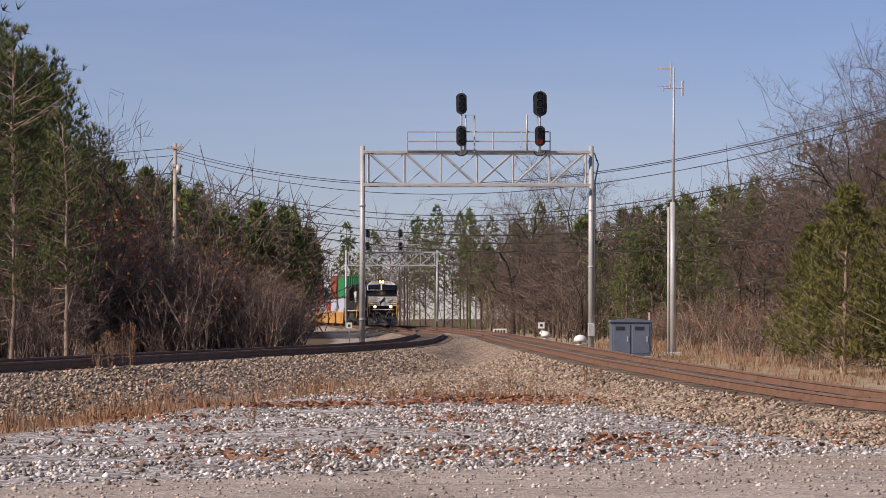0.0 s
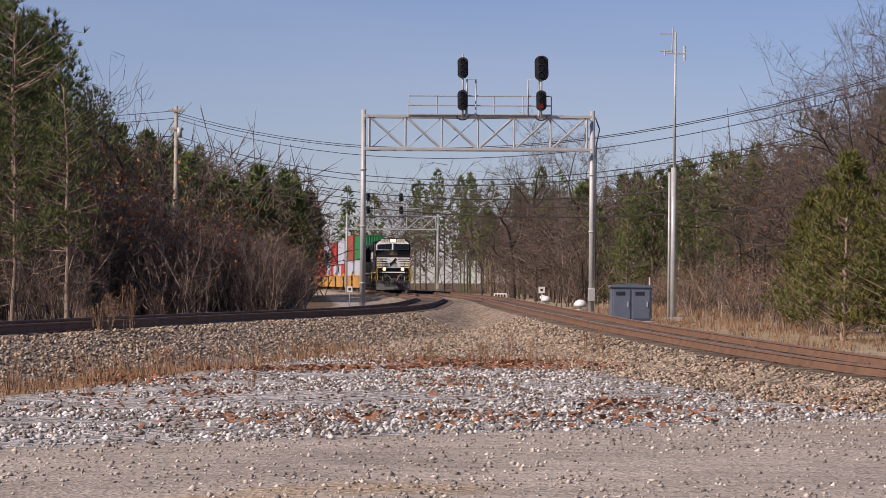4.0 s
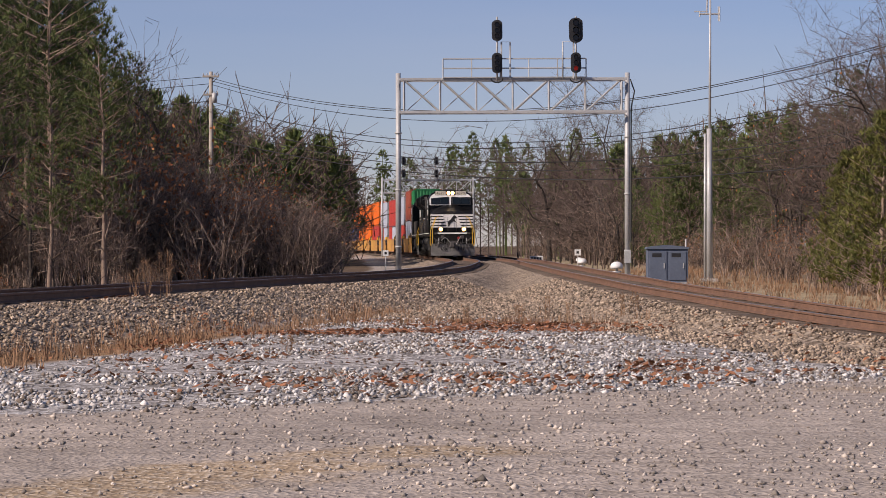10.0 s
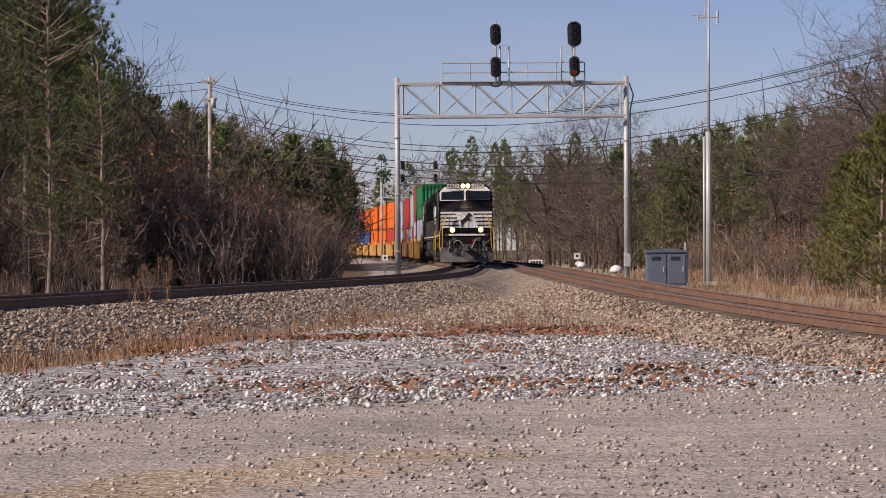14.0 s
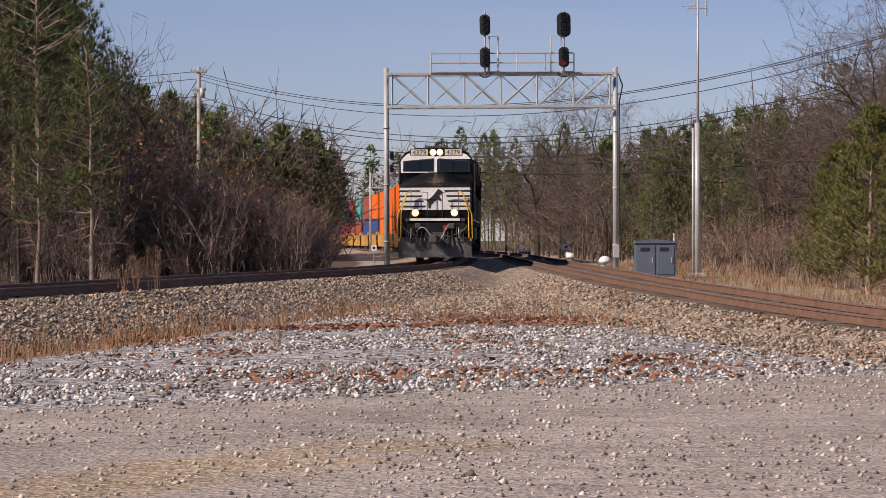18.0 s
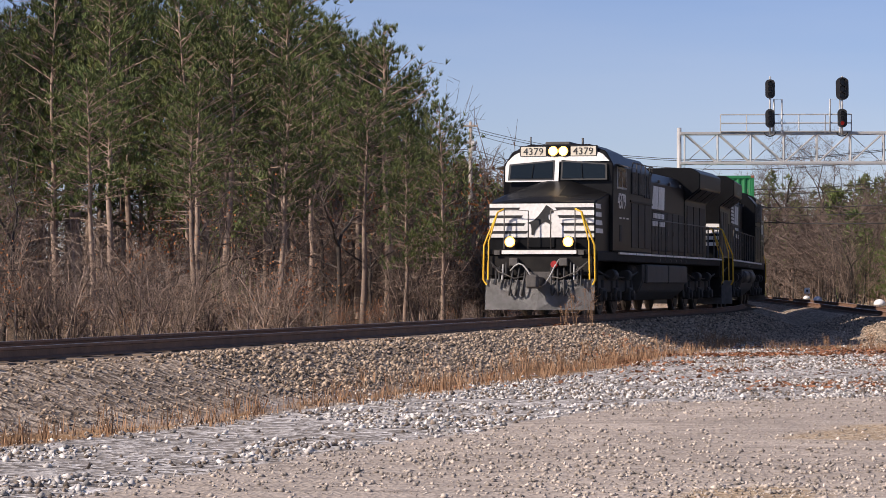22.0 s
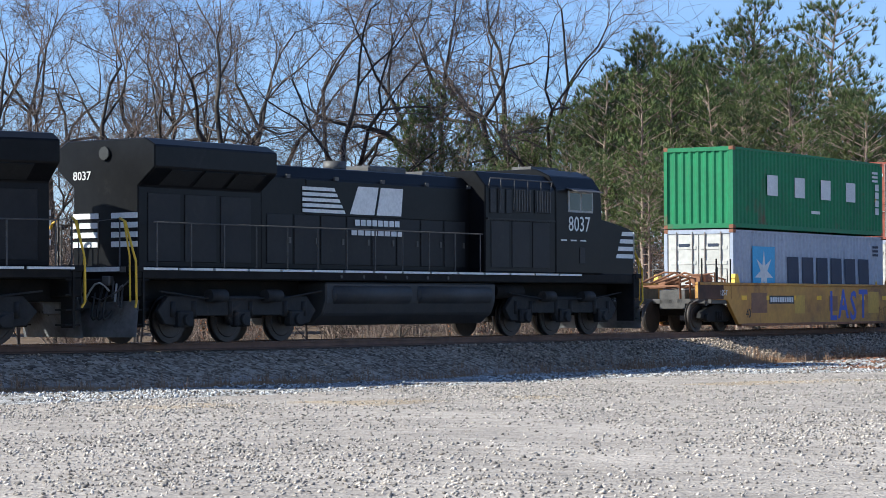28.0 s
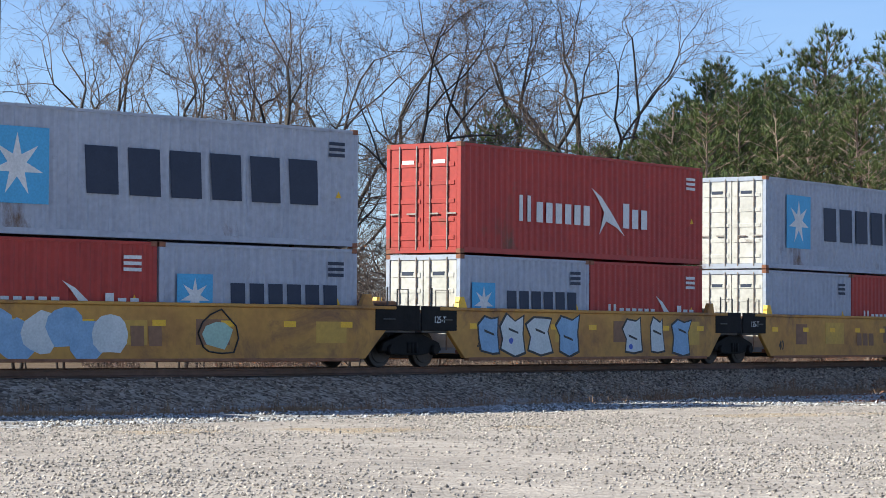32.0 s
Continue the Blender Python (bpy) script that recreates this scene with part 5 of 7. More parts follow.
def build_well_car(end_first, kind, rng, label):
    """One unit of an articulated well car: deep side sills, end platforms, and a truck at its leading end."""
    e = empty("well_car")
    tagged(e, label, "well car", group="well cars of the train")
    h = WELL / 2
    for side in (1, -1):
        y0, y1 = sorted((side * 1.30, side * 1.42))
        nose_x = PITCH / 2 + (0.9 if end_first else -0.75)
        bm = prism([(-h + 0.3, 0.22), (h - 0.35, 0.22), (h + 0.12, 0.66), (h + 0.45, 0.98), (nose_x, 1.02), (nose_x, 1.44), (-h - 0.75, 1.44), (-h - 0.75, 1.02), (-h - 0.45, 0.98), (-h - 0.12, 0.66)], y0, y1, "y", 0.015)
        part("side_sill", bm, CAR_YELLOW, e, "faded yellow deep side sill")
        part("top_chord", box(-h - 0.7, nose_x - 0.05, min(side * 1.27, side * 1.46), max(side * 1.27, side * 1.46), 1.44, 1.52, 0.015), CAR_YELLOW, e)
        part("bottom_chord", box(-h + 0.5, h - 0.5, min(side * 1.27, side * 1.45), max(side * 1.27, side * 1.45), 0.16, 0.24, 0.015), RUSTY, e)
    yf = 1.421
    for i in range(7):
        a = h - 0.4 - i * 1.9 + rng.uniform(-0.15, 0.15)
        part("reflector", box(a - 0.52, a - 0.14, yf, yf + 0.004, 0.98, 1.12), REFLECT, e, "bright yellow reflector strip")
    for i in range(4):
        a = h - 1.6 - i * 3.1 + rng.uniform(-0.8, 0.6)
        part("paint_patch", box(a - rng.uniform(0.7, 1.4), a, yf - 0.001, yf + 0.0025, 0.45 + rng.uniform(0, 0.2), 1.10 + rng.uniform(0, 0.2)), CAR_BRIGHT if i % 2 else CAR_BROWN, e)
    lettering("length_mark", "40", 0.42, INK, e, pose(h - 1.05, yf + 0.004, 0.42, 90, 0, 180), 0.8)
    if end_first:
        pl = part("mark_plate", box(2.0, 3.9, yf, yf + 0.005, 0.86, 1.12), INK, e, "black plate with white marks")
        text_blocks(pl, 2.05, 3.85, 0.91, 1.07, yf + 0.005, 10, MARK_WHITE, "mark_bar")
    spray(e, yf + 0.004, kind, rng)
    # floor cross members and container guides
    for i in range(6):
        x = -h + 0.6 + i * (WELL - 1.2) / 5
        part("cross_member", box(x - 0.15, x + 0.15, -1.3, 1.3, 0.20, 0.30), UNDER, e)
    for sx in (1, -1):
        x0, x1 = sorted((sx * (h + 0.02), sx * (PITCH / 2 - 0.12)))
        bm = box(x0, x1, -1.36, 1.36, 0.86, 1.02, 0.02)
        add_box(bm, x0, x1, -0.45, 0.45, 0.70, 1.30, 0.02)
        for sy in (1, -1):
            add_box(bm, x0, x1, min(sy * 1.22, sy * 1.36), max(sy * 1.22, sy * 1.36), 1.0, 1.36, 0.01)
        part("end_platform", bm, STEEL_DARK, e, "dark steel end platform")
        for sy in (1, -1):
            part("corner_guide", prism([(sx * (h - 0.45), 1.50), (sx * (h - 0.05), 1.50), (sx * (h - 0.12), 1.80), (sx * (h - 0.30), 1.80)], min(sy * 1.28, sy * 1.42), max(sy * 1.28, sy * 1.42), "y"), REFLECT if sx > 0 else CAR_YELLOW, e, "yellow corner guide")
            bm = bmesh.new()
            xm = (x0 + x1) / 2
            add_pipe(bm, [(xm - 0.5, sy * 1.3, 1.36), (xm - 0.5, sy * 1.3, 1.95), (xm - 0.5, sy * 0.9, 1.95), (xm - 0.5, sy * 0.9, 1.3)], 0.02, 6)
            part("grab_iron", bm, STEEL_DARK, e)
            part("end_post", rod((xm + 0.2, sy * 1.3, 1.3), (xm + 0.2, sy * 1.3, 2.0), 0.025, 0.025, 6), STEEL_DARK, e)
        bm = bmesh.new()
        for k in range(4):
            add_rod(bm, (xm - 0.6 + 0.35 * k, -1.2, 1.36 + 0.05 * (k % 2)), (xm - 0.5 + 0.35 * k, 1.2, 1.42), 0.03, 0.03, 6)
        add_rod(bm, (xm - 0.55, -0.5, 1.55), (xm + 0.45, -0.5, 1.55), 0.14, 0.14, 10)
        part("brake_gear", bm, RUST_DARK if not end_first else RUSTY, e, "rusty brake pipes and reservoir")
    if end_first:
        for k in range(7):
            bm = bmesh.new()
            gx, gy_ = h + 0.25 + 0.34 * k, (-1) ** k * 0.35
            add_pipe(bm, [(gx, gy_ + 0.9, 1.02), (gx + 0.05, gy_ + 0.9, 1.62 + 0.10 * (k % 3)), (gx + 0.3, gy_ + 0.5, 1.74 + 0.09 * (k % 2)), (gx + 0.34, gy_ - 0.3, 1.50)], 0.036, 6)
            part("brake_pipe", bm, RUSTY, e, "rusty bent brake pipe")
        part("brake_cylinder", rod((h + 0.5, 0.75, 1.62), (h + 1.35, 0.75, 1.62), 0.19, 0.17, 12), RUSTY, e, "rusty brake cylinder")
        for px in (0.2, 1.2, 2.2):
            part("hand_rail_post", rod((h + px, 1.40, 1.0), (h + px, 1.40, 2.25), 0.028, 0.028, 6), UNDER, e)
        for sy in (1, -1):
            part("end_plate", box(h + 0.75, PITCH / 2 + 0.93, min(sy * 1.40, sy * 1.436), max(sy * 1.40, sy * 1.436), 1.0, 1.54, 0.01), RUST_DARK, e, "rusty dark plate over the car's end")
    # truck under the leading joint
    tx = PITCH / 2 if not end_first else PITCH / 2 - 1.0
    bm = bmesh.new()
    for sy in (1, -1):
        y0, y1 = sorted((sy * 1.0, sy * 1.16))
        add_prism(bm, [(tx - 1.25, 0.42), (tx - 1.15, 0.62), (tx - 0.35, 0.86), (tx + 0.35, 0.86), (tx + 1.15, 0.62), (tx + 1.25, 0.42), (tx + 0.95, 0.38), (tx + 0.4, 0.30), (tx - 0.4, 0.30), (tx - 0.95, 0.38)], y0, y1, "y", 0.02)
        for k in (-0.16, 0, 0.16):
            add_rod(bm, (tx + k, sy * 1.14, 0.36), (tx + k, sy * 1.14, 0.62), 0.07, 0.07, 8)
        for ax in (-0.9, 0.9):
            add_rod(bm, (tx + ax, sy * 1.10, 0.44), (tx + ax, sy * 1.26, 0.44), 0.14, 0.12, 12)
    add_box(bm, tx - 0.25, tx + 0.25, -1.0, 1.0, 0.5, 0.8, 0.03)
    t = part("truck", bm, UNDER, e, "dark cast steel truck")
    add_wheels(t, [tx - 0.9, tx + 0.9], 0.46)
    for sx in (1, -1):
        if sx > 0 and end_first:
            continue
        for sy in (1, -1):
            a, b = sorted((sx * (h + 0.02), sx * (PITCH / 2 - 0.04)))
            part("end_plate", box(a, b, min(sy * 1.40, sy * 1.436), max(sy * 1.40, sy * 1.436), 0.92, 1.54, 0.01), UNDER, e, "black plate over the car's end")
            part("rung", rod((sx * (h + 0.25), sy * 1.45, 1.2), (sx * (h + 0.65), sy * 1.45, 1.2), 0.02, 0.02, 6), STEEL_DARK, e)
    lettering("truck_mark", "125-T", 0.24, MARK_WHITE, e, pose(PITCH / 2 - 0.80, 1.437, 1.12, 90, 0, 180), 0.9)
    return e


CONSIST = [
    # lower containers (colour, length, mark) ; upper ; spray
    ([("grey", 12.19, mark_star)], ("green", 2.591, mark_wide, False), "blue_lines"),
    ([("grey", 12.19, mark_star)], ("rust", 2.896, mark_column, True), "bubble"),
    ([("red", 6.06, mark_swoop), ("grey", 6.06, mark_star)], ("grey", 2.896, mark_star, True), "clouds"),
    ([("grey", 6.06, mark_star), ("red", 6.06, mark_swoop)], ("red", 2.896, mark_swoop, True), "white_blocks"),
    ([("grey", 6.06, None), ("red", 6.06, mark_swoop)], ("grey", 2.896, mark_star, True), "mark_blocks"),
    ([("red", 12.19, mark_swoop)], ("orange", 2.896, mark_script, True), ""),
    ([("orange", 12.19, mark_script)], ("orange", 2.896, mark_script, True), ""),
    ([("orange", 12.19, mark_script)], ("orange", 2.896, None, False), ""),
    ([("blue", 12.19, None)], ("orange", 2.896, mark_script, True), ""),
    ([("blue", 12.19, None)], ("rust", 2.896, None, True), ""),
    ([("rust", 12.19, None)], ("teal", 2.896, None, True), ""),
    ([("rust", 12.19, None)], ("red", 2.896, None, True), ""),
    ([("pink", 12.19, None)], ("blue", 2.896, None, True), ""),
    ([("pink", 12.19, None)], ("rust", 2.896, None, True), ""),
    ([("rust", 12.19, None)], ("teal", 2.896, None, False), ""),
    ([("blue", 12.19, None)], ("orange", 2.896, None, True), ""),
]
NAMES = {"grey": "light grey", "rust": "faded rust-red", "red": "bright red", "green": "green", "orange": "orange", "blue": "dark blue", "teal": "pale teal", "pink": "magenta pink"}
car_rng = random.Random(12)
for i, (lower, upper, kind) in enumerate(CONSIST):
    off = 50.5 + 6.1 + i * PITCH
    sprayed = "faded yellow well car with sprayed paint carrying stacked containers" if kind else "faded yellow well car carrying stacked containers"
    car = build_well_car(i == 0, kind, car_rng, sprayed)
    RIDERS.append((car, off, 6.5, False, 0.0, 0.0))
    low_h = 2.896 if lower[0][1] > 9 else 2.591
    for j, (c, length, mk) in enumerate(lower):
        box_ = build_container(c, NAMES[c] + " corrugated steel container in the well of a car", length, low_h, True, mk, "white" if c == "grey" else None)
        RIDERS.append((box_, off, 6.5, False, 0.32, 0.0 if len(lower) == 1 else (3.06, -3.06)[j]))
    c, hh, mk, dfront = upper
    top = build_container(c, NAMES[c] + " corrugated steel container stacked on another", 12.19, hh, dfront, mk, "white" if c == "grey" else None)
    RIDERS.append((top, off, 6.5, False, 0.32 + low_h + 0.02, 0.0))


# ---- signal bridge, masts, cabinets ----
GALV = surface("galvanised", (0.50, 0.50, 0.49), (0.40, 0.40, 0.39), 2.0, 0.5, 0.1, metal=0.2)
SIGNAL_BLACK = surface("signal_black", (0.018, 0.018, 0.02), (0.03, 0.03, 0.032), 3.0, 0.5, 0.05)
LENS_DARK = surface("lens_dark", (0.03, 0.012, 0.012), (0.02, 0.02, 0.03), 3.0, 0.2, 0.0)
LENS_RED = glow("lens_red", (0.5, 0.03, 0.02), 0.22)
CONCRETE = surface("concrete", (0.42, 0.40, 0.37), (0.33, 0.31, 0.285), 1.5, 0.9, 0.3, dirt=(0.18, 0.165, 0.15))
CAB_BLUE = surface("cabinet_bluegrey", (0.115, 0.14, 0.185), (0.095, 0.115, 0.155), 1.5, 0.5, 0.05)
WHITE_BOX = surface("white_enamel", (0.78, 0.78, 0.76), (0.68, 0.68, 0.66), 2.0, 0.45, 0.05)
POLE_WOOD = surface("pole_wood", (0.30, 0.26, 0.22), (0.40, 0.36, 0.31), 2.0, 0.9, 0.4)
WIRE = surface("wire_black", (0.02, 0.02, 0.02), (0.03, 0.03, 0.03), 2.0, 0.6, 0.0)


def gz(x, y):
    return float(ground_z(np.array([x]), np.array([y]), False)[0])


def signal_head(parent, x, y, z, lit, big=1.0):
    """An oval backed colour-light signal head with three hooded lenses, facing -y."""
    bm = bmesh.new()
    tall = 0.46 if big < 1.1 else 0.42
    out = [(x + 0.235 * big * math.cos(a), z + (tall - 0.2 if math.sin(a) > 0 else 0.2 - tall) * big + 0.20 * big * math.sin(a)) for a in np.linspace(0, 2 * math.pi, 20, endpoint=False)]
    add_prism(bm, out, y - 0.03, y + 0.03, "y")
    add_box(bm, x - 0.16 * big, x + 0.16 * big, y + 0.03, y + 0.30, z - 0.36 * big, z + 0.36 * big, 0.03)
    h = part("signal_head", bm, SIGNAL_BLACK, parent, "black oval signal head")
    for k, dz in enumerate((0.25, 0.0, -0.25)):
        bm = bmesh.new()
        n = 10
        for i in range(n):
            a0, a1 = math.pi * (-0.15 + 1.3 * i / n), math.pi * (-0.15 + 1.3 * (i + 1) / n)
            c = [(x + 0.12 * big * math.cos(a), z + dz * big + 0.12 * big * math.sin(a)) for a in (a0, a1)]
            v = [bm.verts.new(p) for p in ((c[0][0], y - 0.03, c[0][1]), (c[1][0], y - 0.03, c[1][1]), (c[1][0], y - 0.26, c[1][1]), (c[0][0], y - 0.26, c[0][1]))]
            bm.faces.new(v)
        bmesh.ops.remove_doubles(bm, verts=bm.verts[:], dist=0.0005)
        bmesh.ops.solidify(bm, geom=bm.faces[:], thickness=0.012)
        part("hood", bm, SIGNAL_BLACK, h)
        part("lens", rod((x, y - 0.03, z + dz * big), (x, y - 0.055, z + dz * big), 0.10 * big, 0.09 * big, 14), LENS_RED if (lit and k == 2) else LENS_DARK, h, "red lit lens" if (lit and k == 2) else "")
    return h


def build_bridge(name, x0, x1, y, zb, scale_top, heads, label, yaw=0.0):
    """A truss signal bridge over two tracks: round legs, lattice span, walkway rail and signal heads."""
    e = empty(name)
    tagged(e, label, "signal bridge", group="signal bridges")
    top = zb + 1.38
    for x in (x0, x1):
        g = gz(x, y)
        leg = part("leg", rod((x, y, g - 0.1), (x, y, top + 0.28), 0.125, 0.105, 16), GALV, e, "pale grey steel leg")
        part("foot", rod((x, y, g - 0.1), (x, y, g + 0.22), 0.34, 0.30, 14), CONCRETE, leg)
        bm = bmesh.new()
        for k in range(3):
            add_rod(bm, (x, y, g + 1.2 + k * 2.4), (x, y, g + 1.26 + k * 2.4), 0.15, 0.15, 14)
        part("band", bm, GALV, leg)
    for yy in (y - 0.35, y + 0.35):
        for z in (zb, top):
            part("chord", box(x0 + 0.05, x1 - 0.05, yy - 0.06, yy + 0.06, z - 0.06, z + 0.06, 0.01), GALV, e)
        n = 6
        w = (x1 - x0 - 0.5) / n
        for i in range(n + 1):
            x = x0 + 0.25 + i * w
            part("upright", rod((x, yy, zb), (x, yy, top), 0.042, 0.042, 6), GALV, e)
            if i < n:
                a, b = ((x, yy, top), (x + w, yy, zb)) if i < n / 2 else ((x, yy, zb), (x + w, yy, top))
                part("diagonal", rod(a, b, 0.038, 0.038, 6), GALV, e)
                if yy > y:
                    part("diagonal", rod((a[0], yy, b[2]), (b[0], yy, a[2]), 0.02, 0.02, 6), GALV, e)
    for i in range(7):
        x = x0 + 0.25 + i * (x1 - x0 - 0.5) / 6
        for z in (zb, top):
            part("cross_tie", rod((x, y - 0.35, z), (x, y + 0.35, z), 0.025, 0.025, 6), GALV, e)
    bm = bmesh.new()
    xa, xb = x0 + 1.9, x1 - 1.75
    for z in (top + 0.45, top + 0.85):
        add_rod(bm, (xa, y - 0.45, z), (xb, y - 0.45, z), 0.03, 0.03, 6)
    for k in range(6):
        x = xa + (xb - xa) * k / 5
        add_rod(bm, (x, y - 0.45, top), (x, y - 0.45, top + 0.85), 0.027, 0.027, 6)
    part("walkway_rail", bm, GALV, e)
    part("walkway", box(xa, xb, y - 0.5, y - 0.36, top + 0.05, top + 0.09), GALV, e)
    for hx, lit, big in heads:
        m = part("signal_mast", rod((hx, y - 0.55, top - 0.1), (hx, y - 0.55, top + 2.6), 0.045, 0.04, 8), GALV, e)
        bm = bmesh.new()
        add_pipe(bm, [(hx - 0.55 if lit else hx + 0.18, y - 0.5, top), (hx - 0.55 if lit else hx + 0.18, y - 0.5, top + 1.55), (hx + (-0.1 if lit else 0.55), y - 0.5, top + 1.55), (hx + (-0.1 if lit else 0.55), y - 0.5, top)], 0.034, 6)
        part("ladder_rail", bm, GALV, m)
        signal_head(m, hx, y - 0.62, top + 0.66, lit, 0.94)
        signal_head(m, hx, y - 0.62, top + 2.02, False, 0.97 * big)
        bm = bmesh.new()
        add_pipe(bm, [(hx + 0.25 * math.cos(a), y - 0.5, top + 0.02 + 0.18 * math.sin(a)) for a in np.linspace(math.pi, 2 * math.pi, 8)], 0.03, 6)
        part("cable_loop", bm, WIRE, m)
    bm = bmesh.new()
    add_pipe(bm, [(x1 + 0.12, y - 0.1, top), (x1 + 0.3, y - 0.1, top - 0.5), (x1 + 0.16, y - 0.1, top - 1.2), (x1 + 0.13, y - 0.1, gz(x1, y) + 1.6)], 0.03, 6)
    part("conduit", bm, WIRE, e)
    part("junction_box", box(x1 - 0.14, x1 + 0.14, y - 0.32, y - 0.12, gz(x1, y) + 0.7, gz(x1, y) + 1.25, 0.02), GALV, e)
    return e


GY = 104.8
near_bridge = build_bridge("signal_bridge", -3.55, 6.10, GY, 7.35, 1.0, [(0.62, False, 1.0), (3.92, True, 1.30)], "galvanised truss signal bridge over the tracks with black signal heads")
far_bridge = build_bridge("signal_bridge", -10.7, -1.0, 265.0, 7.35, 1.0, [(-8.4, False, 1.0), (-4.9, False, 1.0)], "distant galvanised signal bridge over the curve")


def build_mast(x, y):
    e = empty("radio_mast")
    tagged(e, "tall thin grey radio mast with aerials", "mast")
    g = gz(x, y)
    part("lower_tube", rod((x, y, g), (x, y, g + 6.2), 0.13, 0.11, 12), GALV, e)
    part("upper_tube", rod((x + 0.02, y, g + 6.1), (x + 0.05, y, g + 11.7), 0.055, 0.04, 8), GALV, e)
    part("side_tube", rod((x - 0.19, y, g), (x - 0.17, y, g + 6.0), 0.05, 0.05, 8), GALV, e)
    part("foot", box(x - 0.35, x + 0.35, y - 0.35, y + 0.35, g - 0.1, g + 0.12, 0.03), CONCRETE, e)
    bm = bmesh.new()
    zt = g + 11.3
    add_rod(bm, (x - 0.40, y, zt - 0.45), (x + 0.45, y, zt - 0.45), 0.034, 0.034, 6)
    for k, l in ((-0.38, 0.12), (0.05, 0.12), (0.38, 0.30), (0.43, 0.30)):
        add_rod(bm, (x + k, y, zt - 0.45 - l), (x + k, y, zt - 0.45 + l), 0.028, 0.028, 6)
    part("aerial", bm, GALV, e)
    bm = bmesh.new()
    add_rod(bm, (x - 0.6, y, zt + 0.35), (x - 0.05, y, zt + 0.35), 0.026, 0.026, 6)
    add_rod(bm, (x - 0.6, y, zt - 0.35), (x - 0.05, y, zt - 0.35), 0.026, 0.026, 6)
    add_rod(bm, (x - 0.1, y, zt - 0.45), (x - 0.05, y, zt + 0.6), 0.03, 0.03, 6)
    part("aerial", bm, GALV, e)
    return e


build_mast(9.2, 101.0)


def build_cabinet(x, y):
    """A bluish signal equipment cabin with a shallow roof, doors and vents."""
    e = empty("equipment_cabinet", pose(x, y, gz(x, y)))
    tagged(e, "blue-grey metal signal equipment cabinet on a slab", "cabinet")
    part("slab", box(-1.0, 1.0, -0.7, 0.7, -0.05, 0.08, 0.02), CONCRETE, e)
    part("body", box(-0.78, 0.78, -0.5, 0.5, 0.08, 1.36, 0.02), CAB_BLUE, e)
    part("roof", prism([(-0.84, 1.36), (0.84, 1.36), (0.78, 1.44), (0, 1.52), (-0.78, 1.44)], -0.56, 0.56, "y"), CAB_BLUE, e)
    for a in (-0.70, 0.04):
        d = part("door", box(a, a + 0.66, -0.53, -0.50, 0.16, 1.28, 0.01), CAB_BLUE, e)
        part("handle", box(a + 0.54, a + 0.58, -0.56, -0.53, 0.62, 0.82), GALV, d)
        part("vent", box(a + 0.1, a + 0.46, -0.535, -0.53, 1.05, 1.2), SIGNAL_BLACK, d)
    part("service_pipe", rod((0.70, -0.4, 0.1), (0.70, -0.4, 1.75), 0.03, 0.03, 8), GALV, e)
    return e


build_cabinet(7.1, 96.0)


def build_dome(x, y, r):
    """A white rounded cover on a short post."""
    e = empty("white_cover", pose(x, y, gz(x, y)))
    tagged(e, "small white rounded cover on a short post beside the track", "track equipment", group="white covers")
    bm = bmesh.new()
    bmesh.ops.create_uvsphere(bm, u_segments=14, v_segments=8, radius=r)
    for v in bm.verts:
        v.co.z = max(v.co.z, -0.3 * r) * 0.8 + 0.42
    part("dome", bm, WHITE_BOX, e, smooth=True)
    part("post", rod((0, 0, -0.05), (0, 0, 0.4), 0.05, 0.05, 8), GALV, e)
    bm = rod((0, 0, 0.2), (0, 0, 0.24), r * 0.7, r * 0.7, 12)
    part("collar", bm, GALV, e)
    return e


build_dome(5.6, 104.0, 0.28)
build_dome(6.0, 150.0, 0.30)
build_dome(2.6 + 4.0, 170.0, 0.25)


def build_sign(x, y, w, h, z):
    e = empty("track_sign", pose(x, y, gz(x, y)))
    tagged(e, "small white square sign on a thin post", "sign", group="track signs")
    part("post", rod((0, 0, -0.05), (0, 0, z + h), 0.025, 0.025, 6), GALV, e)
    part("plate", box(-w / 2, w / 2, -0.045, -0.025, z, z + h, 0.005), WHITE_BOX, e)
    part("sign_mark", box(-w / 5, w / 5, -0.052, -0.045, z + h * 0.3, z + h * 0.7), INK, e)


build_sign(6.3, 165.0, 0.42, 0.42, 0.75)
build_sign(-5.0, 128.0, 0.30, 0.30, 0.9)


def build_box_far(x, y):
    e = empty("relay_box", pose(x, y, gz(x, y)))
    tagged(e, "low pale relay box with dark louvres beside the track", "track equipment")
    part("case", box(-0.5, 0.5, -0.3, 0.3, 0, 0.62, 0.02), WHITE_BOX, e)
    for k in range(4):
        part("louvre", box(-0.42 + k * 0.22, -0.28 + k * 0.22, -0.32, -0.3, 0.1, 0.52), SIGNAL_BLACK, e)


build_box_far(1.9 + 2.2, 190.0)


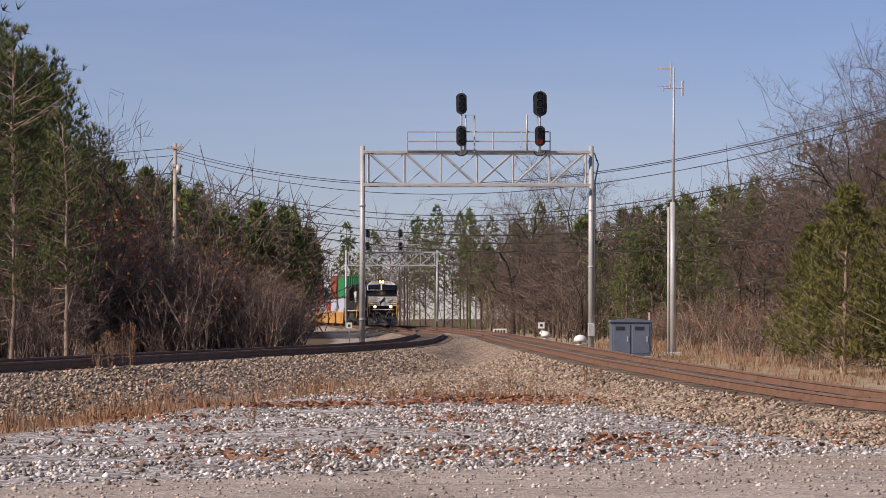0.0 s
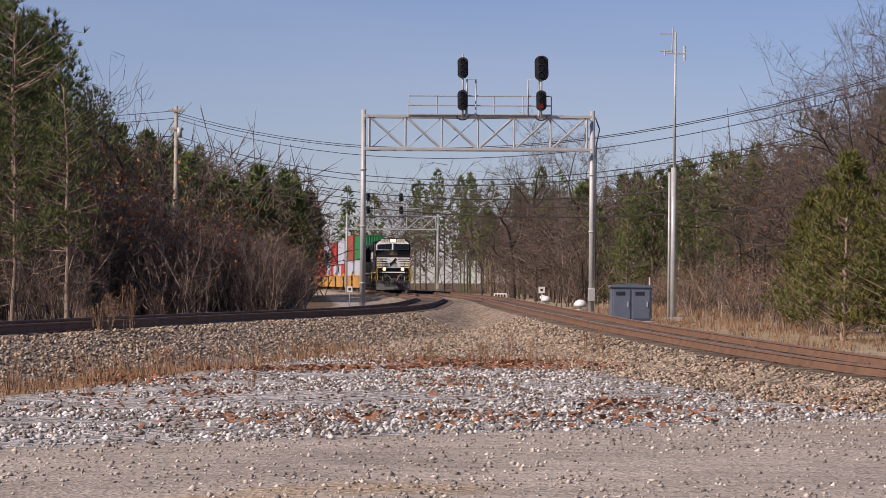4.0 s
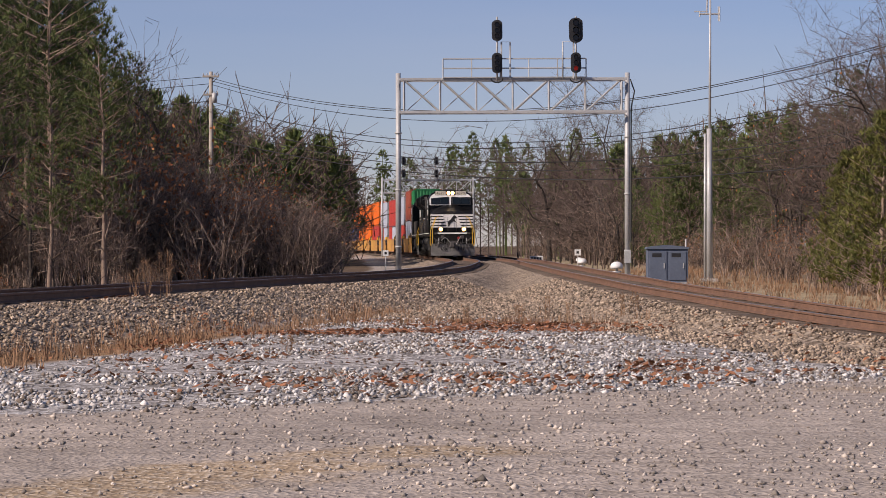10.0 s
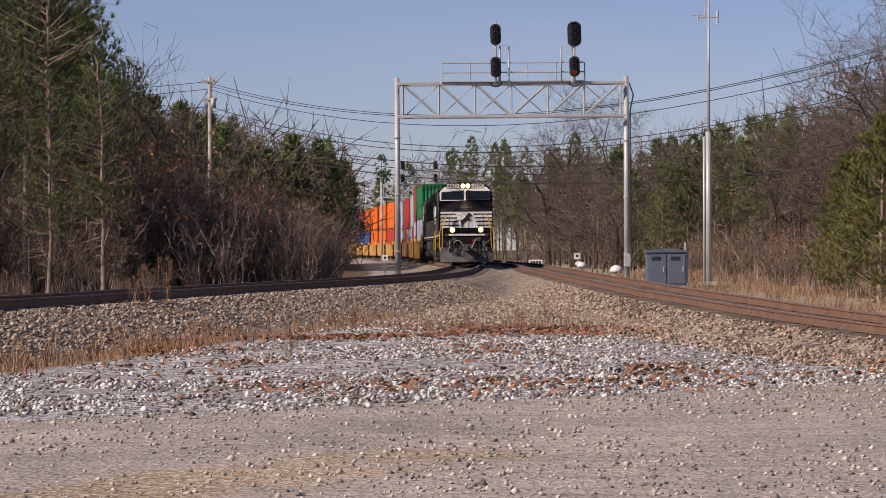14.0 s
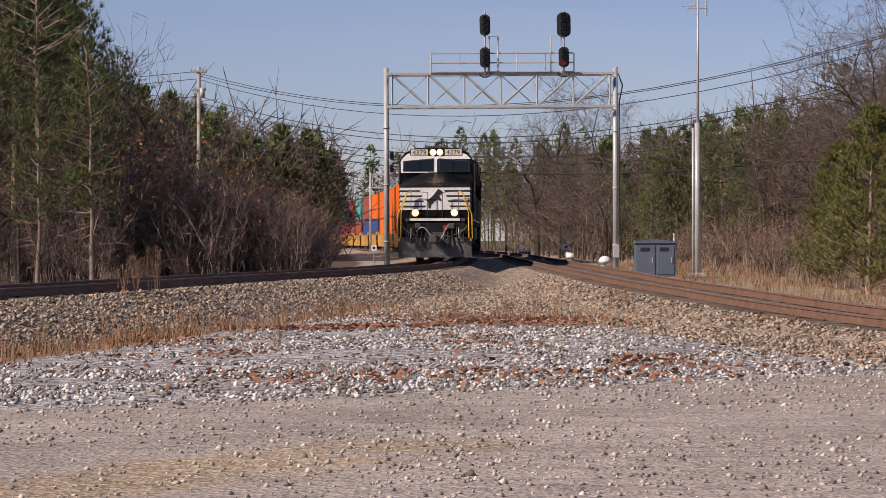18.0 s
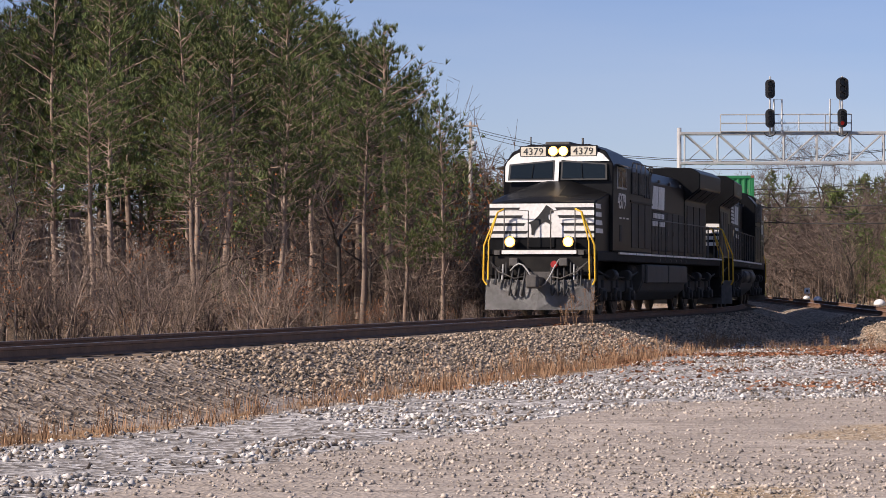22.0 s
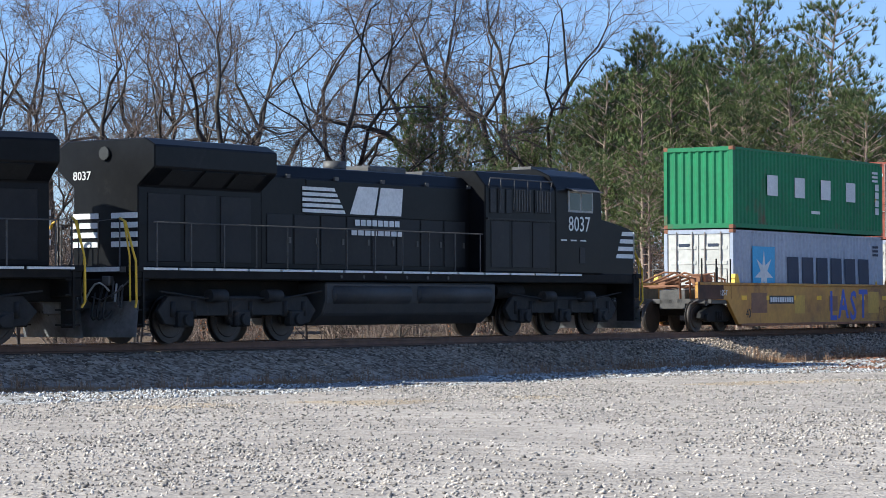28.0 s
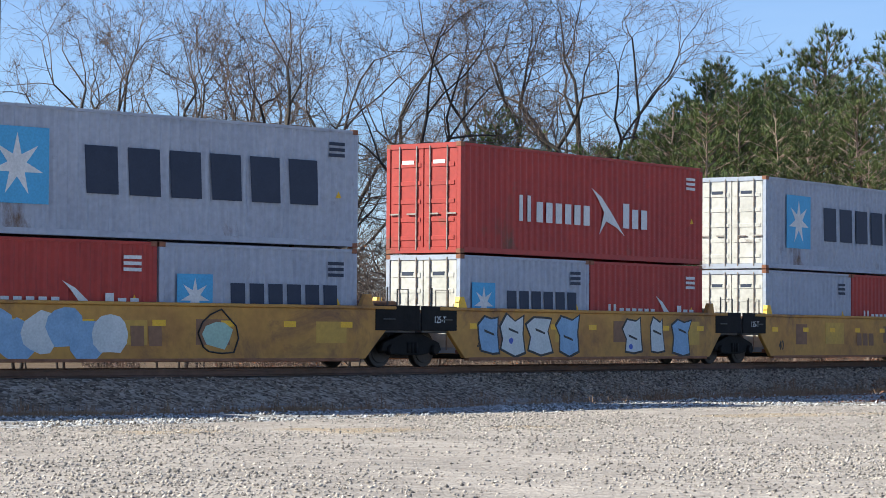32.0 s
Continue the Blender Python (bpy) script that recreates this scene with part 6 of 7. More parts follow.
def build_pole(x, y, h, arms=((0.6, 1.0),)):
    e = empty("utility_pole", pose(x, y, gz(x, y)))
    tagged(e, "weathered wooden utility pole with crossarm and wires", "utility pole", group="utility poles")
    part("shaft", rod((0, 0, -0.3), (0, 0, h), 0.17, 0.11, 12), POLE_WOOD, e)
    for dz, w in arms:
        a = part("crossarm", box(-w, w, -0.16, -0.06, h - dz - 0.06, h - dz + 0.06, 0.01), POLE_WOOD, e)
        for k in (-0.9, -0.45, 0.45, 0.9):
            part("insulator", rod((k * w, -0.11, h - dz + 0.06), (k * w, -0.11, h - dz + 0.2), 0.035, 0.03, 8), GALV, a)
    part("transformer", rod((0.22, -0.1, h - 1.9), (0.22, -0.1, h - 1.3), 0.16, 0.16, 12), GALV, e)
    return e


pole_a = build_pole(-16.4, 150.0, 12.0, ((0.3, 0.5), (1.4, 0.45)))
pole_b = build_pole(28.0, 85.0, 13.8, ((0.4, 1.1),))


def build_wires(a, b, offsets, label):
    e = empty("power_line")
    tagged(e, label, "power line", group="power lines")
    for (dz, dy), sag, r in offsets:
        pts = []
        for u in np.linspace(0, 1, 26):
            p = Vector(a).lerp(Vector(b), u)
            pts.append((p.x, p.y + dy, p.z + dz - sag * 4 * u * (1 - u)))
        part("wire", add_pipe(bmesh.new(), pts, r, 5), WIRE, e)
    return e


build_wires((-16.4, 150, 11.9), (28, 85, 13.7), [((0.0, 0.0), 4.3, 0.018), ((-0.15, 0.5), 4.2, 0.018), ((-0.35, 0.9), 4.45, 0.018)], "black overhead wires sagging across the tracks")
build_wires((-16.4, 150, 10.5), (28, 85, 12.2), [((0.0, 0.0), 4.5, 0.020), ((-0.35, 0.4), 4.4, 0.020)], "sagging pair of cables across the tracks")
build_wires((-16.4, 150, 9.3), (28, 85, 9.4), [((0.0, 0.0), 3.6, 0.024), ((-0.3, 0.3), 3.7, 0.020)], "lower pair of sagging cables across the tracks")
build_wires((-16.4, 150, 8.3), (28, 85, 7.2), [((0.0, 0.0), 2.9, 0.028)], "lowest thick cable sagging across the tracks")
build_wires((-16.4, 150, 12.0), (-120, 190, 12.0), [((0.0, 0.0), 1.5, 0.018), ((-0.4, 0.6), 1.6, 0.018), ((-1.5, 0), 1.6, 0.022)], "overhead wires leading off into the woods")


def build_silo(x, y, r, h):
    """A tall concrete shaft with form-board bands and rough joints."""
    e = empty("concrete_silo", pose(x, y, gz(x, y) - 0.2))
    tagged(e, "tall weathered grey concrete silo behind the tracks", "silo")
    bm = bmesh.new()
    bmesh.ops.create_cone(bm, cap_ends=True, segments=44, radius1=r, radius2=r, depth=h, matrix=Matrix.Translation((0, 0, h / 2)))
    part("shaft", bm, SILO, e)
    for k in range(1, 12):
        bm = bmesh.new()
        bmesh.ops.create_cone(bm, cap_ends=True, segments=44, radius1=r + 0.012, radius2=r + 0.012, depth=0.05, matrix=Matrix.Translation((0, 0, h * k / 12)))
        part("form_joint", bm, SILO, e)
    rng = random.Random(3)
    for i in range(26):
        a = -math.pi / 2 + rng.uniform(-1.4, 1.4)
        z = h * 0.5 + rng.choice([-0.3, 0, 0.3]) + rng.uniform(-0.15, 0.15)
        part("rough_patch", box(-0.25, 0.25, -0.03, 0.03, -0.12, 0.12, 0.02), CONCRETE, e).matrix_basis = Matrix.Translation((r * 1.0 * math.cos(a), r * 1.0 * math.sin(a), z)) @ Matrix.Rotation(a + math.pi / 2, 4, "Z")
    return e


SILO = surface("silo_concrete", (0.21, 0.203, 0.195), (0.135, 0.13, 0.126), 0.5, 0.95, 0.4, dirt=(0.075, 0.072, 0.07), dirt_amount=0.4)


# ---- trees ----
BARK = surface("bark_grey", (0.036, 0.029, 0.024), (0.085, 0.070, 0.058), 3.0, 0.95, 0.5, jitter=0.2)
TWIG = surface("twig_brown", (0.095, 0.068, 0.055), (0.16, 0.118, 0.096), 2.0, 0.95, 0.0, island=0.5)
PINE_BARK = surface("pine_bark", (0.22, 0.155, 0.12), (0.33, 0.25, 0.19), 3.5, 0.95, 0.5, jitter=0.2)
NEEDLE = surface("pine_needles", (0.056, 0.090, 0.030), (0.150, 0.168, 0.054), 1.2, 0.6, 0.0, jitter=0.25, spec=0.25)
CEDAR = surface("cedar_green", (0.085, 0.100, 0.030), (0.15, 0.135, 0.035), 1.2, 0.7, 0.0, jitter=0.25, spec=0.2)
OAK_LEAF = surface("oak_leaf_rust", (0.30, 0.105, 0.040), (0.40, 0.17, 0.065), 3.0, 0.8, 0.0, island=0.35)
BRUSH = surface("brush_brown", (0.17, 0.122, 0.094), (0.30, 0.228, 0.18), 1.5, 0.95, 0.0, island=0.75)


def fast_mesh(name, v, quads, tris, mat):
    me = bpy.data.meshes.new(name)
    me.vertices.add(len(v))
    me.vertices.foreach_set("co", np.ascontiguousarray(v, dtype=np.float32).ravel())
    nq, nt3 = len(quads), len(tris)
    me.loops.add(nq * 4 + nt3 * 3)
    idx = np.concatenate([np.asarray(quads, np.int32).ravel(), np.asarray(tris, np.int32).ravel()]).astype(np.int32)
    me.loops.foreach_set("vertex_index", idx)
    me.polygons.add(nq + nt3)
    start = np.concatenate([np.arange(nq) * 4, nq * 4 + np.arange(nt3) * 3]).astype(np.int32)
    me.polygons.foreach_set("loop_start", start)
    me.materials.append(mat)
    me.update(calc_edges=True)
    me.validate()
    return me


def unit_rows(a):
    return a / (np.linalg.norm(a, axis=1, keepdims=True) + 1e-9)


class Mesher:
    """Gathers tapered limbs, needle tufts and leaves, and turns them into one mesh at the end."""

    def __init__(self):
        self.limbs, self.tufts, self.leaves, self.scale = [], [], [], 1.0

    def limb(self, a, b, ra, rb, n):
        self.limbs.append((*a, *b, ra, rb, n))

    def tuft(self, c, axis, r, n, w):
        self.tufts.append((*c, *axis, r, n, w))

    def leaf(self, c, r):
        self.leaves.append((*c, r))

    def top(self):
        return max(l[5] for l in self.limbs)

    def mesh(self, name, mat):
        vs, quads, tris, o = [], [], [], 0
        if self.limbs:
            L = np.array(self.limbs)
            for n in (3, 4, 5, 7, 8):
                M = L[L[:, 8] == n]
                if not len(M):
                    continue
                a, b = M[:, :3], M[:, 3:6]
                d = unit_rows(b - a)
                ref = np.where(np.abs(d[:, 2:3]) > 0.8, np.array([[0.3, 0.9, 0.2]]), np.array([[0, 0, 1.0]]))
                u = unit_rows(np.cross(d, ref))
                w = np.cross(d, u)
                ang = 2 * np.pi * np.arange(n) / n
                ring = np.cos(ang)[None, :, None] * u[:, None] + np.sin(ang)[None, :, None] * w[:, None]
                lo = a[:, None] + ring * M[:, 6][:, None, None]
                hi = b[:, None] + ring * M[:, 7][:, None, None]
                v = np.concatenate([lo, hi], 1).reshape(-1, 3)
                base = o + np.arange(len(M))[:, None] * 2 * n
                i, j = np.arange(n)[None], (np.arange(n)[None] + 1) % n
                quads.append(np.stack([base + i, base + j, base + n + j, base + n + i], -1).reshape(-1, 4))
                vs.append(v)
                o += len(v)
        if self.tufts:
            T = np.array(self.tufts)
            T = np.repeat(T, T[:, 7].astype(int), axis=0)
            d = unit_rows(np.random.normal(size=(len(T), 3)) * 0.52 + T[:, 3:6]) * (T[:, 6] * np.random.uniform(0.6, 1.0, len(T)))[:, None]
            s = unit_rows(np.cross(d, np.random.normal(size=(len(T), 3)))) * T[:, 8:9]
            c = T[:, :3]
            v = np.stack([c + s, c - s, c + d], 1).reshape(-1, 3)
            tris.append(o + np.arange(len(v)).reshape(-1, 3))
            vs.append(v)
            o += len(v)
        if self.leaves:
            F = np.array(self.leaves)
            p = unit_rows(np.random.normal(size=(len(F), 3))) * F[:, 3:4]
            q = unit_rows(np.cross(p, np.random.normal(size=(len(F), 3)))) * F[:, 3:4] * 0.6
            c = F[:, :3]
            v = np.stack([c - p, c + q, c + p, c - q], 1).reshape(-1, 3)
            quads.append(o + np.arange(len(v)).reshape(-1, 4))
            vs.append(v)
        quads = np.concatenate(quads) if quads else np.zeros((0, 4), np.int32)
        tris = np.concatenate(tris) if tris else np.zeros((0, 3), np.int32)
        return fast_mesh(name, np.concatenate(vs) * self.scale, quads, tris, mat)


def unit(v):
    return v / (np.linalg.norm(v) + 1e-9)


def grow(wood, twig, p, d, length, r, depth, top_depth, spread, up, leaves=None, fine=4):
    """A limb that bends, forks and ends in fine twigs."""
    steps = 4 if depth < 2 else 3
    n = 8 if depth == 0 else (5 if depth < 3 else 3)
    m = wood if depth < 3 else twig
    ends = []
    for i in range(steps):
        d2 = unit(d + np.random.normal(size=3) * (0.05 if depth == 0 else 0.20) + np.array([0, 0, up * 0.10]))
        q = p + d2 * length / steps
        r2 = r * (1 - 0.40 / steps * (1.0 if depth else 0.6))
        m.limb(p, q, r, r2, n)
        ends.append((q, d2, r2, (i + 1) / steps))
        p, d, r = q, d2, r2
    if depth >= top_depth:
        for _ in range(fine):
            q = ends[np.random.randint(len(ends))][0]
            t = q + unit(d + np.random.normal(size=3) * 0.75) * length * np.random.uniform(0.5, 1.1)
            twig.limb(q, t, max(r * 0.6, 0.010), 0.006, 3)
        if leaves is not None and np.random.rand() < 0.5:
            leaves.leaf(p + np.random.normal(size=3) * 0.1, 0.07)
        return
    kids = 3 if depth == 0 else np.random.randint(2, 4)
    for k in range(kids):
        side = np.random.normal(size=3)
        side[2] *= 0.4
        side = unit(side - d * np.dot(side, d))
        nd = unit(d * np.random.uniform(0.55, 1.0) + side * spread * np.random.uniform(0.6, 1.1))
        grow(wood, twig, p, nd, length * np.random.uniform(0.58, 0.82), r * np.random.uniform(0.66, 0.88), depth + 1, top_depth, spread, up, leaves, fine)
    for q, dd, rr, u in ends[:-1]:
        if (depth > 0 or u > 0.45) and np.random.rand() < 0.9:
            side = np.random.normal(size=3)
            side = unit(side - dd * np.dot(side, dd))
            grow(wood, twig, q, unit(dd * 0.45 + side), length * np.random.uniform(0.35, 0.6), rr * 0.5, depth + (2 if depth else 1), top_depth, spread, up, leaves, fine)


def bare_tree(seed, height, r, label, top_depth=5, spread=0.75, trunk=0.42, leaves=False, fine=4):
    np.random.seed(seed)
    wood, twig, lf = Mesher(), Mesher(), Mesher()
    grow(wood, twig, np.array([0, 0, -0.3]), np.array([0.02, 0.01, 1.0]), height * trunk, r, 0, top_depth, spread, 0.6, lf if leaves else None, fine)
    for m in (wood, twig, lf):
        m.scale = height / twig.top()
    e = empty("bare_tree")
    tagged(e, label, "tree", group="bare trees")
    shared("trunk", wood.mesh("trunk", BARK), e)
    shared("crown", twig.mesh("crown", TWIG), e)["label"] = "leafless crown of fine twigs"
    if leaves:
        shared("leaves", lf.mesh("leaves", OAK_LEAF), e)["label"] = "few dry rust leaves"
    return e


def pine_tree(seed, height, r, bare, width, label, density=1.35):
    """A tall pine: straight trunk, dead stubs below, a ragged crown of needle tufts above."""
    np.random.seed(seed)
    wood, needles = Mesher(), Mesher()
    pts = [np.array([0, 0, -0.3])]
    for i in range(10):
        pts.append(pts[-1] + np.array([np.random.normal() * 0.05, np.random.normal() * 0.05, (height + 0.3) / 10]))
    for i in range(10):
        wood.limb(pts[i], pts[i + 1], r * (1 - 0.088 * i), r * (1 - 0.088 * (i + 1)), 8)

    def trunk_at(z):
        u = np.clip((z + 0.3) / (height + 0.3) * 10, 0, 9.999)
        return pts[int(u)] + (pts[int(u) + 1] - pts[int(u)]) * (u - int(u))
    for i in range(14):
        z = np.random.uniform(0.12, bare + 0.1) * height
        a = np.random.uniform(0, 6.28)
        l = np.random.uniform(0.5, 1.6)
        p = trunk_at(z)
        q = p + np.array([math.cos(a), math.sin(a), np.random.uniform(-0.25, 0.35)]) * l
        wood.limb(p, q, 0.03, 0.012, 3)
        wood.limb(q, q + np.random.normal(size=3) * 0.35, 0.012, 0.006, 3)
    z = bare * height
    while z < height * 0.985:
        u = (z - bare * height) / (height * (1 - bare))
        reach = width * (0.50 + 1.6 * u if u < 0.3 else 0.98) * (1.02 - u) ** 0.52
        for _ in range(np.random.randint(2, 5)):
            a = np.random.uniform(0, 6.28)
            l = reach * np.random.uniform(0.55, 1.1) + 0.25
            p = trunk_at(z)
            d = np.array([math.cos(a), math.sin(a), np.random.uniform(0.05, 0.45) + 0.5 * u])
            q = p + unit(d) * l
            wood.limb(p, q, 0.014 + 0.008 * l, 0.008, 4)
            for _ in range(int((1.6 + 2.5 * l) * density)):
                t = np.random.uniform(0.35, 1.0)
                sub = p + (q - p) * t + np.random.normal(size=3) * 0.20 * l * np.array([1, 1, 0.6])
                if np.random.rand() < 0.4:
                    wood.limb(p + (q - p) * t, sub, 0.01, 0.006, 3)
                needles.tuft(sub, np.array([0, 0, 0.9]) + 0.5 * unit(q - p), np.random.uniform(0.26, 0.46), 13, 0.020)
        z += np.random.uniform(0.16, 0.34)
    e = empty("pine_tree")
    tagged(e, label, "tree", group="pines")
    shared("trunk", wood.mesh("trunk", PINE_BARK), e)
    shared("crown", needles.mesh("crown", NEEDLE), e)["label"] = "ragged green crown of needle tufts"
    return e


def cedar_tree(seed, height, width, label):
    """A dense conical evergreen to the ground, olive and yellowed."""
    np.random.seed(seed)
    wood, needles = Mesher(), Mesher()
    wood.limb(np.array([0, 0, -0.2]), np.array([0, 0, height * 0.96]), 0.11, 0.02, 7)
    z = 0.15
    while z < height * 0.97:
        u = z / height
        reach = width * (1 - u) ** 0.75
        for _ in range(9):
            a = np.random.uniform(0, 6.28)
            l = reach * np.random.uniform(0.6, 1.12) + 0.1
            q = np.array([math.cos(a) * l, math.sin(a) * l, z + l * np.random.uniform(0.25, 0.7)])
            wood.limb(np.array([0, 0, z]), q, 0.016, 0.006, 3)
            for _ in range(int(4 + 4 * l)):
                t = np.random.uniform(0.3, 1.0) ** 0.7
                c = np.array([0, 0, z]) * (1 - t) + q * t + np.random.normal(size=3) * 0.10
                needles.tuft(c, np.array([math.cos(a) * 0.3, math.sin(a) * 0.3, 0.8]), 0.22, 8, 0.020)
        z += height / 34
    e = empty("cedar_tree")
    tagged(e, label, "tree", group="cedars")
    shared("trunk", wood.mesh("trunk", PINE_BARK), e)
    shared("crown", needles.mesh("crown", CEDAR), e)["label"] = "dense olive green foliage"
    return e


def thicket(seed, height, width, stems, label, leaves=0):
    """A leafless thicket: many arching stems with fine twigs."""
    np.random.seed(seed)
    m, lf = Mesher(), Mesher()
    for _ in range(stems):
        a = np.random.uniform(0, 6.28)
        p = np.array([math.cos(a), math.sin(a), 0]) * width * 0.6 * math.sqrt(np.random.rand())
        p[2] = -0.1
        d = unit(np.array([p[0] * 0.25 / width + np.random.normal() * 0.18, p[1] * 0.25 / width + np.random.normal() * 0.18, 1.0]))
        h = height * np.random.uniform(0.45, 1.0)
        r = 0.017 + 0.006 * h
        k = 6
        for i in range(k):
            d = unit(d + np.random.normal(size=3) * 0.12)
            q = p + d * h / k
            m.limb(p, q, r, r * 0.82, 3)
            r *= 0.82
            if i:
                for _ in range(4):
                    s = unit(d * 0.7 + np.random.normal(size=3) * 0.60)
                    t = q + s * h * np.random.uniform(0.07, 0.17)
                    m.limb(q, t, r * 0.6, 0.007, 3)
                    for _ in range(1):
                        t2 = t + unit(s + np.random.normal(size=3) * 0.6) * h * np.random.uniform(0.06, 0.14)
                        m.limb(q + (t - q) * 0.6, t2, 0.007, 0.004, 3)
            p = q
        if leaves:
            for _ in range(leaves):
                lf.leaf(p + np.random.normal(size=3) * np.array([0.5, 0.5, 0.6]), 0.07)
    e = empty("thicket")
    tagged(e, label, "shrub", group="thickets")
    shared("brush", m.mesh("brush", BRUSH), e)
    if leaves:
        shared("leaves", lf.mesh("leaves", OAK_LEAF), e)["label"] = "clinging rust-orange leaves"
    return e


def far_wood(name, label, spots, seed, mat, kind_pine):
    """A stretch of far woods that nobody could count, as one mesh of small crowns and stems."""
    np.random.seed(seed)
    m = Mesher()
    for x, y, z, h in spots:
        if kind_pine:
            m.limb(np.array([x, y, z]), np.array([x, y, z + h]), 0.12, 0.04, 4)
            for _ in range(120):
                u = np.random.uniform(0.35, 1.0)
                a = np.random.uniform(0, 6.28)
                rr = (1 - u) ** 0.6 * h * 0.22 * np.random.uniform(0.3, 1.0) + 0.15
                c = np.array([x + math.cos(a) * rr, y + math.sin(a) * rr, z + u * h])
                m.tuft(c, np.array([0, 0, 0.6]), 0.75, 8, 0.10)
        else:
            m.limb(np.array([x, y, z]), np.array([x, y, z + h * 0.55]), 0.10, 0.06, 4)
            for _ in range(55):
                u = np.random.uniform(0.12, 0.8)
                p = np.array([x, y, z + u * h]) + np.random.normal(size=3) * np.array([0.1, 0.1, 0.1]) * h
                d = unit(np.random.normal(size=3) * np.array([1, 1, 0.4]) + np.array([0, 0, 0.8]))
                q = p + d * h * np.random.uniform(0.1, 0.24)
                m.limb(p, q, 0.05, 0.02, 3)
                for _ in range(2):
                    t = q + unit(d + np.random.normal(size=3) * 0.7) * h * np.random.uniform(0.05, 0.13)
                    m.limb(p + (q - p) * 0.7, t, 0.03, 0.014, 3)
    ob = new(name, m.mesh(name, mat))
    tagged(ob, label, "woods", kind="stuff")
    return ob


tree_rng = random.Random(21)


def plant(kinds, spots, lo=0.9, hi=1.1):
    """Copies of the given trees at spots (x, y, height factor)."""
    for i, (x, y, k) in enumerate(spots):
        src = kinds[i % len(kinds)]
        f = k * tree_rng.uniform(lo, hi)
        c = copy_thing(src, pose(x, y, gz(x, y) - 0.05, tree_rng.uniform(-2, 2), tree_rng.uniform(-2, 2), tree_rng.uniform(0, 360)))
        c.scale = (f, f, f)


def drop_source(kinds):
    for e in kinds:
        for o in list(e.children_recursive) + [e]:
            bpy.data.objects.remove(o)


PINES = [pine_tree(31, 12.0, 0.17, 0.50, 2.9, "tall pine with bare lower trunk and green crown behind the track"),
         pine_tree(32, 12.0, 0.15, 0.40, 2.5, "slender pine with a ragged green crown behind the track"),
         pine_tree(33, 12.0, 0.19, 0.56, 3.0, "tall pine with dead lower limbs behind the track"),
         pine_tree(34, 12.0, 0.14, 0.30, 2.7, "full green pine behind the track")]
YOUNG = [pine_tree(41, 8.0, 0.11, 0.08, 1.9, "bushy dark green young pine beside the line", 1.5), pine_tree(42, 8.0, 0.10, 0.12, 1.7, "dense young pine beside the line", 1.5)]
BIG = [bare_tree(51, 20.0, 0.36, "tall leafless hardwood with forked trunk behind the track", 5, 0.62, 0.40, True, 6),
       bare_tree(52, 20.0, 0.33, "tall leafless hardwood with spreading limbs behind the track", 5, 0.78, 0.36, False, 6),
       bare_tree(57, 20.0, 0.28, "slim leafless hardwood behind the track", 5, 0.55, 0.48, True, 6)]
SMALL = [bare_tree(61, 8.0, 0.10, "young leafless tree at the wood's edge", 4, 0.7, 0.4, False, 1), bare_tree(62, 8.0, 0.09, "thin leafless sapling at the wood's edge", 4, 0.6, 0.5, False, 1), bare_tree(63, 8.0, 0.11, "young leafless tree with clinging rust leaves", 4, 0.8, 0.38, True, 1)]
CEDARS = [cedar_tree(71, 6.0, 2.2, "olive and yellow-green cedar beside the line"), cedar_tree(72, 6.0, 1.9, "dark olive cedar beside the line")]
BUSH = [thicket(81, 4.0, 1.6, 26, "dense brown leafless thicket beside the track"), thicket(82, 4.0, 1.4, 22, "tangled brown leafless thicket beside the track"), thicket(83, 4.0, 1.5, 24, "brown thicket with rust-orange leaves beside the track", 20), thicket(84, 4.0, 1.7, 28, "grey-brown leafless thicket beside the track")]

plant(PINES, [(-17.4, 94.4, 1.08), (-14.9, 96.0, 0.92), (-20.4, 92.4, 1.14), (-24.6, 93.6, 1.14), (-22.1, 99.6, 1.34), (-27.6, 96.0, 1.14), (-31.2, 100.8, 1.14), (-28.8, 105.6, 1.14), (-34.8, 103.2, 1.08), (-19.2, 103.2, 1.20), (-22.2, 89.4, 0.96), (-29.4, 90.0, 1.10), (-18.6, 88.2, 0.94), (-26.4, 86.4, 1.02), (-15.8, 91.2, 1.02), (-32.4, 91.2, 1.08), (-23.4, 96.0, 1.20)])
plant(SMALL + BUSH, [(-16.3, 89.4, 0.90), (-18.5, 91.2, 1.08), (-17.5, 96.0, 1.14), (-15.1, 94.2, 0.96), (-20.4, 96.6, 1.20), (-25.2, 92.4, 1.08), (-14.4, 86.4, 0.96), (-17.0, 84.0, 1.08), (-19.6, 83.4, 0.96), (-21.8, 81.6, 1.08), (-13.8, 91.8, 1.08), (-24.5, 80.4, 0.96), (-13.0, 96.6, 1.14), (-12.2, 103.2, 1.32), (-14.6, 105.6, 1.44), (-16.8, 108.0, 1.44)])
plant(BIG, [(-55.6, 127.5, 1.50), (-49.5, 125.7, 1.45), (-38.1, 106.5, 1.25), (-94.6, 141.0, 1.65), (-54.4, 94.9, 1.25), (-46.3, 96.6, 1.20), (-78, 128, 1.45), (-70, 108, 1.25), (-66, 134, 1.45), (-62.0, 104, 1.15), (-84, 120, 1.40), (-74, 142, 1.5)], 0.98, 1.04)
plant(PINES, [(-15.0, 75, 0.70), (-17.5, 72, 0.74), (-20.0, 70, 0.76), (-14.0, 80, 0.68), (-22.5, 66, 0.72), (-25.0, 62, 0.68), (-19.0, 64, 0.60), (-13.0, 85, 0.72)])
